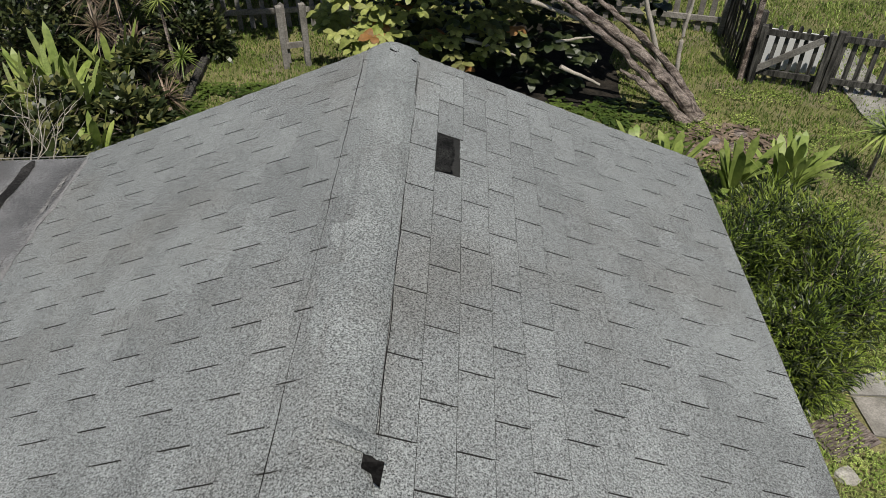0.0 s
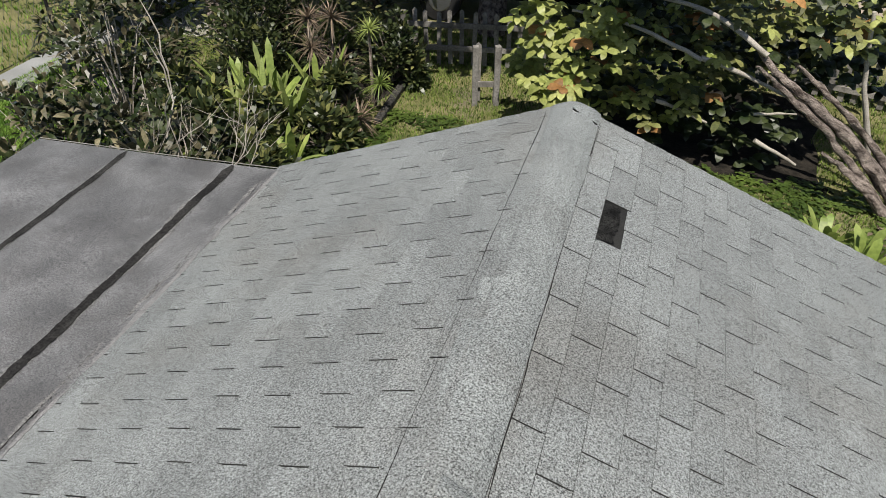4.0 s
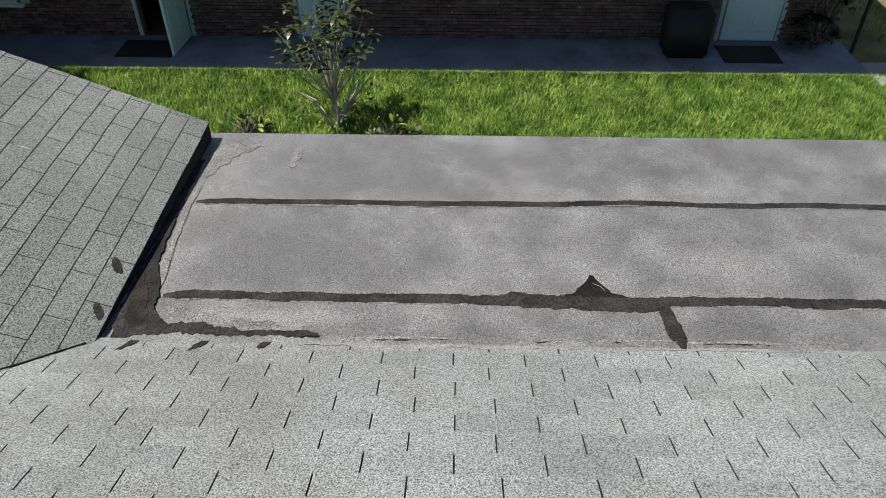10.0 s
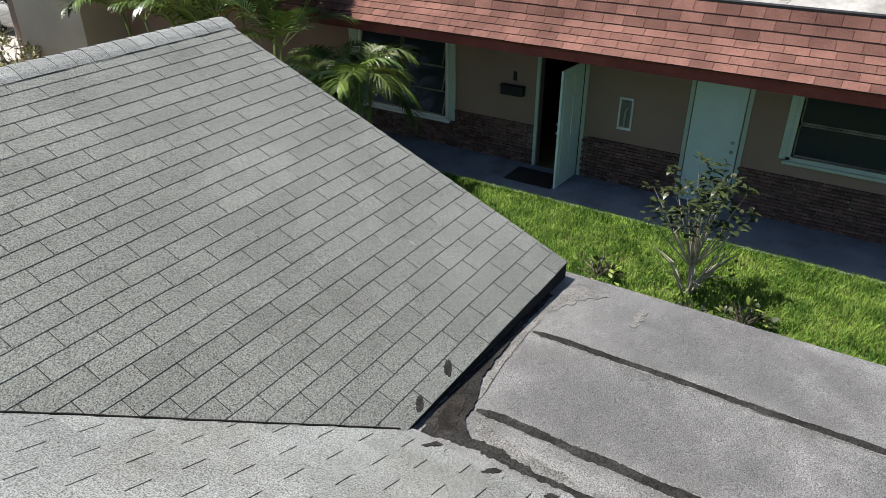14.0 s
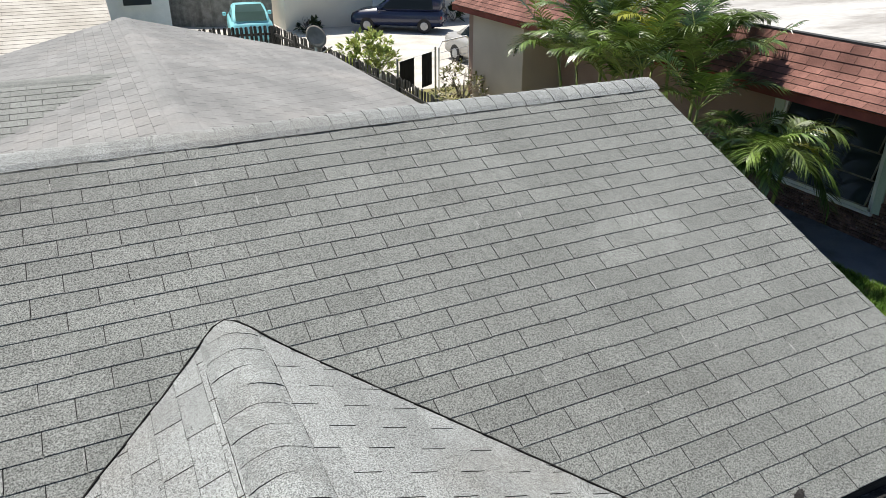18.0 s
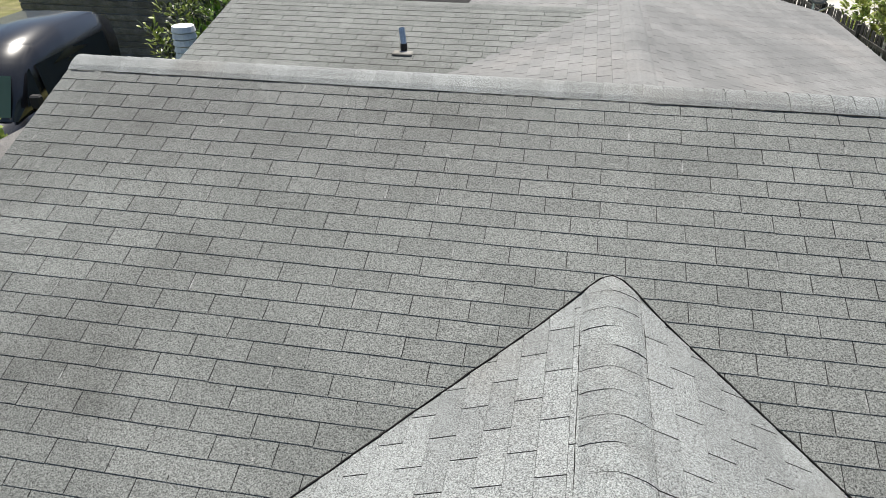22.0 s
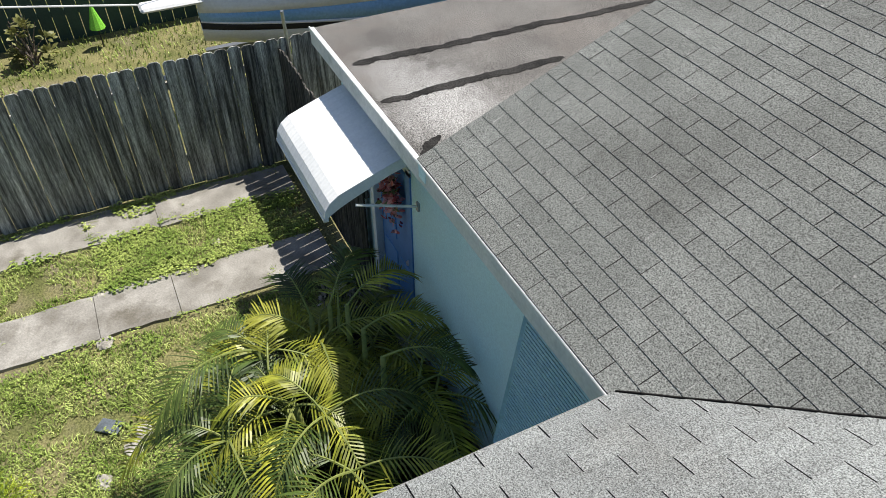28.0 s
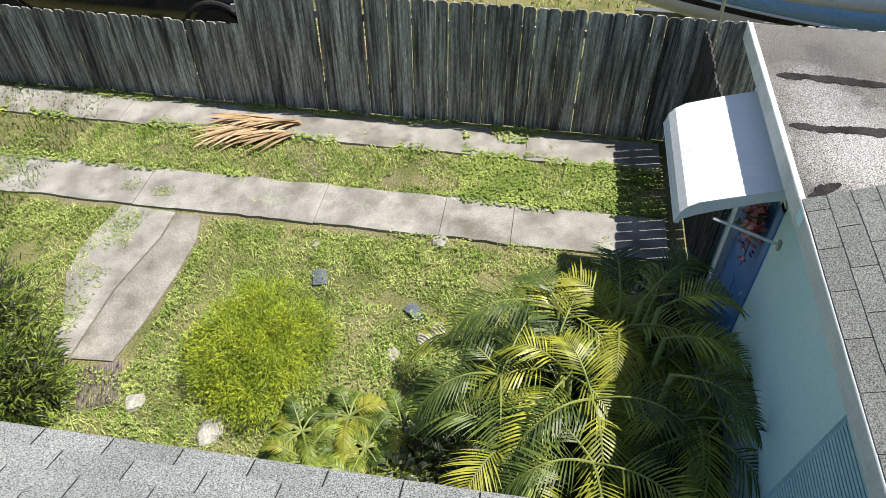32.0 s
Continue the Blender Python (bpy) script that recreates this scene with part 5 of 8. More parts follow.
P(link("slab", bm, M_CONCD), path)

# ---- plants ----
class Leaves:
    """Gathers many small leaf blades into one mesh."""
    def __init__(self):
        self.co, self.f = [], []

    def leaf(self, base, way, up, ln, w, droop=0.3, n=3, prof=(0.35, 1.0, 0.75), fold=0.15):
        way, up = way.normalized(), up.normalized()
        side = way.cross(up)
        if side.length < 1e-3:
            side = way.cross(Vector((1, 0.3, 0)))
        side.normalize()
        nrm = side.cross(way).normalized()
        o = len(self.co)
        for i in range(n):
            t = i / n
            c = base + way * (ln * t) - Vector((0, 0, 1)) * (droop * ln * t * t)
            h = w * 0.5 * prof[min(len(prof) - 1, int(t * len(prof)))]
            self.co += [c - side * h + nrm * (h * fold), c + side * h + nrm * (h * fold)]
        self.co.append(base + way * ln - Vector((0, 0, 1)) * (droop * ln))
        for i in range(n - 1):
            a = o + 2 * i
            self.f.append((a, a + 1, a + 3, a + 2))
        a = o + 2 * (n - 1)
        self.f.append((a, a + 1, o + 2 * n))

    def make(self, name, material, parent=None, label=""):
        ob = raw(name, self.co, self.f, material)
        if parent is not None:
            P(ob, parent)
        if label:
            ob["label"] = label
        return ob


def rnd_dir(rr, zmin=-0.2, zmax=1.0):
    a, z = rr.uniform(0, 2 * math.pi), rr.uniform(zmin, zmax)
    s = math.sqrt(max(0.0, 1 - z * z))
    return Vector((s * math.cos(a), s * math.sin(a), z))


def grass(name, label, rects, per, ln, w, material, seed, avoid=None, lean=0.5, clump=1.6, cover=0.45):
    rg = np.random.default_rng(seed)
    co, k = [], 0
    for x0, x1, y0, y1 in rects:
        n = int((x1 - x0) * (y1 - y0) * per)
        p = np.stack([rg.uniform(x0, x1, n), rg.uniform(y0, y1, n)], 1)
        keep = np.array([noise.noise((q[0] * clump, q[1] * clump, seed)) + cover > r for q, r in zip(p, rg.uniform(-0.25, 0.75, n))])
        if avoid is not None:
            keep &= np.array([not avoid(q[0], q[1]) for q in p])
        p = p[keep]
        n = len(p)
        a = rg.uniform(0, 2 * np.pi, n)
        L_ = ln * rg.uniform(0.5, 1.35, n)
        W_ = w * rg.uniform(0.7, 1.3, n)
        le = lean * rg.uniform(0.2, 1.3, n)
        d = np.stack([np.cos(a), np.sin(a)], 1)
        s = np.stack([-np.sin(a), np.cos(a)], 1) * W_[:, None] / 2
        base = np.concatenate([p, np.zeros((n, 1))], 1)
        mid = np.concatenate([p + d * (L_ * le * 0.35)[:, None], (L_ * 0.55)[:, None]], 1)
        tip = np.concatenate([p + d * (L_ * le)[:, None], (L_ * (1 - 0.35 * le))[:, None]], 1)
        s3 = np.concatenate([s, np.zeros((n, 1))], 1)
        co.append(np.stack([base - s3, base + s3, mid + s3 * 0.8, mid - s3 * 0.8, tip], 1).reshape(-1, 3))
    co = np.concatenate(co)
    n = len(co) // 5
    i = np.arange(n)[:, None] * 5
    quads = (i + np.array([[0, 1, 2, 3]])).tolist()
    tris = (i + np.array([[3, 2, 4]])).tolist()
    me = bpy.data.meshes.new(name)
    me.from_pydata(co.tolist(), [], quads + tris)
    me.materials.append(material)
    return tagged(new(name, me), label, "grass", kind="stuff")


def on_strip(x, y):
    if 7.0 < x < 7.52 or 5.46 < x < 6.17 or 7.62 < x < 7.8:
        return noise.noise((x * 3, y * 3, 4)) < 0.42
    if x < 4.75 and y < -0.25 + 0.25 * noise.noise((x * 2, y * 2, 5)) - 0.2 * max(0.0, x - 3.9):
        return True
    return (3.4 < x < 5.5 and 3.42 < y < 4.15) or (1.3 > x and y < 3.4)


def bare(x, y):
    return on_strip(x, y) or noise.noise((x * 1.6, y * 1.6, 11)) + 0.35 * noise.noise((x * 6, y * 6, 4)) > 0.4


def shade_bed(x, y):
    """Where soil is darkened for shade under the thicket and behind the leaning tree."""
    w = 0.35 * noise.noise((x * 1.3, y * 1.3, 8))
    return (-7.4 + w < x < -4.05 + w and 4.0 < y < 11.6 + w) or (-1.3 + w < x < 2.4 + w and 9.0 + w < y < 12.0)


grass("grass_west_lawn", "bright green mown lawn between house and apartments", [(-10.12, -4.1, -6.5, 9.5)] + [(-10.12, -10.05, -8.5, 9.5)] * 4, 4000, 0.105, 0.011, M_BLADE, 1, lambda x, y: x > -4.15 and y < 3.6, 0.6, 2.2, 0.8)
grass("grass_east_yard", "patchy weedy lawn beside the concrete strips", [(1.4, 7.7, -1.4, 5.6)], 4300, 0.052, 0.0095, M_BLADE2, 2, bare, 1.15, 2.4)
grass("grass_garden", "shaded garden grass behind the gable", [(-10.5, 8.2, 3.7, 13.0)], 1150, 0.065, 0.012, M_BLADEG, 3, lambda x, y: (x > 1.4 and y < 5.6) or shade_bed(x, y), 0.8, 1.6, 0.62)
grass("grass_beyond", "rough grass beyond the fence", [(7.9, 14.5, -13, 10), (4, 14, 10, 16)], 200, 0.09, 0.02, M_BLADE2, 4, None, 0.7)
grass("grass_far_lawn", "sunlit lawn beside the green cottage", [(11.5, 20, -19.5, -11.2)], 600, 0.08, 0.028, M_BLADE2, 6, None, 0.7)
grass("grass_far_west", "lawn behind the chain fence", [(-22, -9.9, 6.9, 16)], 160, 0.11, 0.02, M_BLADE, 5, lambda x, y: -10.56 < x < -9.82, 0.6)

# near-black colour carries the ground shade below palm, bushes and tree
M_BEDSHADE = mat("bed soil darkened for shade", (0.012, 0.011, 0.009), (0.035, 0.03, 0.024), 0.95, 6, 50, 0.5, 0.6, spec=0.15, bdist=0.02)
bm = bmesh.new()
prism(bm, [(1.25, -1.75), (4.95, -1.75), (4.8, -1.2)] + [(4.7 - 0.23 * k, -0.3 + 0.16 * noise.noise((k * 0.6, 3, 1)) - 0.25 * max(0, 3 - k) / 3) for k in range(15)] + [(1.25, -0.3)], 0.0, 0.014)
tagged(link("ground_palm_shade", bm, M_BEDSHADE), "planting bed soil below the palm, coloured near-black for shade", "soil", kind="structure")
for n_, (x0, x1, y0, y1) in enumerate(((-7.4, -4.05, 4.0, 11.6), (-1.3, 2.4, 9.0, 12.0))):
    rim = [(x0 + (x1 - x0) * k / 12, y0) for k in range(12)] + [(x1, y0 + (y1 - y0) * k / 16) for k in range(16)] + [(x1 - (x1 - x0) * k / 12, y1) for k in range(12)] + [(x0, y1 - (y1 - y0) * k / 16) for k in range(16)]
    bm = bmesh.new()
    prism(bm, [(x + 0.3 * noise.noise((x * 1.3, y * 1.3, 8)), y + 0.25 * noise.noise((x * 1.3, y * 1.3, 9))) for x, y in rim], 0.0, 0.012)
    tagged(link("ground_shade_bed", bm, M_BEDSHADE), "soil under the bushes, coloured near-black for shade", "soil", kind="structure")
# broad clover along the middle of the drive
def clover(name, label, rects, per, seed, material, size=0.035, avoid=None, gate=-0.15):
    lv, rr = Leaves(), random.Random(seed)
    for x0, x1, y0, y1 in rects:
        for _ in range(int((x1 - x0) * (y1 - y0) * per)):
            x, y = rr.uniform(x0, x1), rr.uniform(y0, y1)
            if noise.noise((x * 2.2, y * 2.2, seed)) < gate or (avoid and avoid(x, y)):
                continue
            z = rr.uniform(0.03, 0.075)
            a = rr.uniform(0, 6.28)
            for k in range(3):
                lv.leaf(Vector((x, y, z)), Vector((math.cos(a + k * 2.1), math.sin(a + k * 2.1), rr.uniform(-0.1, 0.35))), Vector((0, 0, 1)), size, size * 0.9, 0.1, 2, (0.6, 1.0))
    return tagged(lv.make(name, material), label, "weeds", kind="stuff")


clover("clover_patch", "green round-leaved weeds between the strips", [(6.2, 7.05, -1.5, 1.9)], 2900, 7, M_CLOVER, 0.0145, lambda x, y: y > 0.9 + noise.noise((x * 2.5, y * 2.5, 3)) * 1.6, -0.3)
clover("creeping_weeds", "low broad-leaved weeds in the lawn", [(2.2, 5.55, -0.6, 5.5), (3, 6.5, 5.5, 9.5)], 1100, 8, M_CLOVER, 0.014, lambda x, y: 3.4 < x < 5.6 and 3.4 < y < 4.65, 0.08)
clover("strip_weeds", "small weeds along the foot of the board fence", [(7.5, 7.66, -1.5, 7), (7.3, 7.6, -0.6, 0.9), (6.95, 7.1, -1, 7), (6.12, 6.28, -1, 7)], 900, 18, M_CLOVER, 0.022, None, 0.05)
clover("garden_ivy", "dark green ground ivy under the leaning tree", [(0.6, 3.0, 5.2, 9.2), (-3.8, -1.6, 6, 9.5)], 420, 9, M_PALMD, 0.045)


def frond(lv, stem, base, yaw, rise, ln, nleaf, leaf_len, rr, leafw=0.022, arch=0.9, v=0.35, rib=0.009):
    """A feather palm frond: an arching rib with leaflets on both sides."""
    d = Vector((math.cos(yaw), math.sin(yaw), 0))
    pts = []
    for i in range(13):
        t = i / 12
        h = rise * t - arch * t * t
        pts.append(base + d * (ln * (t - 0.12 * t * t)) + Vector((0, 0, ln * h)))
    tube(stem, pts, [rib * (1 - 0.85 * i / 12) + 0.0015 for i in range(13)], 5)
    for k in range(nleaf):
        t = 0.2 + 0.8 * k / (nleaf - 1)
        q = min(11, int(t * 12))
        fr_ = t * 12 - q
        p = pts[q].lerp(pts[q + 1], fr_)
        tan = (pts[q + 1] - pts[q]).normalized()
        side = tan.cross(Vector((0, 0, 1))).normalized()
        up = side.cross(tan).normalized()
        ll = leaf_len * (0.45 + 0.75 * math.sin(math.pi * min(1, 0.12 + 0.85 * t))) * rr.uniform(0.85, 1.1)
        for s in (-1, 1):
            way = side * s * 0.85 + tan * (0.45 + 0.5 * t) + up * rr.uniform(v - 0.15, v + 0.1)
            lv.leaf(p, way, up + side * s * 0.4, ll, leafw * rr.uniform(0.8, 1.2), rr.uniform(0.25, 0.6), 3, (0.5, 1.0, 0.6), 0.25)


def palm(name, label, at, stems, nf, ln, height, seed, yellow=0.12, spread=0.35, nleaf=34, leaf_len=0.34, leafw=0.024, group="", green=None, lift=0.0, arch=1.0, old=0.0, low=0.0):
    rr = random.Random(seed)
    pl = thing(name, label, "palm", group, at=at)
    c = Vector(at)
    for s in range(stems):
        a = 6.28 * s / stems + rr.uniform(-0.4, 0.4)
        r = spread * rr.uniform(0.2, 1.0) if stems > 1 else 0
        foot = c + Vector((math.cos(a) * r, math.sin(a) * r, 0))
        top = foot + Vector((math.cos(a) * r * 0.8, math.sin(a) * r * 0.8, height * rr.uniform(0.7, 1.1) * (1 + low * min(0, math.sin(a)))))
        P(link("trunk", tubebm([foot, foot.lerp(top, 0.5) + Vector((0.02, 0.01, 0)), top], [0.045, 0.034, 0.024], 7), M_STEM, smooth=True), pl)
        for k in range(nf):
            lv, st = Leaves(), bmesh.new()
            yaw = a + 6.28 * k / nf * (1 if stems == 1 else 0.8) - (2.5 if stems > 1 else 0) + rr.uniform(-0.35, 0.35)
            rise = rr.uniform(0.25, 1.05) + lift
            frond(lv, st, top, yaw, rise, ln * rr.uniform(0.75, 1.15), nleaf, leaf_len * rr.uniform(0.85, 1.15), rr, leafw, arch * rr.uniform(0.75, 1.1))
            y_ = rr.random()
            rib = P(link("frond", st, M_STEM), pl)
            q = raw("frond_blade", lv.co, lv.f, M_PALMY if y_ < yellow else M_PALMD if y_ > 1 - old else (green or M_PALM))
            q.parent = rib
    return pl


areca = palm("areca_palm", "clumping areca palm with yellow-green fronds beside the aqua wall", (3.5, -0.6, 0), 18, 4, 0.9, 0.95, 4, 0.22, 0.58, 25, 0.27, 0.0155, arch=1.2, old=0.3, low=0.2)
rr = random.Random(43)
for k, (x, y, yaw) in enumerate(((3.9, -1.0, -0.35), (3.95, -0.95, -0.8), (3.8, -1.05, -1.25), (4.0, -0.8, 0.1), (3.6, -1.1, -1.7), (3.2, -1.1, -2.0))):
    lv, st = Leaves(), bmesh.new()
    top = Vector((x, y, 1.05 + 0.1 * (k % 3)))
    P(link("trunk", tubebm([(x - 0.15, y + 0.1, 0), (x - 0.05, y + 0.04, 0.5), top], [0.035, 0.028, 0.02], 7), M_STEM, smooth=True), areca)
    frond(lv, st, top, yaw, rr.uniform(0.7, 1.0), 0.72, 24, 0.25, rr, 0.016, 0.9)
    fb_ = P(link("frond", st, M_STEM), areca)
    raw("frond_blade", lv.co, lv.f, M_PALMD if k % 2 else M_PALM).parent = fb_
palm("areca_palm", "tall feathery palm clump in front of the red mansard", (-9.0, -9.3, 0), 6, 8, 1.35, 2.85, 14, 0.04, 0.55, 30, 0.42, 0.03, green=M_PALMG, lift=0.55, arch=0.72, old=0.45)
palm("areca_palm", "tall feathery palm clump at the corner of the apartments", (-9.2, -11.6, 0), 7, 8, 1.5, 2.75, 15, 0.03, 0.7, 32, 0.44, 0.032, green=M_PALMG, lift=0.6, arch=0.75, old=0.5)
palm("areca_palm", "shorter yellowing palm beside the window", (-9.2, -7.55, 0), 6, 8, 1.0, 1.95, 16, 0.05, 0.35, 28, 0.36, 0.027, green=M_PALMG, lift=0.3, old=0.4)


def strap_clump(name, label, at, n, ln, w, seed, material, lean=0.9, group="", droop=0.55):
    rr = random.Random(seed)
    t = thing(name, label, "plant", group, at=at)
    for k in range(n):
        lv = Leaves()
        a = 6.28 * k / n + rr.uniform(-0.3, 0.3)
        l_ = lean * rr.uniform(0.25, 1.1)
        lv.leaf(Vector(at) + Vector((rr.uniform(-0.06, 0.06), rr.uniform(-0.06, 0.06), 0.02)), Vector((math.cos(a) * l_, math.sin(a) * l_, 1)),
                Vector((-math.cos(a), -math.sin(a), 0.4)), ln * rr.uniform(0.7, 1.15), w * rr.uniform(0.8, 1.15), droop * rr.uniform(0.3, 1.2) * l_, 9, (0.5, 0.7, 0.85, 1.0, 1.05, 1.05, 1.0, 0.95, 0.8), 0.3)
        lv.make("leaf", material, t)
    return t


LILY = "clump of broad glossy green strap leaves"
for i, (x, y, n, ln, w) in enumerate(((3.2, 6.9, 20, 0.85, 0.10), (3.75, 6.85, 20, 0.85, 0.10), (2.55, 7.15, 18, 0.75, 0.10), (4.0, 7.15, 16, 0.75, 0.10), (2.15, 7.55, 16, 0.75, 0.10), (3.45, 6.4, 14, 0.6, 0.09),
                                      (-5.35, 8.6, 15, 1.25, 0.10), (-4.85, 8.4, 13, 1.05, 0.10), (-5.75, 8.5, 15, 1.2, 0.10), (-4.4, 7.3, 11, 0.8, 0.10), (-5.5, 6.9, 12, 0.8, 0.12))):
    strap_clump("strap_leaf_plant", LILY + (" by the wing" if x > 0 else " in shade"), (x, y, 0), n, ln, w, 30 + i, M_LILY, 0.75, "strap leaf plants")


def rosette_plant(name, label, at, heads, seed, material, ln=0.5, w=0.03):
    rr = random.Random(seed)
    t = thing(name, label, "plant", "spiky plants", at=at)
    for dx, dy, h in heads:
        top = Vector(at) + Vector((dx, dy, h))
        P(link("stem", tubebm([Vector(at) + Vector((dx * 0.2, dy * 0.2, 0)), top.lerp(Vector(at), 0.45) + Vector((dx * 0.2, 0, 0)), top], [0.03, 0.025, 0.02], 6), M_BARK), t)
        lv = Leaves()
        for k in range(70):
            d = rnd_dir(rr, -0.45, 1.0)
            lv.leaf(top, d, Vector((0, 0, 1)), ln * rr.uniform(0.6, 1.1), w, rr.uniform(0.05, 0.5), 3, (0.8, 1.0, 0.6), 0.25)
        lv.make("leaf_rosette", material, t)
    return t


M_DRAC = mat("bronze striped spiky leaf", (0.1, 0.085, 0.05), (0.3, 0.22, 0.16), 0.5, 4, 40, 0.3, 0, rnd=0.45, spec=0.4, trans=0.15)
rosette_plant("spiky_dracaena", "bronze and green spiky dracaena with several heads", (-4.9, 9.6, 0), [(-0.3, 0.1, 1.25), (0.15, 0.0, 1.35), (-0.1, -0.25, 0.95), (0.35, -0.2, 0.75)], 41, M_DRAC, 0.45, 0.022)
rosette_plant("spiky_dracaena", "green spiky dracaena head among dark leaves", (-4.2, 9.7, 0), [(0.0, 0.0, 1.2), (0.3, -0.4, 0.55)], 42, M_LILY, 0.32, 0.02)
rosette_plant("spiky_yucca", "green spiky yucca by the gate", (4.95, 7.3, 0), [(0.0, 0.0, 0.7)], 43, M_LILY, 0.5, 0.03)
rosette_plant("spiky_dracaena", "low dry bronze spiky plant", (-3.95, 8.6, 0), [(0.0, 0.0, 0.3), (-0.3, 0.3, 0.35)], 44, M_DRAC, 0.45, 0.02)


def shrub(name, label, at, size, nleaf, leaf, seed, material, category="bush", twigs=14, twig_mat=None, fill=0.55, leafw=0.45, group="", droop=0.25, mixed=None, tufts=0):
    """A bush: a fan of twigs and many leaves towards its uneven outside."""
    rr = random.Random(seed)
    t = thing(name, label, category, group, at=at)
    c = Vector(at)
    sx, sy_, sz = size
    st = bmesh.new()
    ends = []
    for k in range(twigs):
        d = rnd_dir(rr, 0.15, 1.0)
        e = c + Vector((d.x * sx, d.y * sy_, 0.15 * sz + d.z * sz)) * 1.0
        m_ = c.lerp(e, 0.5) + Vector((rr.uniform(-0.1, 0.1) * sx, rr.uniform(-0.1, 0.1) * sy_, 0.1 * sz))
        tube(st, [c + Vector((rr.uniform(-0.05, 0.05), rr.uniform(-0.05, 0.05), 0)), m_, e], [0.018, 0.011, 0.004], 5)
        ends.append((c, m_, e))
    P(link("branchwork", st, twig_mat or M_BARK), t)
    lv, lv2 = Leaves(), Leaves()
    clumps = [c + Vector((d.x * sx, d.y * sy_, 0.2 * sz + d.z * sz)) * 1.0 for d in (rnd_dir(rr, -0.05, 1.0) * rr.uniform(fill, 1.05) for _ in range(tufts or max(8, nleaf // 22)))]
    for k in range(nleaf):
        q = rr.choice(clumps)
        o = rnd_dir(rr, -0.6, 1.0) * rr.uniform(0.2, 1.0) * min(sx, sy_) * 0.26
        p = q + o
        p.z = max(p.z, 0.03)
        d = (o.normalized() + (p - c).normalized() * 0.6 + Vector((0, 0, rr.uniform(-0.1, 0.5))))
        (lv2 if mixed and rr.random() < mixed[1] else lv).leaf(p, d, Vector((rr.uniform(-0.5, 0.5), rr.uniform(-0.5, 0.5), 1)), leaf * rr.uniform(0.6, 1.25), leaf * leafw * rr.uniform(0.8, 1.2), droop * rr.uniform(0, 1.5), 3, (0.5, 1.0, 0.8), 0.2)
    lv.make("foliage", material, t)
    if mixed:
        lv2.make("foliage", mixed[0], t)
    return t


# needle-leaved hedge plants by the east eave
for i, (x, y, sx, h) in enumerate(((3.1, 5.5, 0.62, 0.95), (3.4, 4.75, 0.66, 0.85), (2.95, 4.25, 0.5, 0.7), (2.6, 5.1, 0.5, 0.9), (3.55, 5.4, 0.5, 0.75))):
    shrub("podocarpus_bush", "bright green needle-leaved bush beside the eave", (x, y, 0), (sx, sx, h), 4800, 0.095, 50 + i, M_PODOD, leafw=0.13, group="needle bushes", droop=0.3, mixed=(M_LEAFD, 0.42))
    # smaller dark-leaved copy inside each bush, colouring in the shade between needles
    shrub("podocarpus_shade_growth", "dark leaves put inside the needle-leaved bush as its inner shade", (x, y, 0), (sx * 0.75, sx * 0.75, h * 0.72), 700, 0.12, 150 + i, M_LEAFD, leafw=0.3, group="inner growth", twigs=6)
shrub("asparagus_fern", "mound of very fine bright yellow-green foliage on the lawn", (3.78, 2.27, 0), (0.76, 0.6, 0.36), 42000, 0.032, 60, M_PODO, leafw=0.24, fill=0.35, twig_mat=M_STEM, droop=0.5, mixed=(M_PODOD, 0.22), tufts=170)
for i, (x, y) in enumerate(((2.95, 1.1), (2.75, 1.55), (3.2, 1.3), (2.85, 0.7), (2.6, 1.05), (3.2, 0.85), (3.0, 1.65), (2.55, 1.4))):
    palm("low_fern_palm", "low yellow-green feathery plant under the eave", (x, y, 0), 1, 15, 0.4, 0.12, 70 + i, 0.25, 0.1, 17, 0.1, 0.016, "low fern palms", green=M_PODOD, old=0.25)
shrub("flower_shrub", "grey-leaved potted shrub with pale flowers beside the door", (4.9, -1.35, 0), (0.28, 0.22, 0.38), 500, 0.07, 75, M_TWIG, leafw=0.5, mixed=(M_LEAFD, 0.5))
# undergrowth in dark leaf colour, standing in for the palm's deep shade
shrub("shade_undergrowth", "undergrowth coloured dark for the shade below the palm", (2.2, -0.4, 0), (0.9, 1.0, 0.35), 2200, 0.1, 76, M_LEAFD)
shrub("shade_undergrowth", "undergrowth coloured dark for the shade below the palm", (3.2, -0.9, 0), (1.2, 0.75, 0.4), 2600, 0.1, 77, M_LEAFD)
shrub("shade_undergrowth", "undergrowth coloured dark for the palm's shadow beside it", (2.75, 0.35, 0), (0.6, 0.55, 0.3), 1300, 0.09, 78, M_LEAFD)
# bare-twigged shrub on the west lawn
shrub("croton_shrub", "half-bare shrub with pale twigs and dark leaves on top", (-8.55, -1.55, 0), (0.6, 0.6, 1.1), 10, 0.1, 80, M_LEAFD, twigs=15, twig_mat=M_TWIG)
lv, rr = Leaves(), random.Random(81)
cs = bpy.data.objects["croton_shrub"]
tw = bmesh.new()
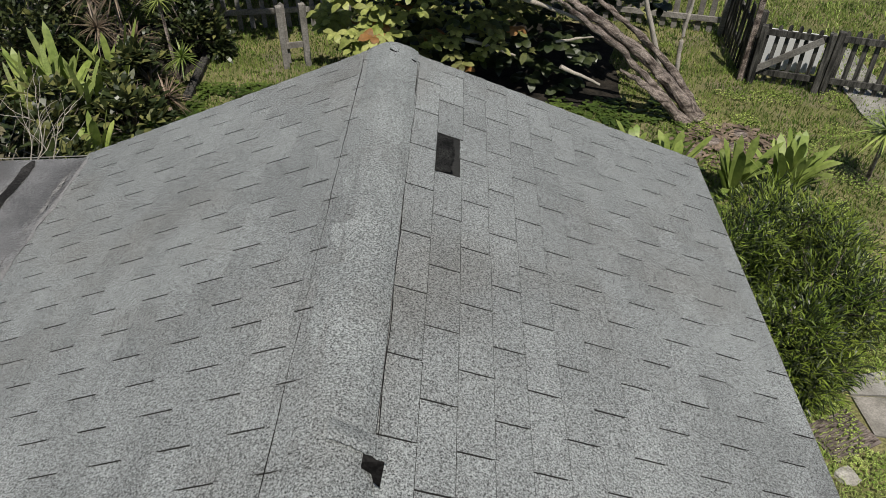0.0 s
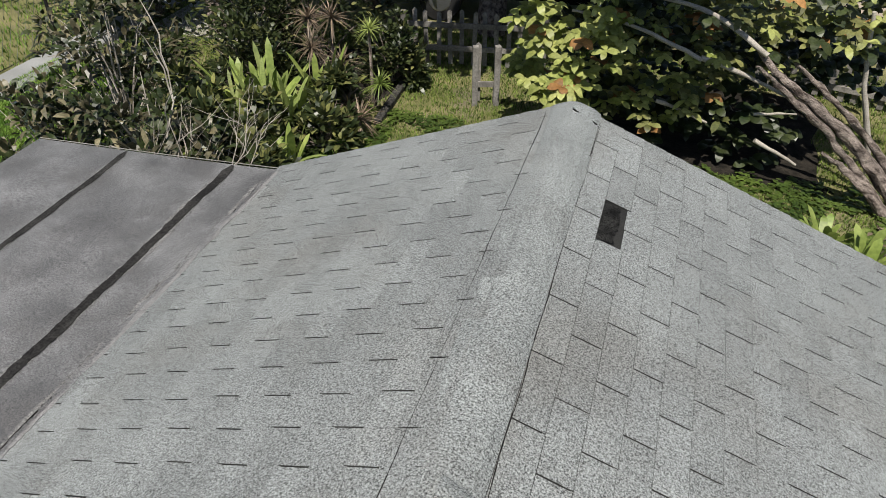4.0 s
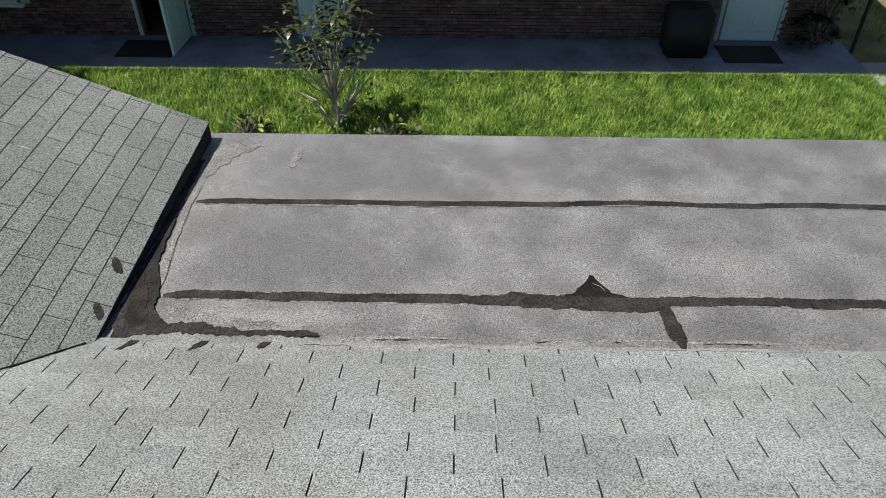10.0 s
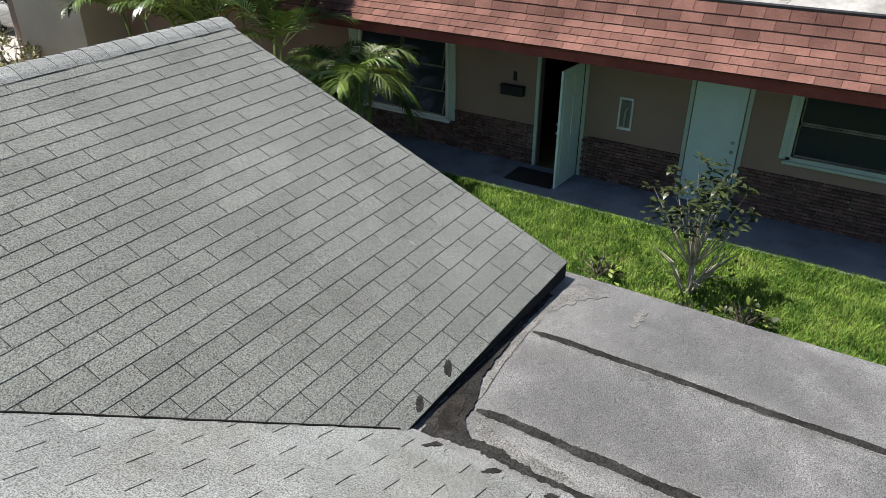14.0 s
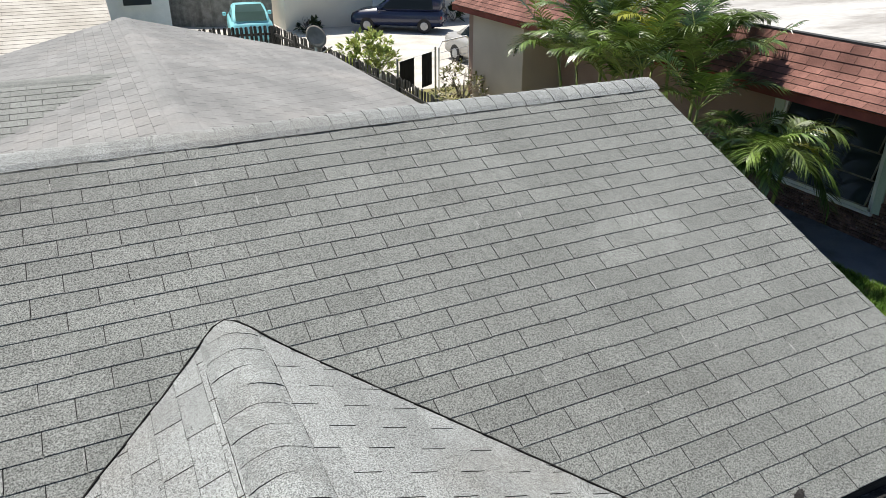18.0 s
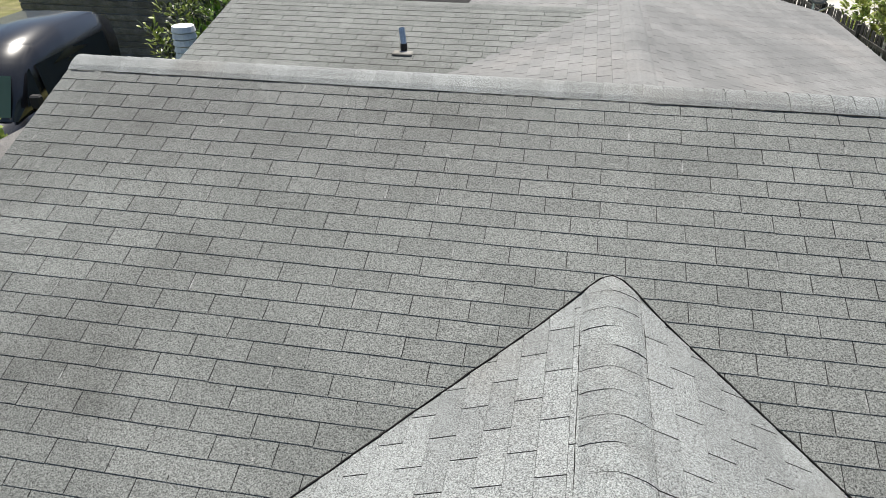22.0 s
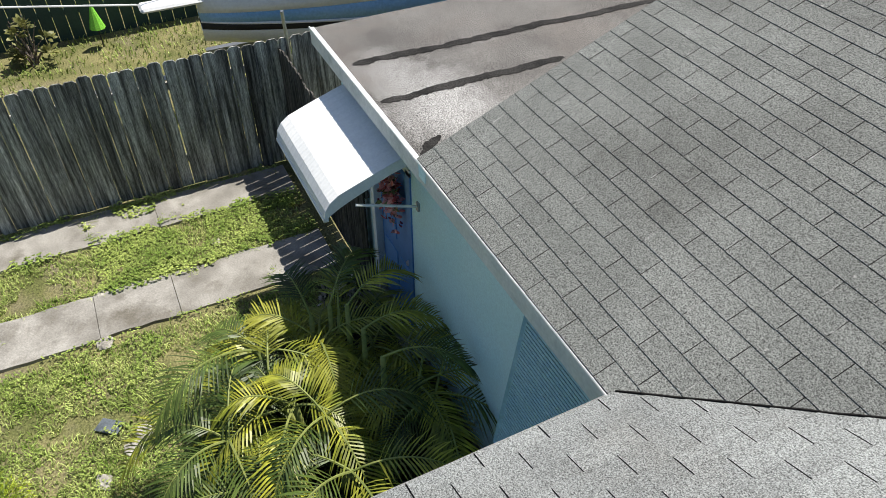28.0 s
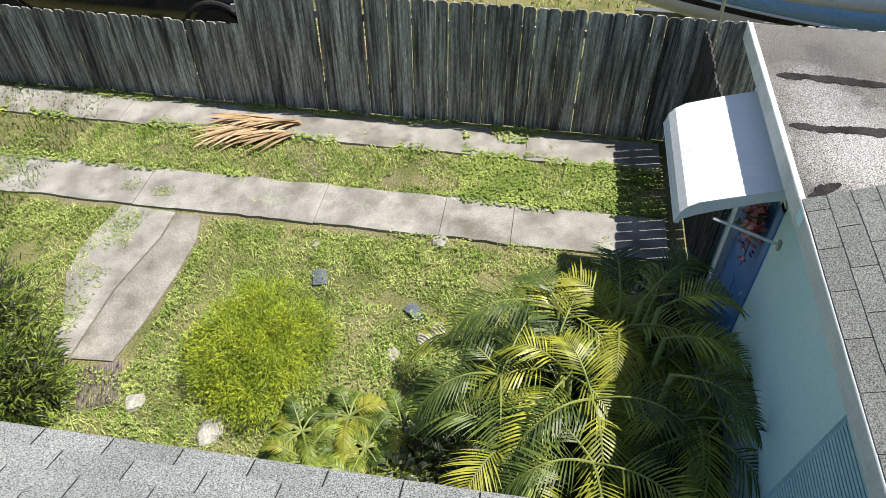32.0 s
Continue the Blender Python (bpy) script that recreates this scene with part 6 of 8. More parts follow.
for k in range(40):
    a, r, z = rr.uniform(0, 6.28), 0.68 * math.sqrt(rr.random()), rr.uniform(1.0, 1.55)
    p = Vector((-8.55 + r * math.cos(a), -1.55 + r * 1.1 * math.sin(a), z + (0.5 if k < 9 else 0) * (1 - r)))
    if k < 9:
        p.x, p.y = -8.55 + (p.x + 8.55) * 0.4, -1.55 + (p.y + 1.55) * 0.4
    tube(tw, [(-8.55, -1.55, 0.4), (-8.55 + (p.x + 8.55) * 0.5, -1.55 + (p.y + 1.55) * 0.5, p.z * 0.65), p], [0.014, 0.009, 0.004], 5)
    for j in range(10):
        lv.leaf(p + rnd_dir(rr) * 0.09, rnd_dir(rr, -0.2, 0.9), Vector((0, 0, 1)), rr.uniform(0.09, 0.17), 0.055, 0.3, 3, (0.5, 1, 0.8), 0.2)
P(link("branchwork", tw, M_TWIG), cs)
lv.make("foliage", M_LEAFD, cs)
for i, (x, y, s) in enumerate(((-8.1, -0.75, 0.42), (-8.3, -2.7, 0.4), (-7.9, -1.3, 0.3), (-5.0, -2.3, 0.45), (-5.6, -2.2, 0.35))):
    shrub("seedling_bush", "small dark broad-leaved plant on the lawn", (x, y, 0), (s * 0.6, s * 0.7, s * 0.85), 48, 0.13, 85 + i, M_LEAFD, leafw=0.42, group="seedlings", mixed=(M_LILY, 0.3))
# thicket behind the low roof
M_CURL = mat("curled brown olive leaf", (0.035, 0.034, 0.02), (0.2, 0.175, 0.1), 0.4, 3, 40, 0.3, 0, rnd=0.5, spec=0.5, trans=0.12)
M_LILYP = mat("pale upright strap leaf", (0.17, 0.235, 0.055), (0.35, 0.405, 0.14), 0.5, 2, 40, 0.25, 0, rnd=0.25, spec=0.4, trans=0.25)
for i, (x, y, n, ln, w) in enumerate(((-5.25, 8.2, 14, 1.3, 0.068), (-4.85, 8.1, 14, 1.25, 0.068), (-5.65, 8.1, 13, 1.25, 0.065), (-4.5, 7.0, 14, 1.0, 0.075))):
    strap_clump("strap_leaf_plant", "clump of tall pale green upright strap leaves", (x, y, 0), n, ln, w, 190 + i, M_LILYP, 0.42 if i < 3 else 0.75, "strap leaf plants", 1.1)
for i, (x, y, sx, h, n, m, mx) in enumerate(((-6.0, 6.6, 0.95, 1.35, 900, M_LEAFD, (M_LEAFO, 0.4)), (-7.2, 6.3, 0.8, 1.15, 620, M_LEAFD, (M_LEAFO, 0.25)), (-5.0, 5.9, 0.75, 1.2, 620, M_LEAFO, (M_LEAFD, 0.5)),
                                             (-7.3, 7.8, 1.0, 1.5, 800, M_LEAFD, (M_LEAFO, 0.3)), (-4.3, 5.6, 0.6, 0.8, 420, M_LEAFO, (M_LILY, 0.4)), (-8.4, 9.2, 1.2, 1.6, 800, M_LEAFD, (M_LEAFO, 0.3)))):
    shrub("thicket_bush", "tangled bush with bare pale branches and curled brownish leaves", (x, y, 0), (sx, sx * 0.9, h), n, 0.2, 90 + i, M_CURL if i != 4 else m, twigs=26, twig_mat=M_TWIG, leafw=0.36, group="thicket", droop=0.7, mixed=(M_LEAFD, 0.6) if i != 4 else mx)
for i, (x, y, sx, h) in enumerate(((-6.6, 10.4, 0.9, 1.5), (-5.6, 10.8, 0.9, 1.7), (-4.2, 10.6, 0.55, 0.9), (-6.2, 9.6, 0.7, 1.0))):
    shrub("shade_bush", "dense dark-leaved bush in the shady bed", (x, y, 0), (sx, sx, h), 1500, 0.13, 160 + i, M_LEAFD, leafw=0.42, group="shade bushes", mixed=(M_LEAFO, 0.12))
for i, (x, y, n, ln, w) in enumerate(((-4.95, 7.9, 10, 0.75, 0.10), (-5.6, 7.5, 10, 0.7, 0.10), (-4.75, 9.0, 12, 1.2, 0.09))):
    strap_clump("strap_leaf_plant", LILY + " in shade", (x, y, 0), n, ln, w, 170 + i, M_LILY, 0.55, "strap leaf plants")
for i, (x, y, sx, h) in enumerate(((-4.6, 6.7, 0.55, 0.75), (-5.2, 7.0, 0.6, 0.9), (-5.0, 7.6, 0.5, 0.8), (-4.3, 8.1, 0.5, 0.7), (-5.9, 7.4, 0.6, 1.0), (-4.5, 8.9, 0.45, 0.8))):
    shrub("bed_plant", "dark leafy plant filling the shady bed", (x, y, 0), (sx, sx, h), 520, 0.17, 280 + i, M_LEAFD, leafw=0.45, group="bed plants", mixed=(M_LEAFO, 0.35))
limb = thing("dead_branches", "pale bare forked branches lying over the thicket", "branches", at=(-5.5, 6.3, 0))
rr = random.Random(101)


def twig(a, d, ln, r, depth):
    """A crooked bare branch that forks as it goes."""
    pts, p = [a], a.copy()
    for k in range(6):
        d = (d + Vector((rr.uniform(-0.35, 0.35), rr.uniform(-0.35, 0.35), rr.uniform(-0.25, 0.3)))).normalized()
        p = p + d * ln / 6
        pts.append(p.copy())
    P(link("branch", tubebm(pts, [r * (1 - 0.75 * k / 6) for k in range(7)], 5), M_TWIG), limb)
    if depth:
        for k in (2, 3, 4, 5):
            twig(pts[k], (d + Vector((rr.uniform(-0.9, 0.9), rr.uniform(-0.9, 0.9), rr.uniform(-0.3, 0.7)))).normalized(), ln * rr.uniform(0.4, 0.65), r * 0.55, depth - 1)


for k in range(7):
    twig(Vector((rr.uniform(-6.6, -4.3), rr.uniform(5.3, 7.0), rr.uniform(0.2, 0.8))), Vector((rr.uniform(-0.8, 0.8), rr.uniform(-0.2, 0.6), rr.uniform(0.2, 0.9))), rr.uniform(0.7, 1.2), 0.009, 1)
twig(Vector((-5.35, 5.9, 0.1)), Vector((-0.25, 0.25, 0.9)), 2.1, 0.019, 1)
twig(Vector((-4.9, 5.5, 0.3)), Vector((0.9, 0.3, 0.45)), 1.5, 0.013, 2)

# leaning sea almond tree with big yellowing leaves
tree = thing("leaning_tree", "old leaning tree with split rough trunk and big yellow-green leaves", "tree", at=(3.15, 8.35, 0))
rr = random.Random(111)
def stem(name, pts, radii, material, groove=0.03):
    """A rough tapering stem, bent smoothly through its points."""
    path, rad = [], []
    p = [Vector(q) for q in pts]
    for k in range(len(p) - 1):
        a, b, c, d = p[max(k - 1, 0)], p[k], p[k + 1], p[min(k + 2, len(p) - 1)]
        for m in range(7):
            t = m / 7
            path.append(0.5 * (2 * b + (c - a) * t + (2 * a - 5 * b + 4 * c - d) * t * t + (3 * b - a - 3 * c + d) * t ** 3))
            rad.append(radii[k] + (radii[k + 1] - radii[k]) * t)
    path.append(p[-1])
    rad.append(radii[-1])
    b = tubebm(path, rad, 12)
    for v in b.verts:
        v.co += Vector((noise.noise(v.co * 8), noise.noise(v.co * 8 + Vector((3, 0, 0))), noise.noise(v.co * 8 + Vector((0, 3, 0))))) * groove + Vector((0, 0, 1)) * 0.5 * groove * noise.noise(Vector((v.co.x * 3, v.co.y * 26, v.co.z * 3)))
    return P(link(name, b, material), tree)


stem("trunk", [(3.24, 8.72, 0.0), (2.53, 8.75, 0.77), (1.9, 8.75, 1.27), (1.41, 8.75, 1.6), (1.0, 8.8, 1.95)], [0.1, 0.07, 0.058, 0.045, 0.025], M_BARK)
stem("trunk", [(3.05, 8.6, 0.0), (2.47, 8.68, 0.6), (1.98, 8.7, 1.08), (1.52, 8.7, 1.42), (1.1, 8.6, 1.75)], [0.08, 0.05, 0.045, 0.035, 0.02], M_BARK)
stem("trunk", [(3.3, 8.8, 0.0), (2.75, 8.9, 0.72), (2.2, 8.95, 1.2), (1.6, 9.0, 1.65)], [0.08, 0.05, 0.04, 0.02], M_BARK)
stem("trunk", [(3.1, 8.62, 0.0), (2.75, 8.62, 0.3), (2.35, 8.6, 0.62), (2.05, 8.58, 0.8)], [0.07, 0.05, 0.035, 0.02], M_BARK)
for pts, r in (([(2.8, 9.2, 0.3), (2.67, 9.2, 0.72), (2.4, 9.2, 1.46), (2.23, 9.2, 2.3)], 0.045), ([(3.0, 9.2, 0.2), (2.97, 9.2, 0.6), (2.96, 9.2, 1.05), (3.0, 9.2, 1.5)], 0.035), ([(1.34, 8.9, 0.67), (1.6, 8.9, 0.56), (1.9, 8.9, 0.42)], 0.03),
               ([(0.06, 9.0, 0.99), (0.4, 9.0, 0.9), (0.74, 9.0, 0.77)], 0.028), ([(0.49, 8.9, 1.66), (1.0, 8.9, 1.52), (1.53, 8.85, 1.33)], 0.035), ([(1.27, 9.1, 0.93), (1.5, 9.1, 0.97), (1.74, 9.0, 1.05)], 0.022),
               ([(0.5, 8.85, 1.66), (-0.4, 8.8, 2.0), (-1.1, 8.8, 2.1)], 0.03), ([(1.2, 8.7, 1.85), (0.4, 9.0, 2.2), (-0.9, 9.2, 2.3)], 0.035)):
    stem("limb", pts, [r * (1 - 0.5 * k / (len(pts) - 1)) for k in range(len(pts))], M_TWIG, 0.012)
def crown(name, centres, n, leaf, material, seed, parent, rad, w=0.62):
    lv, rr = Leaves(), random.Random(seed)
    for k in range(n):
        c, R_ = rr.choice(centres), rad
        q = Vector(c) + rnd_dir(rr, -0.7, 1.0) * R_ * rr.uniform(0.25, 1.0)
        hub = q
        a = rr.uniform(0, 6.28)
        for j in range(5):
            d = Vector((math.cos(a + j * 1.26), math.sin(a + j * 1.26), rr.uniform(-0.2, 0.5)))
            lv.leaf(hub, d, Vector((rr.uniform(-0.3, 0.3), -0.5, 1)), leaf * rr.uniform(0.6, 1.15), leaf * w * rr.uniform(0.8, 1.15), rr.uniform(0.05, 0.6), 6, (0.2, 0.42, 0.7, 0.95, 1.0, 0.8), 0.3)
    return lv.make("foliage", material, parent)
cy = [(-1.45, 8.9, 1.7), (-1.1, 8.4, 1.3), (-1.7, 9.3, 1.1), (-0.7, 8.6, 1.9), (-1.5, 9.0, 2.3), (-0.9, 8.9, 2.5)]
crown("crown", cy, 150, 0.19, M_LEAFY, 112, tree, 0.46, 0.5)
crown("crown", cy, 9, 0.19, M_LEAFR, 113, tree, 0.4)
cd = [(-0.4, 9.6, 1.6), (0.3, 9.7, 1.9), (0.9, 9.4, 2.1), (1.5, 9.6, 1.9), (0.5, 9.2, 1.2), (-0.2, 9.3, 0.9), (2.2, 9.6, 2.1), (1.0, 10.2, 1.2), (2.8, 9.6, 2.0), (-1.0, 9.8, 1.0)]
crown("crown", cd, 190, 0.17, M_LEAFO, 114, tree, 0.6, 0.5)
crown("crown", cd, 120, 0.17, M_LEAFY, 115, tree, 0.65, 0.5)
crown("crown", cd, 16, 0.2, M_LEAFR, 116, tree, 0.6)
# high leaves out of view, added to shade the bed below
hi = [(x, y, z) for x in (-0.2, 0.5) for y, z in ((7.9, 3.3), (8.7, 3.5), (9.6, 3.4))]
crown("crown", hi, 150, 0.22, M_LEAFD, 118, tree, 0.62)
crown("crown", [(-0.6, 10.3, 0.6), (0.2, 10.2, 1.4), (1.0, 10.4, 1.6), (1.9, 10.3, 1.5), (0.4, 9.6, 0.5), (1.3, 9.7, 0.5), (2.4, 10.4, 1.2), (-0.4, 9.9, 1.8)], 260, 0.2, M_LEAFD, 119, tree, 0.6)
crown("crown", cd + [(0.2, 10.6, 0.6), (-1.2, 10.4, 0.7), (1.4, 10.5, 0.8)], 130, 0.18, M_LEAFD, 117, tree, 0.7)
for i, (x, y) in enumerate(((3.3, 8.1), (3.55, 7.95), (3.0, 7.85), (3.7, 8.3))):
    bm = bmesh.new()
    bmesh.ops.create_icosphere(bm, subdivisions=2, radius=0.1)
    for v in bm.verts:
        v.co = Vector((v.co.x * 1.3, v.co.y, v.co.z * 0.55)) * (1 + 0.45 * noise.noise(v.co * 7 + Vector((i * 5, 0, 0)))) + Vector((x, y, 0.03))
    tagged(link("tree_root_rock", bm, M_BARK), "rough stone among the tree roots", "stone", "root stones")

# loose things on the east yard
for i, (x, y, r) in enumerate(((4.18, 0.81, 0.085), (3.97, 1.09, 0.07), (5.27, 2.19, 0.05), (2.95, 2.45, 0.11), (3.12, 3.2, 0.08), (4.3, 0.72, 0.08), (5.5, 0.9, 0.08), (2.9, 0.3, 0.1), (6.2, 0.85, 0.07), (6.5, -0.4, 0.06))):
    bm = bmesh.new()
    bmesh.ops.create_icosphere(bm, subdivisions=2, radius=r)
    for v in bm.verts:
        v.co = Vector((v.co.x * 1.2, v.co.y, v.co.z * 0.4)) * (1 + 0.5 * noise.noise(v.co * (1.2 / r) + Vector((i * 5, 0, 0)))) + Vector((x, y, r * 0.2))
    tagged(link("pale_rock", bm, M_STONE), "small pale limestone rock half sunk in the lawn", "rock", "pale rocks")
M_SLATE = mat("dark slate", (0.07, 0.085, 0.1), (0.15, 0.175, 0.2), 0.6, 6, 60, 0.3, 0.3)
for x, y, a in ((4.80, 2.02, 0.3), (4.50, 0.98, 0.9)):
    tagged(link("slate_tile", boxbm((-0.11, -0.07, 0), (0.11, 0.07, 0.012), 0.004, pose(x, y, 0.012, 4, 2, math.degrees(a))), M_SLATE), "dark square slate tile lying in the grass", "tile", "slate tiles")
fr = thing("fallen_palm_frond", "dry tan fallen palm frond across the strip", "palm frond", at=(7.05, 3.7, 0))
rr = random.Random(131)
for k in range(96):
    t = k / 95
    a = Vector((7.28 - 0.25 * (k % 2), 2.95 + 0.75 * t, 0.06 + 0.05 * rr.random()))
    d = Vector((rr.uniform(-0.6, 0.0) - 0.2 * (k % 2), 0.75 + rr.uniform(-0.2, 0.25), rr.uniform(0, 0.14)))
    lv = Leaves()
    lv.leaf(a, d, Vector((0, 0, 1)), rr.uniform(0.35, 0.75), 0.04, 0.1, 4, (0.7, 1, 1, 0.6), 0.3)
    lv.make("leaflet", M_DEAD, fr)
P(link("rib", tubebm([(7.3, 2.95, 0.05), (7.2, 3.6, 0.07), (6.95, 4.3, 0.05)], [0.02, 0.014, 0.006], 6), M_DEAD), fr)
wr = thing("door_wreath", "dried red and orange flower spray hanging on the blue door", "wreath", at=(4.3, WALLN - 0.03, 1.7))
for m_, s in ((mat("dried red flower", (0.34, 0.04, 0.05), (0.55, 0.16, 0.17), 0.8, 6, 40, 0.3, 0, rnd=0.3), 1), (mat("faded pink flower", (0.45, 0.16, 0.18), (0.6, 0.3, 0.3), 0.8, 6, 40, 0.3, 0, rnd=0.3), 2), (M_LEAFO, 3)):
    rr = random.Random(140 + s)
    lv = Leaves()
    for k in range(140 if s < 3 else 40):
        p = Vector((4.46 + rr.gauss(0, 0.07), WALLN + rr.uniform(0.0, 0.09), 1.66 + rr.gauss(0, 0.14)))
        lv.leaf(p, rnd_dir(rr, -0.8, 0.8), Vector((0, 1, 0)), rr.uniform(0.04, 0.08), 0.035, 0.2, 2, (0.7, 1.0), 0.2)
    tagged(lv.make("flower_spray", m_, wr), kind="stuff")

gr = thing("metal_grate", "dark brown metal grate lying by the path", "grate", at=(3.25, 3.6, 0))
for k in range(9):
    P(link("grate_bar", boxbm((-0.22, -0.16 + 0.04 * k - 0.008, 0.02), (0.22, -0.16 + 0.04 * k + 0.008, 0.045), 0, pose(3.23, 3.6, 0, 0, 0, 25)), M_BARK), gr)
P(link("grate_plate", boxbm((-0.24, -0.19, 0), (0.24, 0.19, 0.022), 0.003, pose(3.23, 3.6, 0, 0, 0, 25)), M_MORT), gr)

lv, rr = Leaves(), random.Random(300)
for k in range(420):
    a, r = rr.uniform(0, 6.28), 0.75 * math.sqrt(rr.random())
    lv.leaf(Vector((3.5 + r * math.cos(a), 8.0 + 0.7 * r * math.sin(a), rr.uniform(0.02, 0.06))), rnd_dir(rr, -0.05, 0.3), Vector((0, 0, 1)), rr.uniform(0.08, 0.2), 0.05, 0.1, 3)
tagged(lv.make("leaf_litter", mat("dry brown litter", (0.11, 0.08, 0.055), (0.22, 0.165, 0.12), 0.85, 4, 40, 0.3, 0, rnd=0.4)), "dry brown fallen leaves round the tree root", "leaf litter", kind="stuff")

# ---- rear roofs of the house ----
rear = thing("rear_wing", "lower rear wing with bleached grey shingle roofs", "building", at=(0, -10, 0))
RRX, RRZ, RRN, RRS = -0.65, 3.50, -5.6, -13.9
M_SHF = mat("bleached grey shingle", (0.165, 0.167, 0.165), (0.22, 0.221, 0.217), 0.95, 1.0, 90, 0.3, 0.4, rnd=0.08, spec=0.2, stain=(0.235, 0.23, 0.222), stain_scale=0.6)
def plain_roof(name, corners, th=0.03, material=None):
    bm = bmesh.new()
    slab(bm, corners, th)
    return P(link(name, bm, material or M_DECK), rear)
sr = 0.25
ew = plain_roof("roof_slope", [(RRX, RRN, RRZ), (-4.25, RRN, RRZ - sr * 3.6), (-4.25, RRS, RRZ - sr * 3.6), (RRX, RRS, RRZ)], material=M_SHF)
shingle_slope(ew, (-4.25, RRN, RRZ - sr * 3.6), (0, -1, 0), (1, 0, sr), RRN - RRS, math.hypot(3.6, sr * 3.6), M_SHF, lambda p: True, (-2, -8, 3.3), 0.1, th=0.006, limit=0, expo=0.14)
ee = plain_roof("roof_slope", [(RRX, RRN, RRZ), (3.4, RRN, RRZ - sr * 4.05), (3.4, RRS, RRZ - sr * 4.05), (RRX, RRS, RRZ)])
shingle_slope(ee, (3.4, RRS, RRZ - sr * 4.05), (0, 1, 0), (-1, 0, sr), RRN - RRS, math.hypot(4.05, sr * 4.05), M_SHF, lambda p: p.z > 2.9, (0.5, -8, 3.3), 0.1, th=0.011, limit=200, gap=0.0045, worn=False, expo=0.14)
CGY, CGZ = -9.6, 3.42
cn = plain_roof("roof_slope", [(-0.5, CGY, CGZ), (4.62, CGY, CGZ), (4.55, -6.9, CGZ - 0.24 * 2.7), (-0.5, -6.9, CGZ - 0.24 * 2.7)])
plain_roof("roof_slope", [(-0.5, CGY, CGZ), (4.62, CGY, CGZ), (4.55, -12.4, CGZ - 0.24 * 2.8), (-0.5, -12.4, CGZ - 0.24 * 2.8)], material=M_SHM)
shingle_slope(cn, (4.6, -6.9, CGZ - 0.24 * 2.7), (-1, 0, 0), (0, -1, 0.24), 4.9, math.hypot(2.7, 0.24 * 2.7), M_SHM, lambda p: p.z > RRZ - sr * abs(p.x - RRX) - 0.05, (2.5, -8.2, 3.1), 0.1, th=0.004, limit=150, expo=0.14)
rcap = cap_mesh("cap", 0.15, 0.4, sr, 0.0025, M_SHF, False)
for k in range(23):
    P(new("ridge_cap", rcap), rear).matrix_basis = pose(RRX, RRN - 0.36 * k, RRZ + 0.004, 0, 0, 180)
ccap = cap_mesh("cap", 0.15, 0.4, 0.24, 0.0025, M_SHM, False)
for k in range(13):
    P(new("ridge_cap", ccap), rear).matrix_basis = pose(-0.1 + 0.36 * k, CGY, CGZ + 0.006, 0, 0, -90)
P(link("wall", boxbm((-3.9, RRS + 0.3, 0), (3.2, -6.6, 2.5)), M_AQUA), rear)
P(link("wall", boxbm((3.2, -12.0, 0), (4.35, -6.9, 2.6)), M_AQUA), rear)
vp = thing("vent_pipe", "bent blue-grey plumbing vent pipe on the rear roof", "vent pipe", at=(1.95, -8.35, 3.1))
P(link("pipe", tubebm([(1.95, -8.35, 3.06), (1.955, -8.36, 3.2)], 0.042, 10), M_DARK), vp)
P(link("pipe", tubebm([(1.955, -8.36, 3.19), (1.99, -8.41, 3.37)], 0.036, 10), mat("bleached blue plastic pipe", (0.28, 0.36, 0.46), (0.4, 0.48, 0.58), 0.6)), vp)
P(link("flashing", boxbm((1.83, -8.48, 3.095), (2.07, -8.2, 3.12), 0.01), M_CONC), vp)
wv = thing("roof_ventilator", "white ribbed round ventilator on the rear roof", "ventilator", at=(5.3, -9.3, 2.6))
for k in range(5):
    P(link("ring", tubebm([(5.3, -9.3, 2.62 + k * 0.09), (5.3, -9.3, 2.69 + k * 0.09)], [0.17, 0.15], 16), M_WHITE), wv)
P(link("base", tubebm([(5.3, -9.3, 0.0), (5.3, -9.3, 2.62)], 0.12, 12), M_CONC), wv)
dish = thing("satellite_dish", "grey satellite dish on a pole beside the rear roof", "dish", at=(-5.0, -17.4, 0))
bm = bmesh.new()
mt_ = pose(-4.98, -17.35, 2.36, -62, 0, 20)
rings_ = [[bm.verts.new(mt_ @ Vector((r * math.cos(a), r * math.sin(a), 0.35 * r * r))) for a in (2 * math.pi * k / 28 for k in range(28))] for r in (0.02, 0.09, 0.16, 0.22, 0.28)]
for a, b in zip(rings_, rings_[1:]):
    for k in range(28):
        bm.faces.new((a[k], a[(k + 1) % 28], b[(k + 1) % 28], b[k]))
bm.faces.new(rings_[0])
bmesh.ops.recalc_face_normals(bm, faces=bm.faces)
bmesh.ops.solidify(bm, geom=bm.faces[:], thickness=0.01)
P(link("reflector", bm, M_CONCD, smooth=True), dish)
P(link("pole", tubebm([(-5.0, -17.45, 0), (-5.0, -17.45, 2.35)], 0.04, 8), M_METAL), dish)
P(link("feed_arm", tubebm([(-5.05, -17.3, 1.95), (-5.2, -16.8, 2.2)], 0.02, 6), M_METAL), dish)

# ---- house behind ----
hb = thing("rear_house", "low house with bleached beige shingle roof and grey siding", "house", at=(5, -18, 0))
M_BEIGE = mat("bleached beige shingle", (0.36, 0.34, 0.3), (0.46, 0.44, 0.4), 0.95, 1.2, 60, 0.2, 0.2, rnd=0.06, spec=0.2)
bm = bmesh.new()
slab(bm, [(-0.6, -16.3, 2.5), (14, -16.3, 2.5), (14, -22.5, 4.1), (-0.6, -22.5, 4.1)], 0.05)
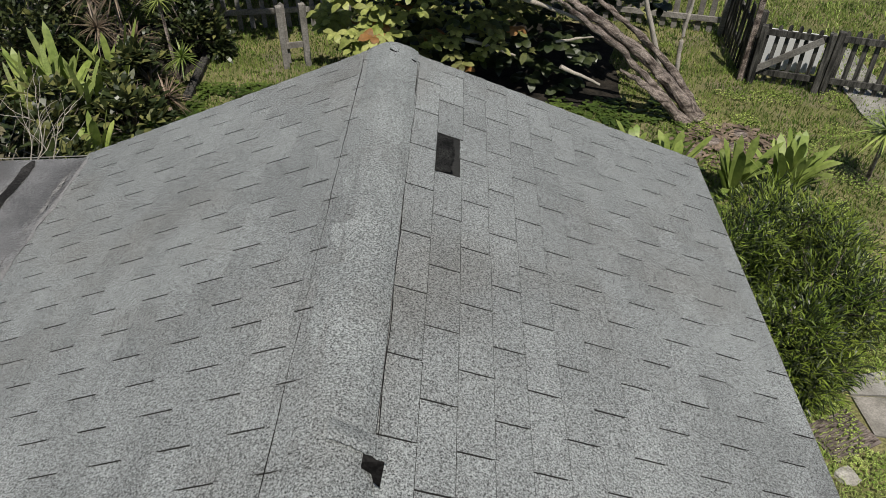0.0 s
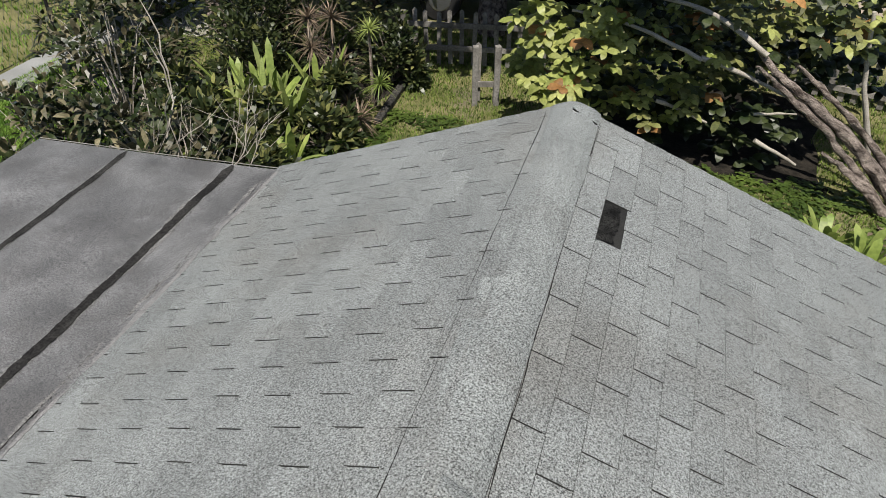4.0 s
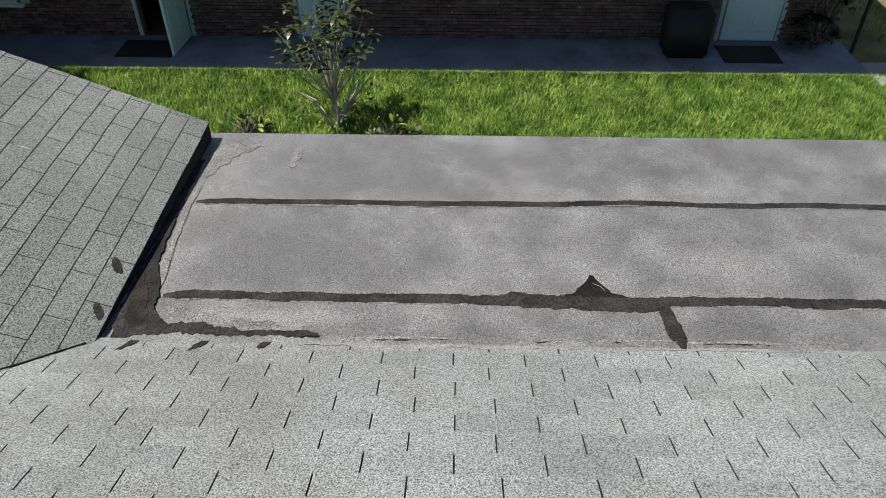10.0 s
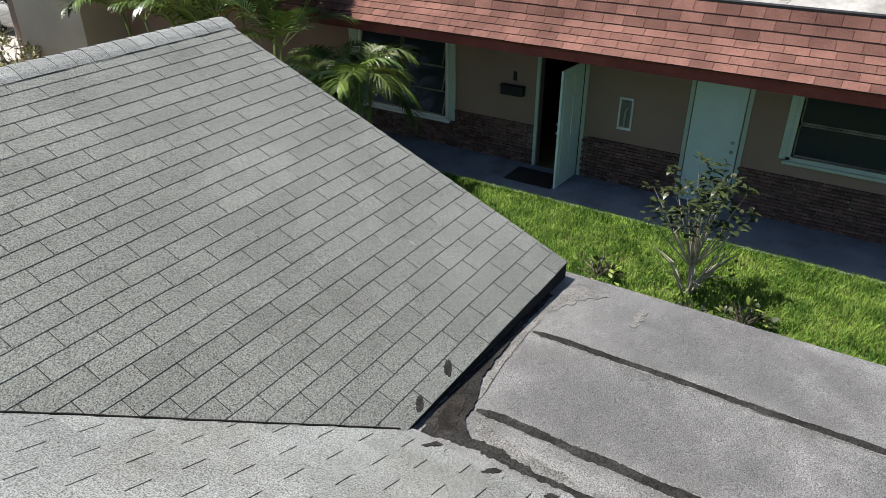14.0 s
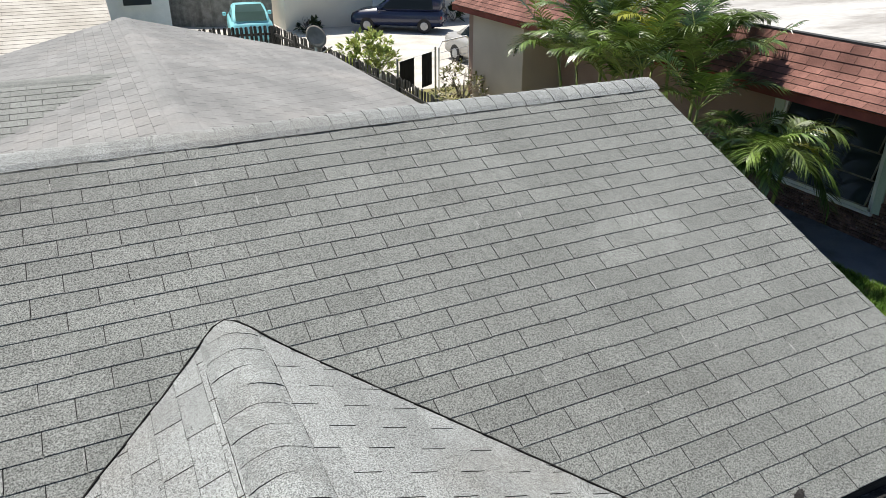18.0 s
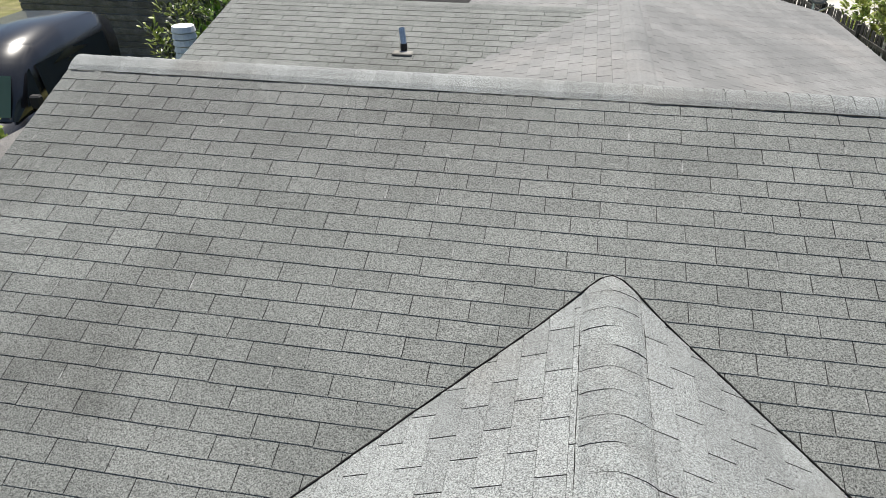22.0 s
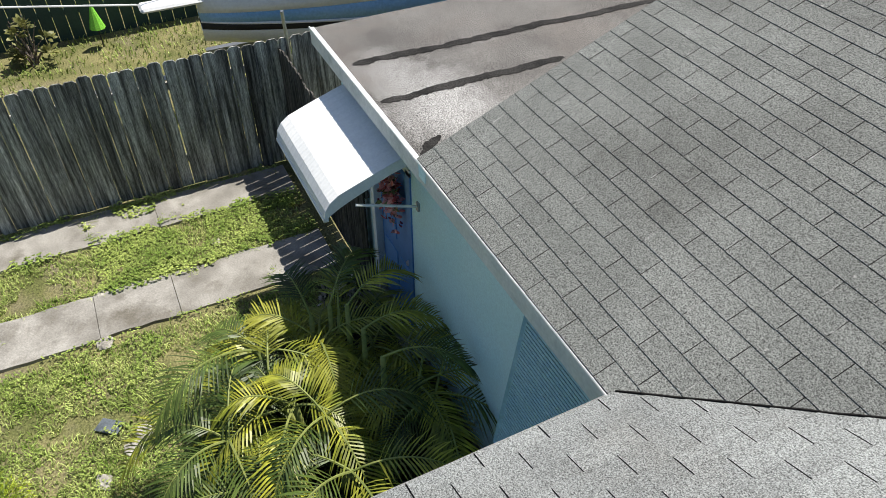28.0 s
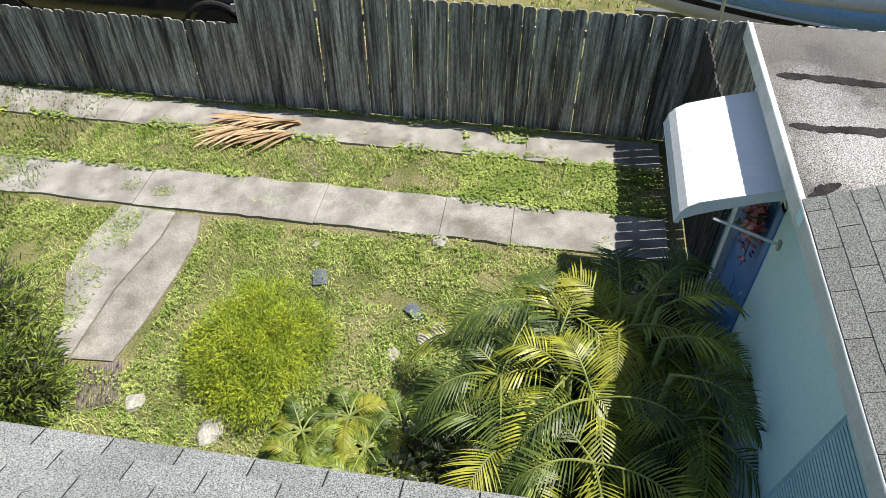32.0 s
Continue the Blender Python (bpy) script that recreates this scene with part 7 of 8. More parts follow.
rf_ = P(link("roof", bm, M_BEIGE), hb)
shingle_slope(rf_, (14, -16.3, 2.51), (-1, 0, 0), (0, -6.2, 1.6), 14.6, 6.4, M_BEIGE, lambda p: p.x < 9, (2, -17, 2.6), 0.1, th=0.005, limit=0, expo=0.19, tab=0.4)
P(link("gutter", boxbm((-0.6, -16.3, 2.38), (14, -16.2, 2.5), 0.01), M_WHITE), hb)
P(link("wall", boxbm((-0.3, -22, 0), (14, -16.75, 2.4)), M_CONC), hb)
for k in range(14):
    P(link("siding", boxbm((-0.32, -16.76, 0.1 + k * 0.165), (14, -16.72 + 0.012 * (k % 2), 0.22 + k * 0.165)), M_PICK), hb)
for x in (-0.3, 2.95, 6.0):
    P(link("post", boxbm((x, -16.72, 0), (x + 0.35, -16.45, 2.4)), M_WHITE), hb)

# ---- street and what stands along it ----
tagged(link("road", boxbm((-60, -38.1, -0.02), (-3.4, -20.5, 0.012)), M_STREET), "bleached pale concrete street in full sun", "street", kind="structure")
M_CREAM = mat("cream stucco", (0.72, 0.66, 0.55), (0.8, 0.74, 0.63), 0.9, 0.8, 30, 0.06, 0.2)
ch = thing("cream_house", "flat cream stucco house across the street", "house", at=(-16, -38, 0))
ch_shift = Vector((1.1, 4.6, 0))
P(link("wall", boxbm((-30, -44, 0), (-9.4, -38.2, 3.2)), M_CREAM), ch)
P(link("roof", boxbm((-30.4, -44.4, 3.2), (-9.0, -37.7, 3.4)), M_WHITE), ch)
for x0, x1, z0, z1 in ((-17.3, -15.0, 1.1, 2.4), (-22.0, -19.4, 1.2, 2.4), (-25.5, -23.5, 1.2, 2.4)):
    P(link("window_frame", boxbm((x0, -38.2, z0), (x1, -38.12, z1)), M_WHITE), ch)
    for k in range(2):
        w_ = (x1 - x0) / 2
        P(link("pane", boxbm((x0 + 0.08 + k * w_, -38.12, z0 + 0.08), (x0 + w_ - 0.04 + k * w_, -38.10, z1 - 0.08)), M_GLASS), ch)
P(link("air_conditioner", boxbm((-19.0, -38.2, 1.7), (-18.2, -37.7, 2.3), 0.02), M_CONC), ch)
P(link("door", boxbm((-14.6, -38.2, 0.1), (-13.6, -38.1, 2.2)), M_WHITE), ch)
bm = bmesh.new()
box(bm, (-15.0, -38.1, 2.45), (-13.2, -37.3, 2.6), 0.05)
P(link("door_canopy", bm, M_WHITE), ch)
P(link("side_window", boxbm((-9.42, -41.0, 1.3), (-9.36, -40.2, 2.3)), M_GLASS), ch)
ch.location += ch_shift
gh = thing("grey_house", "pale grey house with white windows behind the street", "house", at=(0, -36, 0))
P(link("wall", boxbm((-3.5, -42, 0), (9, -34, 3.4)), M_WHITE), gh)
for x in (-2.9, 0.2, 1.8, 3.4):
    P(link("window_frame", boxbm((x, -34, 1.3), (x + 1.3, -33.9, 2.8)), M_WHITE), gh)
    P(link("pane", boxbm((x + 0.1, -33.9, 1.4), (x + 1.2, -33.88, 2.7)), M_GLASS), gh)


def body_mesh(stations, half, bev=0.06):
    """A car body lofted from side stations: x along, z low, z high, width."""
    bm = bmesh.new()
    rings = []
    for x, z0, z1, w in stations:
        rings.append([bm.verts.new(p) for p in ((x, -w, z0), (x, -w, (z0 + z1) / 2 + 0.04), (x, -w * half, z1), (x, 0, z1 + 0.02), (x, w * half, z1), (x, w, (z0 + z1) / 2 + 0.04), (x, w, z0), (x, 0, z0))])
    for a, b in zip(rings, rings[1:]):
        for k in range(8):
            bm.faces.new((a[k], a[(k + 1) % 8], b[(k + 1) % 8], b[k]))
    bm.faces.new(rings[0])
    bm.faces.new(rings[-1])
    bmesh.ops.recalc_face_normals(bm, faces=bm.faces)
    bmesh.ops.bevel(bm, geom=bm.edges[:], offset=bev, segments=2, affect="EDGES", clamp_overlap=True)
    return bm


def paint(name, c, rough=0.25):
    m = mat(name, c, tuple(q * 1.12 for q in c), rough, 0.8, 30, 0.05, 0, spec=0.6)
    m.node_tree.nodes["Principled BSDF"].inputs["Coat Weight"].default_value = 0.2
    return m


M_LAMPR = mat("red lamp plastic", (0.35, 0.02, 0.02), (0.45, 0.04, 0.03), 0.3)
M_SCREEN = glass("tinted windscreen", (0.07, 0.125, 0.11))


def vehicle(name, label, at, turn, lower, upper, wheels, colour, wheel_r, half_w, category="car", glass_band=None, lamp_x=None, tail=False):
    v = thing(name, label, category, at=at)
    v.rotation_euler = (0, 0, radians(turn))
    def add(n, bm, m, par=None, smooth=False):
        me = bpy.data.meshes.new(n)
        bm.to_mesh(me)
        bm.free()
        me.materials.append(m)
        if smooth:
            me.shade_smooth()
        ob = new(n, me)
        ob.parent = par or v
        return ob
    add("body", body_mesh(lower, 0.93), colour, smooth=True)
    if upper:
        cab = add("cabin", body_mesh(upper, 0.86, 0.08), colour, smooth=True)
        if glass_band:
            for x0, z0, x1, z1, w0, w1 in glass_band[0]:          # front and rear screens
                b = bmesh.new()
                b.faces.new([b.verts.new(p) for p in ((x0, -w0, z0), (x0, w0, z0), (x1, w1, z1), (x1, -w1, z1))])
                bmesh.ops.solidify(b, geom=b.faces[:], thickness=0.01)
                add("windscreen", b, M_SCREEN, cab)
            for xs_, y in glass_band[1]:
                for s in (-1, 1):
                    b = bmesh.new()
                    b.faces.new([b.verts.new((px, s * (y - (pz - xs_[0][1]) * 0.16), pz)) for px, pz in xs_])
                    bmesh.ops.solidify(b, geom=b.faces[:], thickness=0.01)
                    add("side_window", b, M_GLASS, cab)
    for wx in wheels:
        for s in (-1, 1):
            b = bmesh.new()
            tube(b, [(wx, s * (half_w - 0.18), wheel_r), (wx, s * half_w, wheel_r)], [wheel_r, wheel_r * 0.97], 20)
            ty = add("tyre", b, M_DARK)
            b = bmesh.new()
            tube(b, [(wx, s * (half_w - 0.02), wheel_r), (wx, s * (half_w + 0.012), wheel_r)], [wheel_r * 0.62, wheel_r * 0.5], 14)
            add("rim", b, M_METAL, ty)
    if tail:
        for s in (-1, 1):
            add("tail_lamp", boxbm((lower[1][0] - 0.2, s * half_w * 0.78 - 0.09, 0.66), (lower[1][0] - 0.05, s * half_w * 0.78 + 0.09, 0.84), 0.03), M_LAMPR)
            add("door_mirror", boxbm((0.72, s * (half_w + 0.08) - 0.08, 0.95), (0.86, s * (half_w + 0.08) + 0.08, 1.1), 0.03), colour)
        add("bumper", boxbm((lower[0][0] - 0.06, -half_w * 0.8, 0.38), (lower[0][0] + 0.06, half_w * 0.8, 0.52), 0.03), colour)
    if lamp_x is not None:
        for s in (-1, 1):
            add("headlight", boxbm((lamp_x - 0.03, s * half_w * 0.62 - 0.14, lower[0][2] - 0.22), (lamp_x + 0.03, s * half_w * 0.62 + 0.14, lower[0][2] - 0.06), 0.01), M_SCREEN)
        for z0 in (0.42, 0.66):
            add("bumper", boxbm((lamp_x - 0.02, -half_w * 0.9, z0), (lamp_x + 0.06, half_w * 0.9, z0 + 0.05), 0.01), M_METAL)
        for s in (-1, 1):
            add("door_mirror", boxbm((1.25, s * (half_w + 0.12) - 0.1, 1.3), (1.4, s * (half_w + 0.12) + 0.1, 1.55), 0.03), M_DARK)
            add("wiper", tubebm([(1.82, s * 0.5, 1.3), (1.62, s * 0.1, 1.52)], 0.012, 5), M_DARK)
    return v


M_BLACKP, M_NAVY = paint("black car paint", (0.012, 0.013, 0.016)), paint("dark blue car paint", (0.012, 0.018, 0.05))
M_TEAL, M_SILV = paint("light teal car paint", (0.25, 0.6, 0.64)), paint("silver car paint", (0.34, 0.33, 0.31))
# x runs along the vehicle, front at +x
van = vehicle("black_van", "black high-roof conversion van parked beyond the boat", (10.25, -11.7, 0), 97,
        [(-2.6, 0.35, 1.2, 0.95), (-2.3, 0.35, 1.25, 1.0), (1.4, 0.35, 1.22, 1.0), (2.2, 0.38, 1.1, 0.98), (2.65, 0.4, 0.95, 0.92)],
        [(-2.55, 1.1, 2.1, 0.88), (-1.9, 1.1, 2.36, 0.93), (-0.4, 1.1, 2.4, 0.94), (0.5, 1.1, 2.28, 0.94), (0.95, 1.1, 2.05, 0.93), (1.2, 1.1, 1.86, 0.92), (1.75, 1.1, 1.22, 0.92)], (-1.6, 1.75), M_BLACKP, 0.36, 1.0, "van",
        ([(1.765, 1.26, 1.25, 1.88, 0.84, 0.72)], [([(0.95, 1.35), (1.45, 1.35), (1.05, 1.9), (0.95, 1.95)], 1.0), ([(-1.9, 1.35), (0.75, 1.35), (0.75, 1.95), (-1.9, 1.95)], 1.0)]), 2.66)
van.scale = (0.95, 0.95, 0.92)
suv = vehicle("blue_suv", "dark blue sport utility car parked across the street", (-13.0, -31.5, 0), -36,
        [(-2.3, 0.35, 1.05, 0.85), (-2.1, 0.35, 1.1, 0.92), (1.0, 0.35, 1.1, 0.92), (2.0, 0.38, 1.0, 0.9), (2.3, 0.4, 0.85, 0.82)],
        [(-2.2, 1.0, 1.7, 0.8), (-1.7, 1.0, 1.8, 0.84), (0.2, 1.0, 1.78, 0.84), (1.0, 1.0, 1.15, 0.86)], (-1.45, 1.45), M_NAVY, 0.36, 0.93, "car",
        ([(1.02, 1.2, 0.3, 1.72, 0.76, 0.66)], [([(-1.9, 1.15), (0.7, 1.15), (0.15, 1.65), (-1.8, 1.65)], 0.9)]), tail=True)
suv.scale = (0.9, 0.9, 0.9)
vehicle("teal_car", "small rounded light teal car behind the rear fence", (-6.3, -31.7, 0), -98,
        [(-2.0, 0.3, 0.85, 0.75), (-1.7, 0.28, 1.0, 0.85), (1.4, 0.28, 1.0, 0.85), (2.0, 0.3, 0.75, 0.7)],
        [(-1.8, 0.85, 0.98, 0.72), (-1.3, 0.9, 1.28, 0.74), (-0.6, 0.9, 1.5, 0.72), (0.2, 0.9, 1.52, 0.72), (1.0, 0.9, 1.05, 0.72)], (-1.25, 1.25), M_TEAL, 0.32, 0.86, "car",
        ([(1.03, 1.02, 0.3, 1.42, 0.66, 0.56), (-1.78, 1.05, -1.32, 1.34, 0.6, 0.58), (-1.32, 1.34, -0.66, 1.545, 0.58, 0.5)], [([(-1.0, 1.0), (0.8, 1.0), (0.2, 1.4), (-0.8, 1.38)], 0.74)]), tail=True)
vehicle("silver_car", "silver sedan parked by the end of the apartments", (-13.0, -22.6, 0), 95,
        [(-2.3, 0.3, 0.9, 0.78), (-2.0, 0.28, 0.98, 0.87), (1.3, 0.28, 0.98, 0.87), (2.3, 0.3, 0.75, 0.75)],
        [(-1.6, 0.9, 1.0, 0.75), (-0.9, 0.9, 1.4, 0.72), (0.3, 0.9, 1.42, 0.72), (1.2, 0.9, 1.0, 0.76)], (-1.4, 1.4), M_SILV, 0.32, 0.88, "car",
        ([(1.22, 1.0, 0.35, 1.36, 0.68, 0.58)], [([(-1.2, 1.0), (0.95, 1.0), (0.3, 1.34), (-0.8, 1.33)], 0.76)]))
bc = vehicle("black_car", "black pickup truck parked close behind the short fence", (9.66, 6.1, 0), -90,
             [(-2.6, 0.45, 1.1, 0.85), (-2.3, 0.42, 1.16, 0.95), (1.3, 0.42, 1.12, 0.95), (2.2, 0.45, 1.02, 0.92), (2.5, 0.5, 0.9, 0.82)],
             [(-1.7, 1.05, 1.2, 0.8), (-1.2, 1.05, 1.74, 0.78), (0.3, 1.05, 1.76, 0.78), (1.2, 1.05, 1.15, 0.84)], (-1.55, 1.6), M_BLACKP, 0.39, 0.97, "truck",
             ([(1.24, 1.16, 0.36, 1.7, 0.76, 0.66)], [([(-1.3, 1.18), (0.95, 1.18), (0.3, 1.68), (-1.1, 1.68)], 0.84)]))
for hx in (-0.15, -1.05):
    ob = link("door_handle", boxbm((hx, -0.985, 0.92), (hx + 0.2, -0.945, 0.96), 0.008), M_METAL)
    ob.parent = bc
ob = link("wheel_arch", tubebm([(1.6 + 0.47 * math.cos(a), -0.955, 0.39 + 0.47 * math.sin(a)) for a in (math.pi * k / 12 for k in range(13))], 0.03, 6), M_DARK)
ob.parent = bc
ob = link("door_mirror", boxbm((0.85, -1.16, 1.08), (1.02, -0.95, 1.26), 0.04), M_BLACKP)
ob.parent = bc
vehicle("black_truck", "black pickup truck parked in deep shade behind the pickets", (-2.9, 14.6, 0), 4,
        [(-2.7, 0.5, 1.2, 0.9), (-2.4, 0.5, 1.25, 0.98), (1.6, 0.5, 1.25, 0.98), (2.7, 0.5, 1.1, 0.92)],
        [(-0.9, 1.1, 1.9, 0.88), (0.6, 1.1, 1.95, 0.88), (1.3, 1.1, 1.3, 0.9)], (-1.5, 1.75), M_BLACKP, 0.42, 1.0, "truck",
        ([(1.33, 1.32, 0.72, 1.88, 0.8, 0.7)], [([(-0.7, 1.3), (1.0, 1.3), (0.55, 1.8), (-0.7, 1.8)], 0.93)]))

# ---- boat on a trailer ----
boat = thing("motor_boat", "white cabin cruiser with blue hull stripe on a trailer", "boat", at=(9.75, -4.4, 0))
M_GEL = mat("white gelcoat", (0.72, 0.73, 0.72), (0.82, 0.83, 0.82), 0.3, 1.5, 30, 0.05, 0.02, spec=0.5)
M_HULLB = mat("faded blue hull stripe", (0.2, 0.4, 0.58), (0.3, 0.5, 0.68), 0.5, 1.2, 30, 0.1, 0.02, spec=0.5)
BOWY, STY, BX = -1.15, -7.5, 9.91
def beam(t):
    return 1.38 * math.sin(min(1.0, t * 1.55 + 0.02) * math.pi / 2) ** 0.8 * (1 - 0.18 * max(0.0, (t - 0.5) / 0.5))
def hull_ring(t):
    y = BOWY + (STY - BOWY) * t
    return y, beam(t), 1.38 + 0.2 * min(1.0, t / 0.6), 0.5 + 0.3 * max(0, 1 - t * 4) ** 1.5, 1.08 - 0.08 * t
def at_y(y):
    return hull_ring((y - BOWY) / (STY - BOWY))
def loft(name, rows, material, parent, smooth=True):
    bm = bmesh.new()
    rr_ = [[bm.verts.new(p) for p in r] for r in rows]
    for a, b in zip(rr_, rr_[1:]):
        for k in range(len(a) - 1):
            bm.faces.new((a[k], a[k + 1], b[k + 1], b[k]))
    bmesh.ops.recalc_face_normals(bm, faces=bm.faces)
    bmesh.ops.solidify(bm, geom=bm.faces[:], thickness=0.015)
    return P(link(name, bm, material, smooth=smooth), parent)
def sheet_part(name, pts, th, material):
    b = bmesh.new()
    b.faces.new([b.verts.new(p) for p in pts])
    bmesh.ops.solidify(b, geom=b.faces[:], thickness=th)
    return P(link(name, b, material), boat)
M_CLEAR = mat("clear acrylic", (0.8, 0.84, 0.84), (0.85, 0.88, 0.88), 0.05, 2, 20, 0.02, 0)
M_CLEAR.node_tree.nodes["Principled BSDF"].inputs["Transmission Weight"].default_value = 1.0
M_CLEAR.node_tree.nodes["Principled BSDF"].inputs["IOR"].default_value = 1.05
N_ = 24
for s in (-1, 1):
    low_, mid_, dark_, top_, rail_ = [], [], [], [], []
    for i in range(N_ + 1):
        t = i / N_
        y, b, gz, kz, zr = hull_ring(t)
        zb = zr + 0.3 * (0.4 + 0.6 * min(1.0, t * 2))
        low_.append([(BX, y, kz), (BX + s * b * 0.45, y, kz + 0.12), (BX + s * b * 0.9, y, zr - 0.1)])
        dark_.append([(BX + s * b * 0.9, y, zr - 0.1), (BX + s * b * 0.94, y, zr)])
        mid_.append([(BX + s * b * 0.94, y, zr), (BX + s * b * 0.965, y, (zr + zb) / 2), (BX + s * b * 0.975, y, zb)])
        top_.append([(BX + s * b * 0.975, y, zb), (BX + s * b * 0.98, y, (zb + gz) / 2), (BX + s * b * 0.97, y, gz), (BX + s * b * 0.9, y, gz + 0.03)])
        rail_.append((BX + s * b * 0.955, y, zr))
    loft("hull_bottom", low_, M_GEL, boat)
    loft("boot_stripe", dark_, M_DARK, boat)
    loft("hull_stripe", mid_, M_HULLB, boat)
    loft("topside", top_, M_GEL, boat)
    P(link("rub_rail", tubebm(rail_, 0.02, 6), M_GEL), boat)
deck = []
for i in range(N_ + 1):
    t = i / N_
    y, b, gz, kz, zr = hull_ring(t)
    c = 0.34 * math.sin(min(1, max(0, (t - 0.08) / 0.42)) * math.pi / 2)
    if t < 0.58:
        row = [(0.9, 0.03), (0.74, 0.04), (0.55, 0.05 + c * 0.85), (0.0, 0.06 + c)]
    else:
        row = [(0.9, 0.03), (0.82, 0.04), (0.78, -0.5), (0.0, -0.52)]
    deck.append([(BX - b * k, y, gz + h) for k, h in row] + [(BX + b * k, y, gz + h) for k, h in row[-2::-1]])
loft("deck", deck, M_GEL, boat, False)
P(link("transom", boxbm((BX - 1.08, STY - 0.05, 0.95), (BX + 1.08, STY + 0.12, 1.58), 0.03), M_GEL), boat)
P(link("engine_box", boxbm((BX - 1.02, STY + 0.08, 1.2), (BX + 1.02, STY + 1.5, 1.62), 0.07), M_GEL), boat)
for dx in (-0.85, 0.25):
    P(link("cockpit_seat", boxbm((BX + dx, -5.7, 1.2), (BX + dx + 0.6, -5.1, 1.6), 0.08), M_GEL), boat)
for s in (-1, 1):
    pts = []
    for y, f in ((-2.5, 0.5), (-3.2, 0.2), (-4.9, 0.16), (-5.25, 0.5), (-4.7, 0.86), (-3.2, 0.72)):
        _, b, gz, kz, zr = at_y(y)
        z0 = zr + 0.3
        pts.append((BX + s * (b * 0.985 + 0.012), y, z0 + (gz - z0) * f))
    sheet_part("cabin_window", pts, 0.012, M_GLASS)
    sheet_part("windscreen", [(BX + s * 1.1, -4.9, 1.72), (BX + s * 0.75, -4.65, 2.0), (BX + s * 0.72, -4.95, 2.4), (BX + s * 1.02, -5.9, 2.2), (BX + s * 1.14, -6.0, 1.74)], 0.012, M_CLEAR)
    P(link("windscreen_frame", tubebm([(BX + s * 1.1, -4.9, 1.72), (BX + s * 0.72, -4.95, 2.42), (BX + s * 1.02, -5.9, 2.22), (BX + s * 1.12, -7.2, 1.78)], 0.011, 6), M_DARK), boat)
    rail = [(BX + s * (hull_ring(t)[1] * 0.9), hull_ring(t)[0], hull_ring(t)[2] + 0.48) for t in (0.0, 0.08, 0.16, 0.26, 0.36, 0.46)]
    rail[0] = (BX + s * 0.12, -0.75, 1.86)
    P(link("bow_rail", tubebm(rail, 0.014, 6), M_METAL), boat)
    for r in rail[1::2]:
        P(link("stanchion", tubebm([r, (r[0], r[1] - 0.12, r[2] - 0.48)], 0.011, 6), M_METAL), boat)
P(link("bow_rail", tubebm([(BX - 0.12, -0.75, 1.86), (BX, -0.62, 1.86), (BX + 0.12, -0.75, 1.86)], 0.014, 6), M_METAL), boat)
for dx, y0, y1, z in ((-0.62, -3.0, -2.45, 1.78), (0.1, -3.1, -2.6, 1.86), (-0.3, -4.2, -3.8, 2.0)):
    P(link("deck_hatch", boxbm((BX + dx, y0, z - 0.1), (BX + dx + 0.45, y1, z + 0.01), 0.02), M_GLASS), boat)
P(link("deck_vent", tubebm([(BX - 0.1, -3.5, 1.9), (BX - 0.1, -3.5, 2.03), (BX - 0.1, -3.5, 2.05)], [0.11, 0.1, 0.06], 14), mat("cream plastic", (0.6, 0.52, 0.36), (0.7, 0.62, 0.46), 0.5)), boat)
sheet_part("windscreen", [(BX - 0.72, -4.93, 2.4), (BX + 0.72, -4.93, 2.4), (BX + 0.77, -4.65, 2.0), (BX - 0.77, -4.65, 2.0)], 0.012, M_CLEAR)
P(link("name_stripe", boxbm((BX + 0.9, -5.6, 1.66), (BX + 1.04, -4.6, 1.78), 0.02), mat("faded red vinyl", (0.4, 0.06, 0.06), (0.5, 0.1, 0.1), 0.5)), boat)
P(link("bow_pulpit", boxbm((BX - 0.16, -1.5, 1.33), (BX + 0.16, -0.45, 1.39), 0.03), M_GEL), boat)
P(link("anchor_winch", boxbm((BX - 0.12, -1.45, 1.39), (BX + 0.12, -1.2, 1.58), 0.04), M_DARK), boat)
P(link("bow_winch", tubebm([(BX - 0.3, -1.5, 1.4), (BX - 0.33, -1.62, 1.85)], 0.05, 8), M_METAL), boat)
boat.location += Vector((-0.4, 0, 0.15))
boat.scale = (0.85, 1, 1)
BX = 9.49
tr = thing("boat_trailer", "steel boat trailer under the cruiser", "trailer", at=(BX, -4.5, 0))
for s in (-1, 1):
    P(link("beam", boxbm((BX + s * 0.55 - 0.05, -7.8, 0.45), (BX + s * 0.55 + 0.05, -1.2, 0.55)), M_METAL), tr)
    for y in (-5.6, -6.5):
        w = P(link("tyre", tubebm([(BX + s * 0.95, y, 0.33), (BX + s * 1.15, y, 0.33)], 0.33, 18), M_DARK), tr)
        q = link("rim", tubebm([(BX + s * 1.13, y, 0.33), (BX + s * 1.165, y, 0.33)], 0.19, 12), M_METAL)
        q.parent = w
P(link("tongue", boxbm((BX - 0.06, -1.3, 0.42), (BX + 0.06, 0.6, 0.54)), M_METAL), tr)
P(link("axle", boxbm((BX - 1.0, -6.1, 0.3), (BX + 1.0, -6.0, 0.38)), M_METAL), tr)
tagged(link("guide_post", tubebm([(8.35, -7.0, 0.0), (8.35, -7.0, 2.0)], 0.035, 8), M_WHITE), "white trailer guide post beside the hull", "post", "guide posts")
tagged(link("mooring_rope", tubebm([(9.49, -0.45, 1.56), (9.9, 1.6, 1.75), (10.2, 4.0, 2.1)], 0.012, 6), M_WHITE), "taut white rope from the bow", "rope")

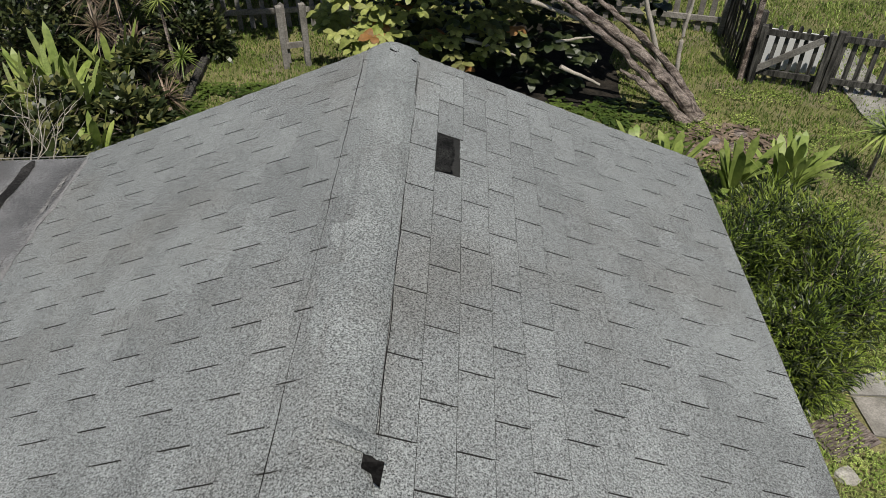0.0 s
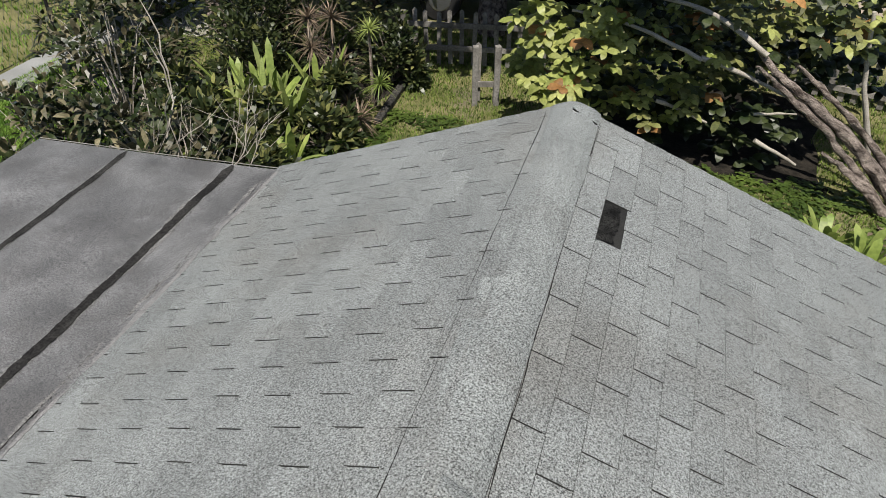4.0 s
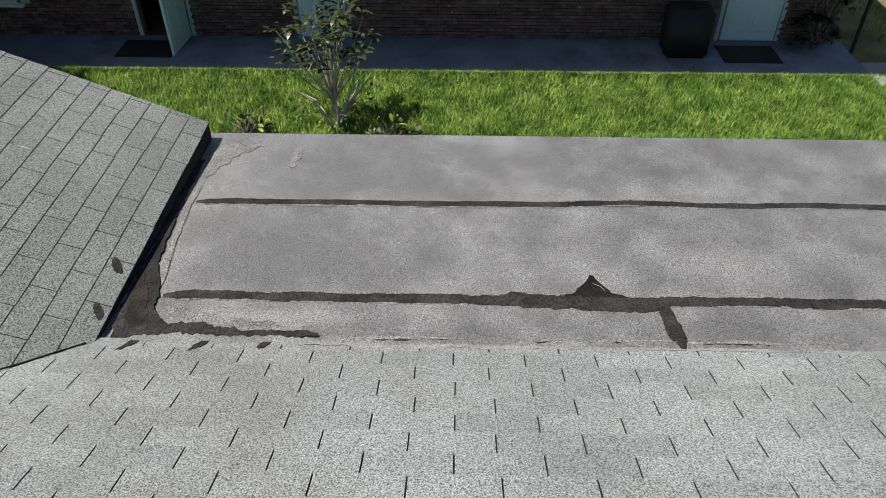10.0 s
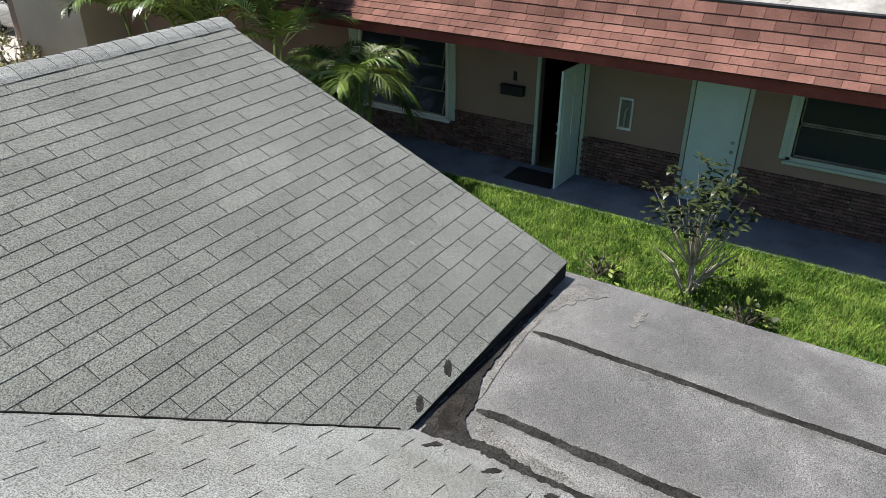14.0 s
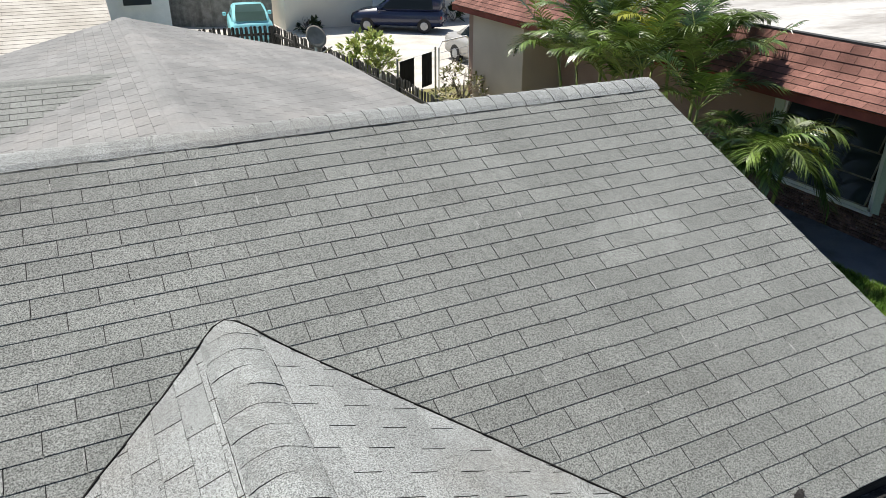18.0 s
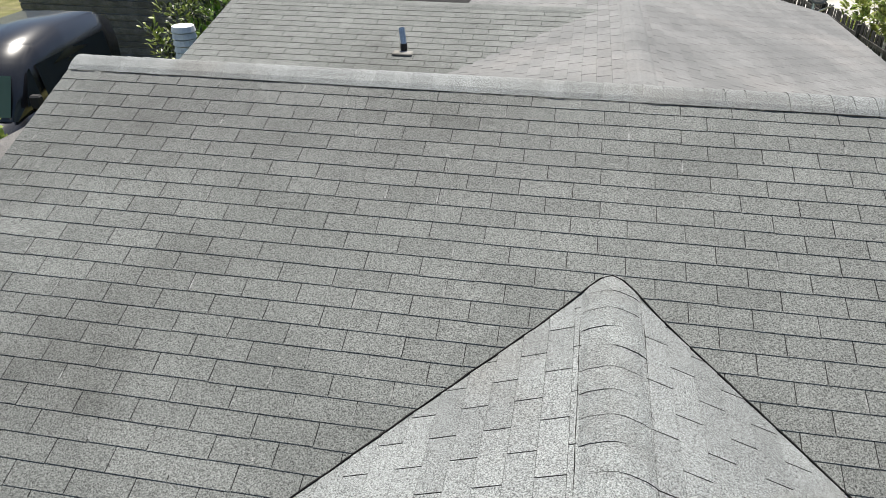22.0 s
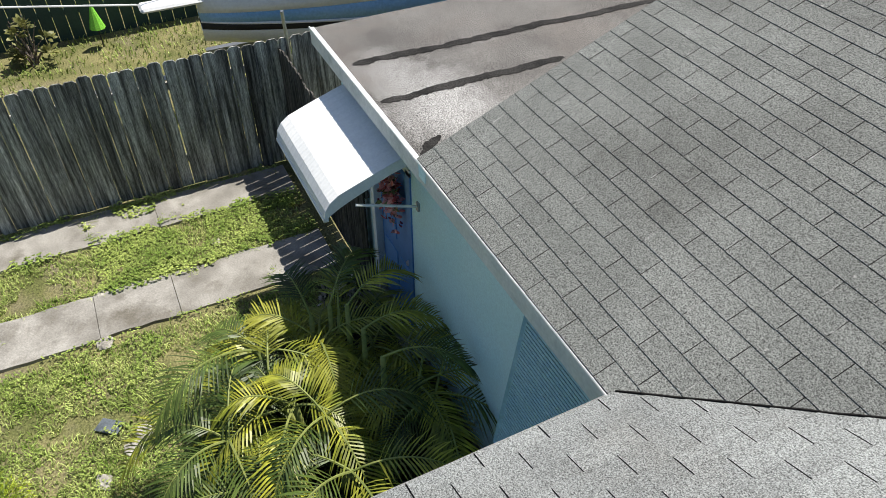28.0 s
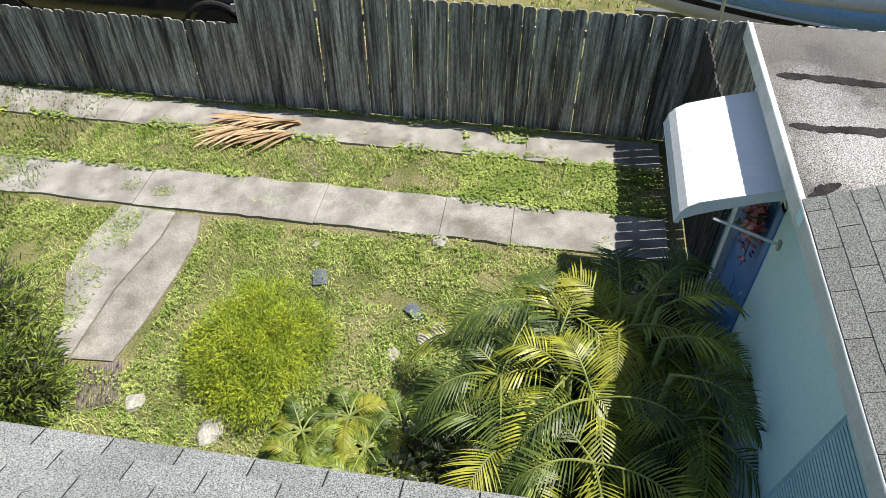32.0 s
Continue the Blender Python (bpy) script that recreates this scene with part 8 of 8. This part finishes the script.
# ---- green cottage and far yard on the east ----
gc = thing("green_cottage", "dark green clapboard cottage with purple window trim", "house", at=(16.5, -10.5, 0))
M_GREEN = mat("dark green clapboard", (0.025, 0.055, 0.045), (0.04, 0.075, 0.06), 0.7, 1.5, 30, 0.1, 0.1)
M_PURP = mat("dark purple trim", (0.06, 0.03, 0.05), (0.09, 0.045, 0.07), 0.6, 2, 30, 0.1, 0)
P(link("wall", boxbm((15.08, -11.1, 0), (22, -4.0, 3.0)), M_GREEN), gc)
for k in range(17):
    P(link("clapboard", boxbm((15.04 - 0.012 * (k % 2), -11.08, 0.1 + k * 0.17), (15.08, -4.0, 0.25 + k * 0.17)), M_GREEN), gc)
P(link("corner_board", boxbm((15.0, -11.14, 0), (15.1, -10.98, 3.0)), M_WHITE), gc)
P(link("roof", boxbm((14.7, -11.5, 3.0), (22.4, -3.6, 3.15)), M_SHM), gc)
P(link("window_frame", boxbm((15.0, -10.82, 0.58), (15.05, -9.72, 2.25)), M_PURP), gc)
for z0, z1 in ((0.74, 1.38), (1.44, 2.1)):
    P(link("pane", boxbm((14.985, -10.68, z0), (15.0, -9.86, z1)), M_GLASS), gc)
for lo, hi in (((-10.72, 0.68), (-10.66, 2.16)), ((-9.88, 0.68), (-9.82, 2.16)), ((-10.72, 1.38), (-9.82, 1.45)), ((-10.72, 2.1), (-9.82, 2.17)), ((-10.72, 0.67), (-9.82, 0.74))):
    P(link("sash", boxbm((14.965, lo[0], lo[1]), (14.99, hi[0], hi[1])), M_WHITE), gc)
bm = bmesh.new()
slab(bm, [(13.75, -9.15, 0), (13.75, -7.2, 0), (14.95, -7.0, 2.5), (14.85, -8.85, 2.5)], 0.03)
tagged(link("white_sheet", bm, M_WHITE), "white painted sheet leaning on the green cottage", "panel")
tagged(link("plywood_sheet", boxbm((-0.02, -0.35, 0), (0.02, 0.35, 1.7), 0.004, pose(14.95, -11.45, 0, 8, 12, 20)), M_DEAD), "brown plywood sheet leaning on the cottage corner", "plywood")
bm = bmesh.new()
bmesh.ops.create_icosphere(bm, subdivisions=3, radius=0.26, matrix=Matrix.Translation((15.75, -12.0, 0.18)))
for v in bm.verts:
    v.co += Vector((noise.noise(v.co * 4), noise.noise(v.co * 4 + Vector((5, 0, 0))), noise.noise(v.co * 4 + Vector((0, 5, 0))))) * 0.12
    v.co.z = max(0.0, v.co.z)
tagged(link("blue_tarp", bm, mat("blue plastic tarp", (0.06, 0.2, 0.5), (0.12, 0.3, 0.62), 0.4, 4)), "crumpled blue plastic tarp beside the cottage", "tarp")
st_ = thing("folding_stool", "pale folding stool standing on the far lawn", "stool", at=(17.2, -16.3, 0))
for sx in (-0.18, 0.18):
    for sy_ in (-1, 1):
        P(link("leg", tubebm([(17.2 + sx, -16.3 - 0.22 * sy_, 0), (17.2 + sx, -16.3 + 0.18 * sy_, 0.5)], 0.015, 6), M_WHITE), st_)
P(link("seat", boxbm((16.95, -16.55, 0.5), (17.45, -16.05, 0.55), 0.01), M_CONCD), st_)
wt = thing("work_table", "low table loaded with pale boxes and red boards", "table", at=(19.5, -18.6, 0))
for dx in (-0.8, 0.8):
    for dy in (-0.35, 0.35):
        P(link("leg", boxbm((19.5 + dx - 0.03, -18.6 + dy - 0.03, 0), (19.5 + dx + 0.03, -18.6 + dy + 0.03, 0.7)), M_PICK), wt)
P(link("tabletop", boxbm((18.6, -19.0, 0.7), (20.4, -18.2, 0.75), 0.01), M_PICK), wt)
tagged(link("cardboard_box", boxbm((18.7, -18.85, 0.75), (19.3, -18.35, 1.1), 0.01), M_CONC), "pale cardboard box on the work table", "box")
tagged(link("red_board", boxbm((19.4, -18.9, 0.75), (20.3, -18.3, 0.8), 0.01), M_REDD), "red board lying on the work table", "board")
tagged(link("pavement_far_path", boxbm((13.6, -18.5, 0), (20, -17.6, 0.02)), M_CONC), "pale path beyond the cottage lawn", "path", kind="structure")
# dark fence beyond the boat
df = thing("far_fence", "dark green board fence beyond the boat", "fence", at=(12.5, 0, 0))
fb_ = board_mesh("board", 0.19, 1.9, 0.02, 0.01, M_GREEN)
for k in range(50):
    ob = new("board", fb_)
    ob.matrix_basis = pose(12.5, -5 + k * 0.2, 0, 0, 0, 0)
    P(ob, df)
for z in (0.4, 1.5):
    P(link("rail", boxbm((12.52, -5, z), (12.57, 5, z + 0.09)), M_GREEN), df)
dp = thing("brush_pile", "pile of dry palm debris behind the fence", "debris", at=(8.6, 2.9, 0))
lv, rr = Leaves(), random.Random(171)
for k in range(160):
    lv.leaf(Vector((rr.uniform(8.2, 9.0), rr.uniform(2.3, 3.4), rr.uniform(0.05, 0.4))), rnd_dir(rr, -0.1, 0.5), Vector((0, 0, 1)), rr.uniform(0.3, 0.8), 0.03, 0.1, 3)
lv.make("dry_leaves", M_DEAD, dp)
shrub("van_bush", "leafy bright bush at the end of the low roof", (7.3, -7.4, 0), (0.42, 0.4, 1.95), 700, 0.15, 180, M_LILY, leafw=0.42)
for i, (x, y, h, r) in enumerate(((5.35, -13.3, 2.75, 1.15), (4.75, -13.1, 2.45, 0.85), (6.4, -13.5, 2.8, 1.2), (7.6, -13.9, 2.4, 1.1))):
    shrub("rear_hedge", "tall leafy sunlit hedge tree behind the rear roof", (x, y, 0), (r, 0.9, h), 2600, 0.17, 185 + i, M_LILY if i % 2 else M_BLADE, leafw=0.34, group="rear hedges", mixed=(M_LEAFD, 0.45))
# street-side greenery
shrub("mango_bush", "yellow-green broad-leaved bush by the rear fence", (-8.2, -22.6, 0), (0.95, 0.9, 1.28), 1500, 0.2, 195, M_BLADE2, leafw=0.42, mixed=(M_LEAFY, 0.55), tufts=46)
shrub("pale_shrub", "pale flowering shrub by the wire gate", (-9.6, -18.6, 0), (0.8, 0.7, 0.9), 700, 0.12, 196, M_LEAFO, leafw=0.5, mixed=(M_TWIG, 0.4))
for i, x in enumerate((-10.2, -15.4, -17.5, -20)):
    shrub("foundation_shrub", "low dark shrub against the cream house", (x + 1.1, -32.9, 0), (0.6, 0.4, 0.6), 160, 0.25, 197 + i, M_LEAFD, group="foundation shrubs")

# ---- rear picket fence, line and wire gate ----
def pickets(name, label, a, b, h, gap, w, material, seed, tops="dog", rails=(0.25, 0.75), group="picket fences"):
    f = thing(name, label, "fence", group, at=((a[0] + b[0]) / 2, (a[1] + b[1]) / 2, 0))
    A, B = Vector((a[0], a[1], 0)), Vector((b[0], b[1], 0))
    d = (B - A).normalized()
    yaw = math.degrees(math.atan2(d.y, d.x))
    rr = random.Random(seed)
    me = board_mesh("picket", w, h, 0.018, w * (0.28 if tops == "dog" else 0.48), material)
    n = int((B - A).length / gap)
    for k in range(n + 1):
        ob = new("picket", me)
        ob.matrix_basis = pose(*(A + d * (k * gap)).to_tuple()[:2], rr.uniform(0, 0.04), rr.uniform(-2, 2), rr.uniform(-2, 2), yaw - 90)
        P(ob, f)
    for r in rails:
        P(link("rail", boxbm((0, 0.012, h * r), ((B - A).length, 0.05, h * r + 0.085), 0, pose(A.x, A.y, 0, 0, 0, yaw)), material), f)
    m = max(2, int((B - A).length / 2.2) + 1)
    for k in range(m):
        q = A + d * ((B - A).length * k / (m - 1))
        P(link("post", boxbm((-0.045, 0.05, 0), (0.045, 0.14, h * 1.02), 0.006, pose(q.x, q.y, 0, 0, 0, yaw)), material), f)
    return f


pickets("rear_fence", "dark weathered picket fence behind the rear roof", (-7.0, -14.0), (-7.08, -17.2), 1.2, 0.125, 0.1, M_FENCED, 201)
pickets("rear_fence", "dark weathered picket fence along the side yard", (-7.08, -17.2), (-6.27, -27.2), 1.2, 0.125, 0.1, M_FENCED, 202)
pickets("rear_fence", "dark weathered picket fence before the street", (-6.27, -27.2), (-2.6, -27.6), 1.2, 0.16, 0.11, M_FENCED, 203)
wl_ = thing("washing_line", "clothes line with dark washing hung out to dry", "washing line", at=(-8.2, -19.0, 0))
for x, y in ((-7.5, -18.4), (-9.2, -19.6)):
    P(link("post", tubebm([(x, y, 0), (x, y, 1.45)], 0.03, 8), M_METAL), wl_)
P(link("line", tubebm([(-7.5, -18.4, 1.35), (-9.2, -19.6, 1.35)], 0.008, 5), M_WHITE), wl_)
for t0, t1, z in ((0.05, 0.42, 0.55), (0.62, 0.9, 0.4)):
    A, B = Vector((-7.5, -18.4, 1.35)), Vector((-9.2, -19.6, 1.35))
    b = bmesh.new()
    n = 10
    rows_ = []
    for i in range(n + 1):
        p = A.lerp(B, t0 + (t1 - t0) * i / n)
        s = 0.03 * math.sin(i * 1.9)
        rows_.append((b.verts.new(p), b.verts.new((p.x + s, p.y + s, z))))
    for p, q in zip(rows_, rows_[1:]):
        b.faces.new((p[0], q[0], q[1], p[1]))
    bmesh.ops.solidify(b, geom=b.faces[:], thickness=0.008)
    P(link("washing", b, M_DARK), wl_)
wg = thing("wire_gate", "white tubular wire gate at the end of the yard", "gate", at=(-10.4, -20.6, 0))
P(link("gate_frame", tubebm([(-9.6, -20.2, 0.0), (-9.6, -20.2, 1.3), (-9.75, -20.3, 1.45), (-10.9, -20.9, 1.45), (-11.05, -21.0, 1.3), (-11.05, -21.0, 0.0)], 0.025, 8), M_WHITE), wg)
for k in range(5):
    P(link("wire", tubebm([(-9.6, -20.2, 0.25 + k * 0.22), (-11.05, -21.0, 0.25 + k * 0.22)], 0.008, 5), M_METAL), wg)

# ---- picket fences of the north garden ----
pickets("picket_fence", "weathered grey picket fence in shade", (-1.9, 11.75), (-4.25, 11.35), 0.95, 0.2, 0.075, M_PICK, 210, "point", (0.3, 0.72))
pickets("picket_gate", "two weathered gate boards standing ajar", (-2.36, 10.3), (-2.68, 10.2), 0.95, 0.3, 0.1, M_PICK, 211, "point", (0.3,))
pickets("picket_fence", "weathered grey picket fence behind the tree", (4.3, 11.56), (1.6, 12.3), 0.98, 0.19, 0.09, M_PICK, 212, "point", (0.2, 0.75))
pickets("picket_fence", "dark weathered picket fence beside the gate", (4.3, 11.5), (4.2, 10.02), 1.0, 0.14, 0.07, M_FENCED, 213, "point", (0.25, 0.72))
pickets("picket_gate", "weathered picket gate with diagonal brace", (5.14, 9.62), (4.3, 9.9), 0.88, 0.14, 0.055, M_FENCED, 214, "point", (0.16, 0.84))
bg = bpy.data.objects["picket_gate.001"]
P(link("brace", boxbm((0, -0.085, -0.045), (0.98, -0.055, 0.045), 0, pose(4.3, 9.9, 0.2, 0, -36, -18.4)), M_PICK), bg)
pickets("picket_fence", "weathered picket fence with diagonal brace beyond the gate", (9.2, 8.4), (5.24, 9.6), 0.92, 0.15, 0.065, M_FENCED, 215, "point", (0.16, 0.84))
tagged(link("gate_post", tubebm([(4.17, 9.93, 0), (4.2, 9.95, 1.85)], [0.06, 0.05], 4), M_BARK), "tall dark timber gate post", "post")
tagged(link("white_board", boxbm((0, 0, 0.12), (0.9, 0.03, 0.72), 0.008, pose(4.35, 10.15, 0, 0, 0, -18.4)), M_WHITE), "white board standing behind the gate", "board")
tagged(link("pavement_garden", boxbm((6.2, 9.0, -0.01), (8.5, 9.75, 0.03), 0.01), M_CONC), "short concrete slab before the gate", "pavement", kind="structure")
tagged(link("road_north", boxbm((3.2, 15.8, -0.01), (60, 24, 0.015)), mat("sandy gravel drive", (0.3, 0.24, 0.18), (0.42, 0.35, 0.27), 0.95, 1.2, 60, 0.3, 0.4)), "sandy tan gravel lane", "lane", kind="structure")
ed = thing("landscape_timber", "dark timber edging lying in the garden grass", "timber", at=(-3.9, 9.9, 0))
P(link("timber", boxbm((-0.06, -0.9, 0), (0.06, 0.9, 0.1), 0.01, pose(-3.92, 9.9, 0, 0, 0, 4)), M_FENCED), ed)
# deep shade trees to the north
for i, (x, y, s, h) in enumerate(((-7.5, 12.5, 1.5, 2.6), (-9.8, 12.0, 1.3, 2.2), (-5.8, 13.8, 1.3, 2.4), (-0.5, 13.4, 1.2, 1.8), (1.8, 12.6, 1.3, 2.2), (-12.2, 13.0, 1.6, 2.6))):
    shrub("shade_tree", "dense dark shade tree at the back of the garden", (x, y, 0), (s, s, h), 1500, 0.22, 220 + i, M_LEAFD, "tree", 20, leafw=0.42, group="shade trees", mixed=(M_LEAFO, 0.2))
def big_tree(name, label, at, h, r, seed, n):
    rr = random.Random(seed)
    t = thing(name, label, "tree", "canopy trees", at=at)
    c = Vector(at)
    P(link("trunk", tubebm([c, c + Vector((0.1, 0.05, h * 0.4)), c + Vector((0.2, 0.1, h * 0.75))], [0.28, 0.22, 0.12], 9), M_BARK), t)
    cl = []
    for k in range(16):
        d = rnd_dir(rr, -0.25, 0.9)
        e = c + Vector((d.x * r, d.y * r, h * 0.75 + d.z * r * 0.55))
        P(link("limb", tubebm([c + Vector((0.15, 0.08, h * 0.6)), c.lerp(e, 0.55) + Vector((0, 0, h * 0.33)), e], [0.09, 0.06, 0.02], 6), M_BARK), t)
        cl.append(e)
    lv = Leaves()
    for k in range(n):
        q = rr.choice(cl) + rnd_dir(rr, -1, 1) * r * 0.38 * rr.random() ** 0.5
        lv.leaf(q, rnd_dir(rr, -0.6, 0.8), Vector((rr.uniform(-0.6, 0.6), rr.uniform(-0.6, 0.6), 1)), rr.uniform(0.2, 0.34), 0.13, 0.3, 3, (0.5, 1, 0.8), 0.2)
    lv.make("crown", M_LEAFD, t)
    return t
# trees added for their shade; the crowns stay out of view
big_tree("added_canopy_tree", "added tree with unseen crown that shades the garden", (-3.2, 13.2, 0), 5.6, 3.0, 231, 5200)
big_tree("added_canopy_tree", "added tree with unseen crown that shades the side yard", (-8.2, 11.8, 0), 5.6, 2.6, 232, 4200)
tagged(link("rubble_patch", boxbm((-9.6, 11.3, -0.02), (-7.2, 13.0, 0.03), 0.01), M_STONE), "pale rubble on the ground in the shade", "rubble", kind="structure")

# ---- chain fence beside the apartments ----
cf = thing("chain_link_fence", "dark chain-link fence beside the apartments", "fence", at=(-12, 7, 0))
for x, y in ((-11.3, 6.3), (-11.05, 7.75), (-11.1, 10.2), (-11.2, 12.6), (-13.4, 6.3), (-15.6, 6.35)):
    P(link("post", tubebm([(x, y, 0), (x, y, 1.25)], 0.03, 8), M_DARK), cf)
P(link("rail", tubebm([(-11.05, 7.75, 1.22), (-11.1, 10.2, 1.22), (-11.2, 12.6, 1.22)], 0.02, 6), M_METAL), cf)
P(link("rail", tubebm([(-11.3, 6.3, 1.22), (-15.6, 6.35, 1.22)], 0.02, 6), M_METAL), cf)
wire = bmesh.new()
for k in range(28):
    y = 7.75 + k * 0.175
    tube(wire, [(-11.08, y, 0.05), (-11.08, y + 0.6, 1.2)], 0.003, 3)
    tube(wire, [(-11.08, y + 0.6, 0.05), (-11.08, y, 1.2)], 0.003, 3)
P(link("wire_mesh", wire, M_METAL), cf)
P(link("gate_leaf", tubebm([(-11.05, 7.7, 0.1), (-11.05, 7.7, 1.35), (-11.7, 7.2, 1.35), (-11.7, 7.2, 0.1), (-11.05, 7.7, 0.1)], 0.022, 6), M_DARK), cf)
cf.location.x += 0.42
bn = thing("storage_bin", "dark blue plastic crate with white lid and red label", "crate", at=(-11.55, 8.05, 0))
P(link("crate", boxbm((-11.8, 7.85, 0.02), (-11.3, 8.25, 0.42), 0.02), mat("navy plastic", (0.03, 0.05, 0.1), (0.05, 0.07, 0.14), 0.5)), bn)
P(link("lid", boxbm((-11.78, 7.87, 0.42), (-11.32, 8.23, 0.68), 0.05), M_WHITE), bn)
P(link("label_bar", boxbm((-11.7, 7.93, 0.67), (-11.62, 8.17, 0.688)), mat("red plastic", (0.5, 0.08, 0.08), (0.6, 0.12, 0.1), 0.5)), bn)
bn.location += Vector((0.7, -0.4, 0))
shrub("wall_plant", "dark climbing plant beside the last door", (-11.0, 5.75, 0), (0.35, 0.35, 1.3), 300, 0.14, 240, M_LEAFD, leafw=0.5)
for i, (x, y, a) in enumerate(((-7.75, 6.75, 20), (-7.3, 6.6, -35))):
    tagged(link("white_plastic_slat", boxbm((-0.04, -0.02, 0), (0.04, 0.02, 0.98), 0.004, pose(x, y, 0, 10, -12 + 20 * i, a)), M_WHITE), "white plastic slat sticking up in the thicket", "slat", "white slats")

wf = thing("plank_fence", "tall weathered grey plank fence behind the teal car", "fence", at=(-6.8, -41, 0))
pk = board_mesh("board", 0.19, 2.0, 0.02, 0.01, M_PICK)
for k in range(34):
    ob = new("board", pk)
    ob.matrix_basis = pose(-4.2 - k * 0.13, -43.2 + k * 0.08, 0, 0, 0, 58)
    P(ob, wf)
P(link("rail", boxbm((-5.2, -0.04, 1.5), (0.2, 0.0, 1.6), 0, pose(-4.2, -43.3, 0, 0, 0, -31.6)), M_PICK), wf)
wf.location += Vector((0.6, 6.0, 0))

lp = thing("leaning_picket_panel", "pale broken picket panel leaning in the far yard", "fence panel", at=(11.25, 2.1, 0))
lb = board_mesh("picket", 0.1, 1.35, 0.02, 0.03, M_PICK)
for k in range(9):
    ob = new("picket", lb)
    ob.matrix_basis = pose(11.5 - 0.02 * k, 1.75 + 0.13 * k, 0.0, 6 * ((k % 3) - 1), -14, 8)
    P(ob, lp)
for z in (0.35, 0.95):
    P(link("rail", boxbm((-0.03, 0, -0.04), (0.0, 1.2, 0.04), 0, pose(11.5 - z * 0.25, 1.7, z, 0, 0, 6)), M_WHITE), lp)
P(link("brace", boxbm((-0.03, 0, -0.05), (0.0, 1.3, 0.05), 0, pose(11.42, 1.75, 0.25, 38, 0, 6)), M_WHITE), lp)
bm = bmesh.new()
bmesh.ops.create_cone(bm, cap_ends=True, segments=10, radius1=0.12, radius2=0.02, depth=0.36, matrix=Matrix.Translation((12.0, 0.1, 0.5)))
gs = thing("garden_stake", "lime green plastic garden ornament on a thin stake", "ornament", at=(12.0, 0.1, 0))
P(link("ornament", bm, mat("lime green plastic", (0.2, 0.6, 0.05), (0.28, 0.7, 0.08), 0.5)), gs)
P(link("stake", tubebm([(12.0, 0.1, 0), (12.0, 0.1, 0.4)], 0.012, 6), M_DARK), gs)
shrub("small_shrub", "small leafy shrub by the dark fence", (11.85, 1.1, 0), (0.3, 0.3, 0.7), 160, 0.13, 260, M_LEAFO, leafw=0.5)
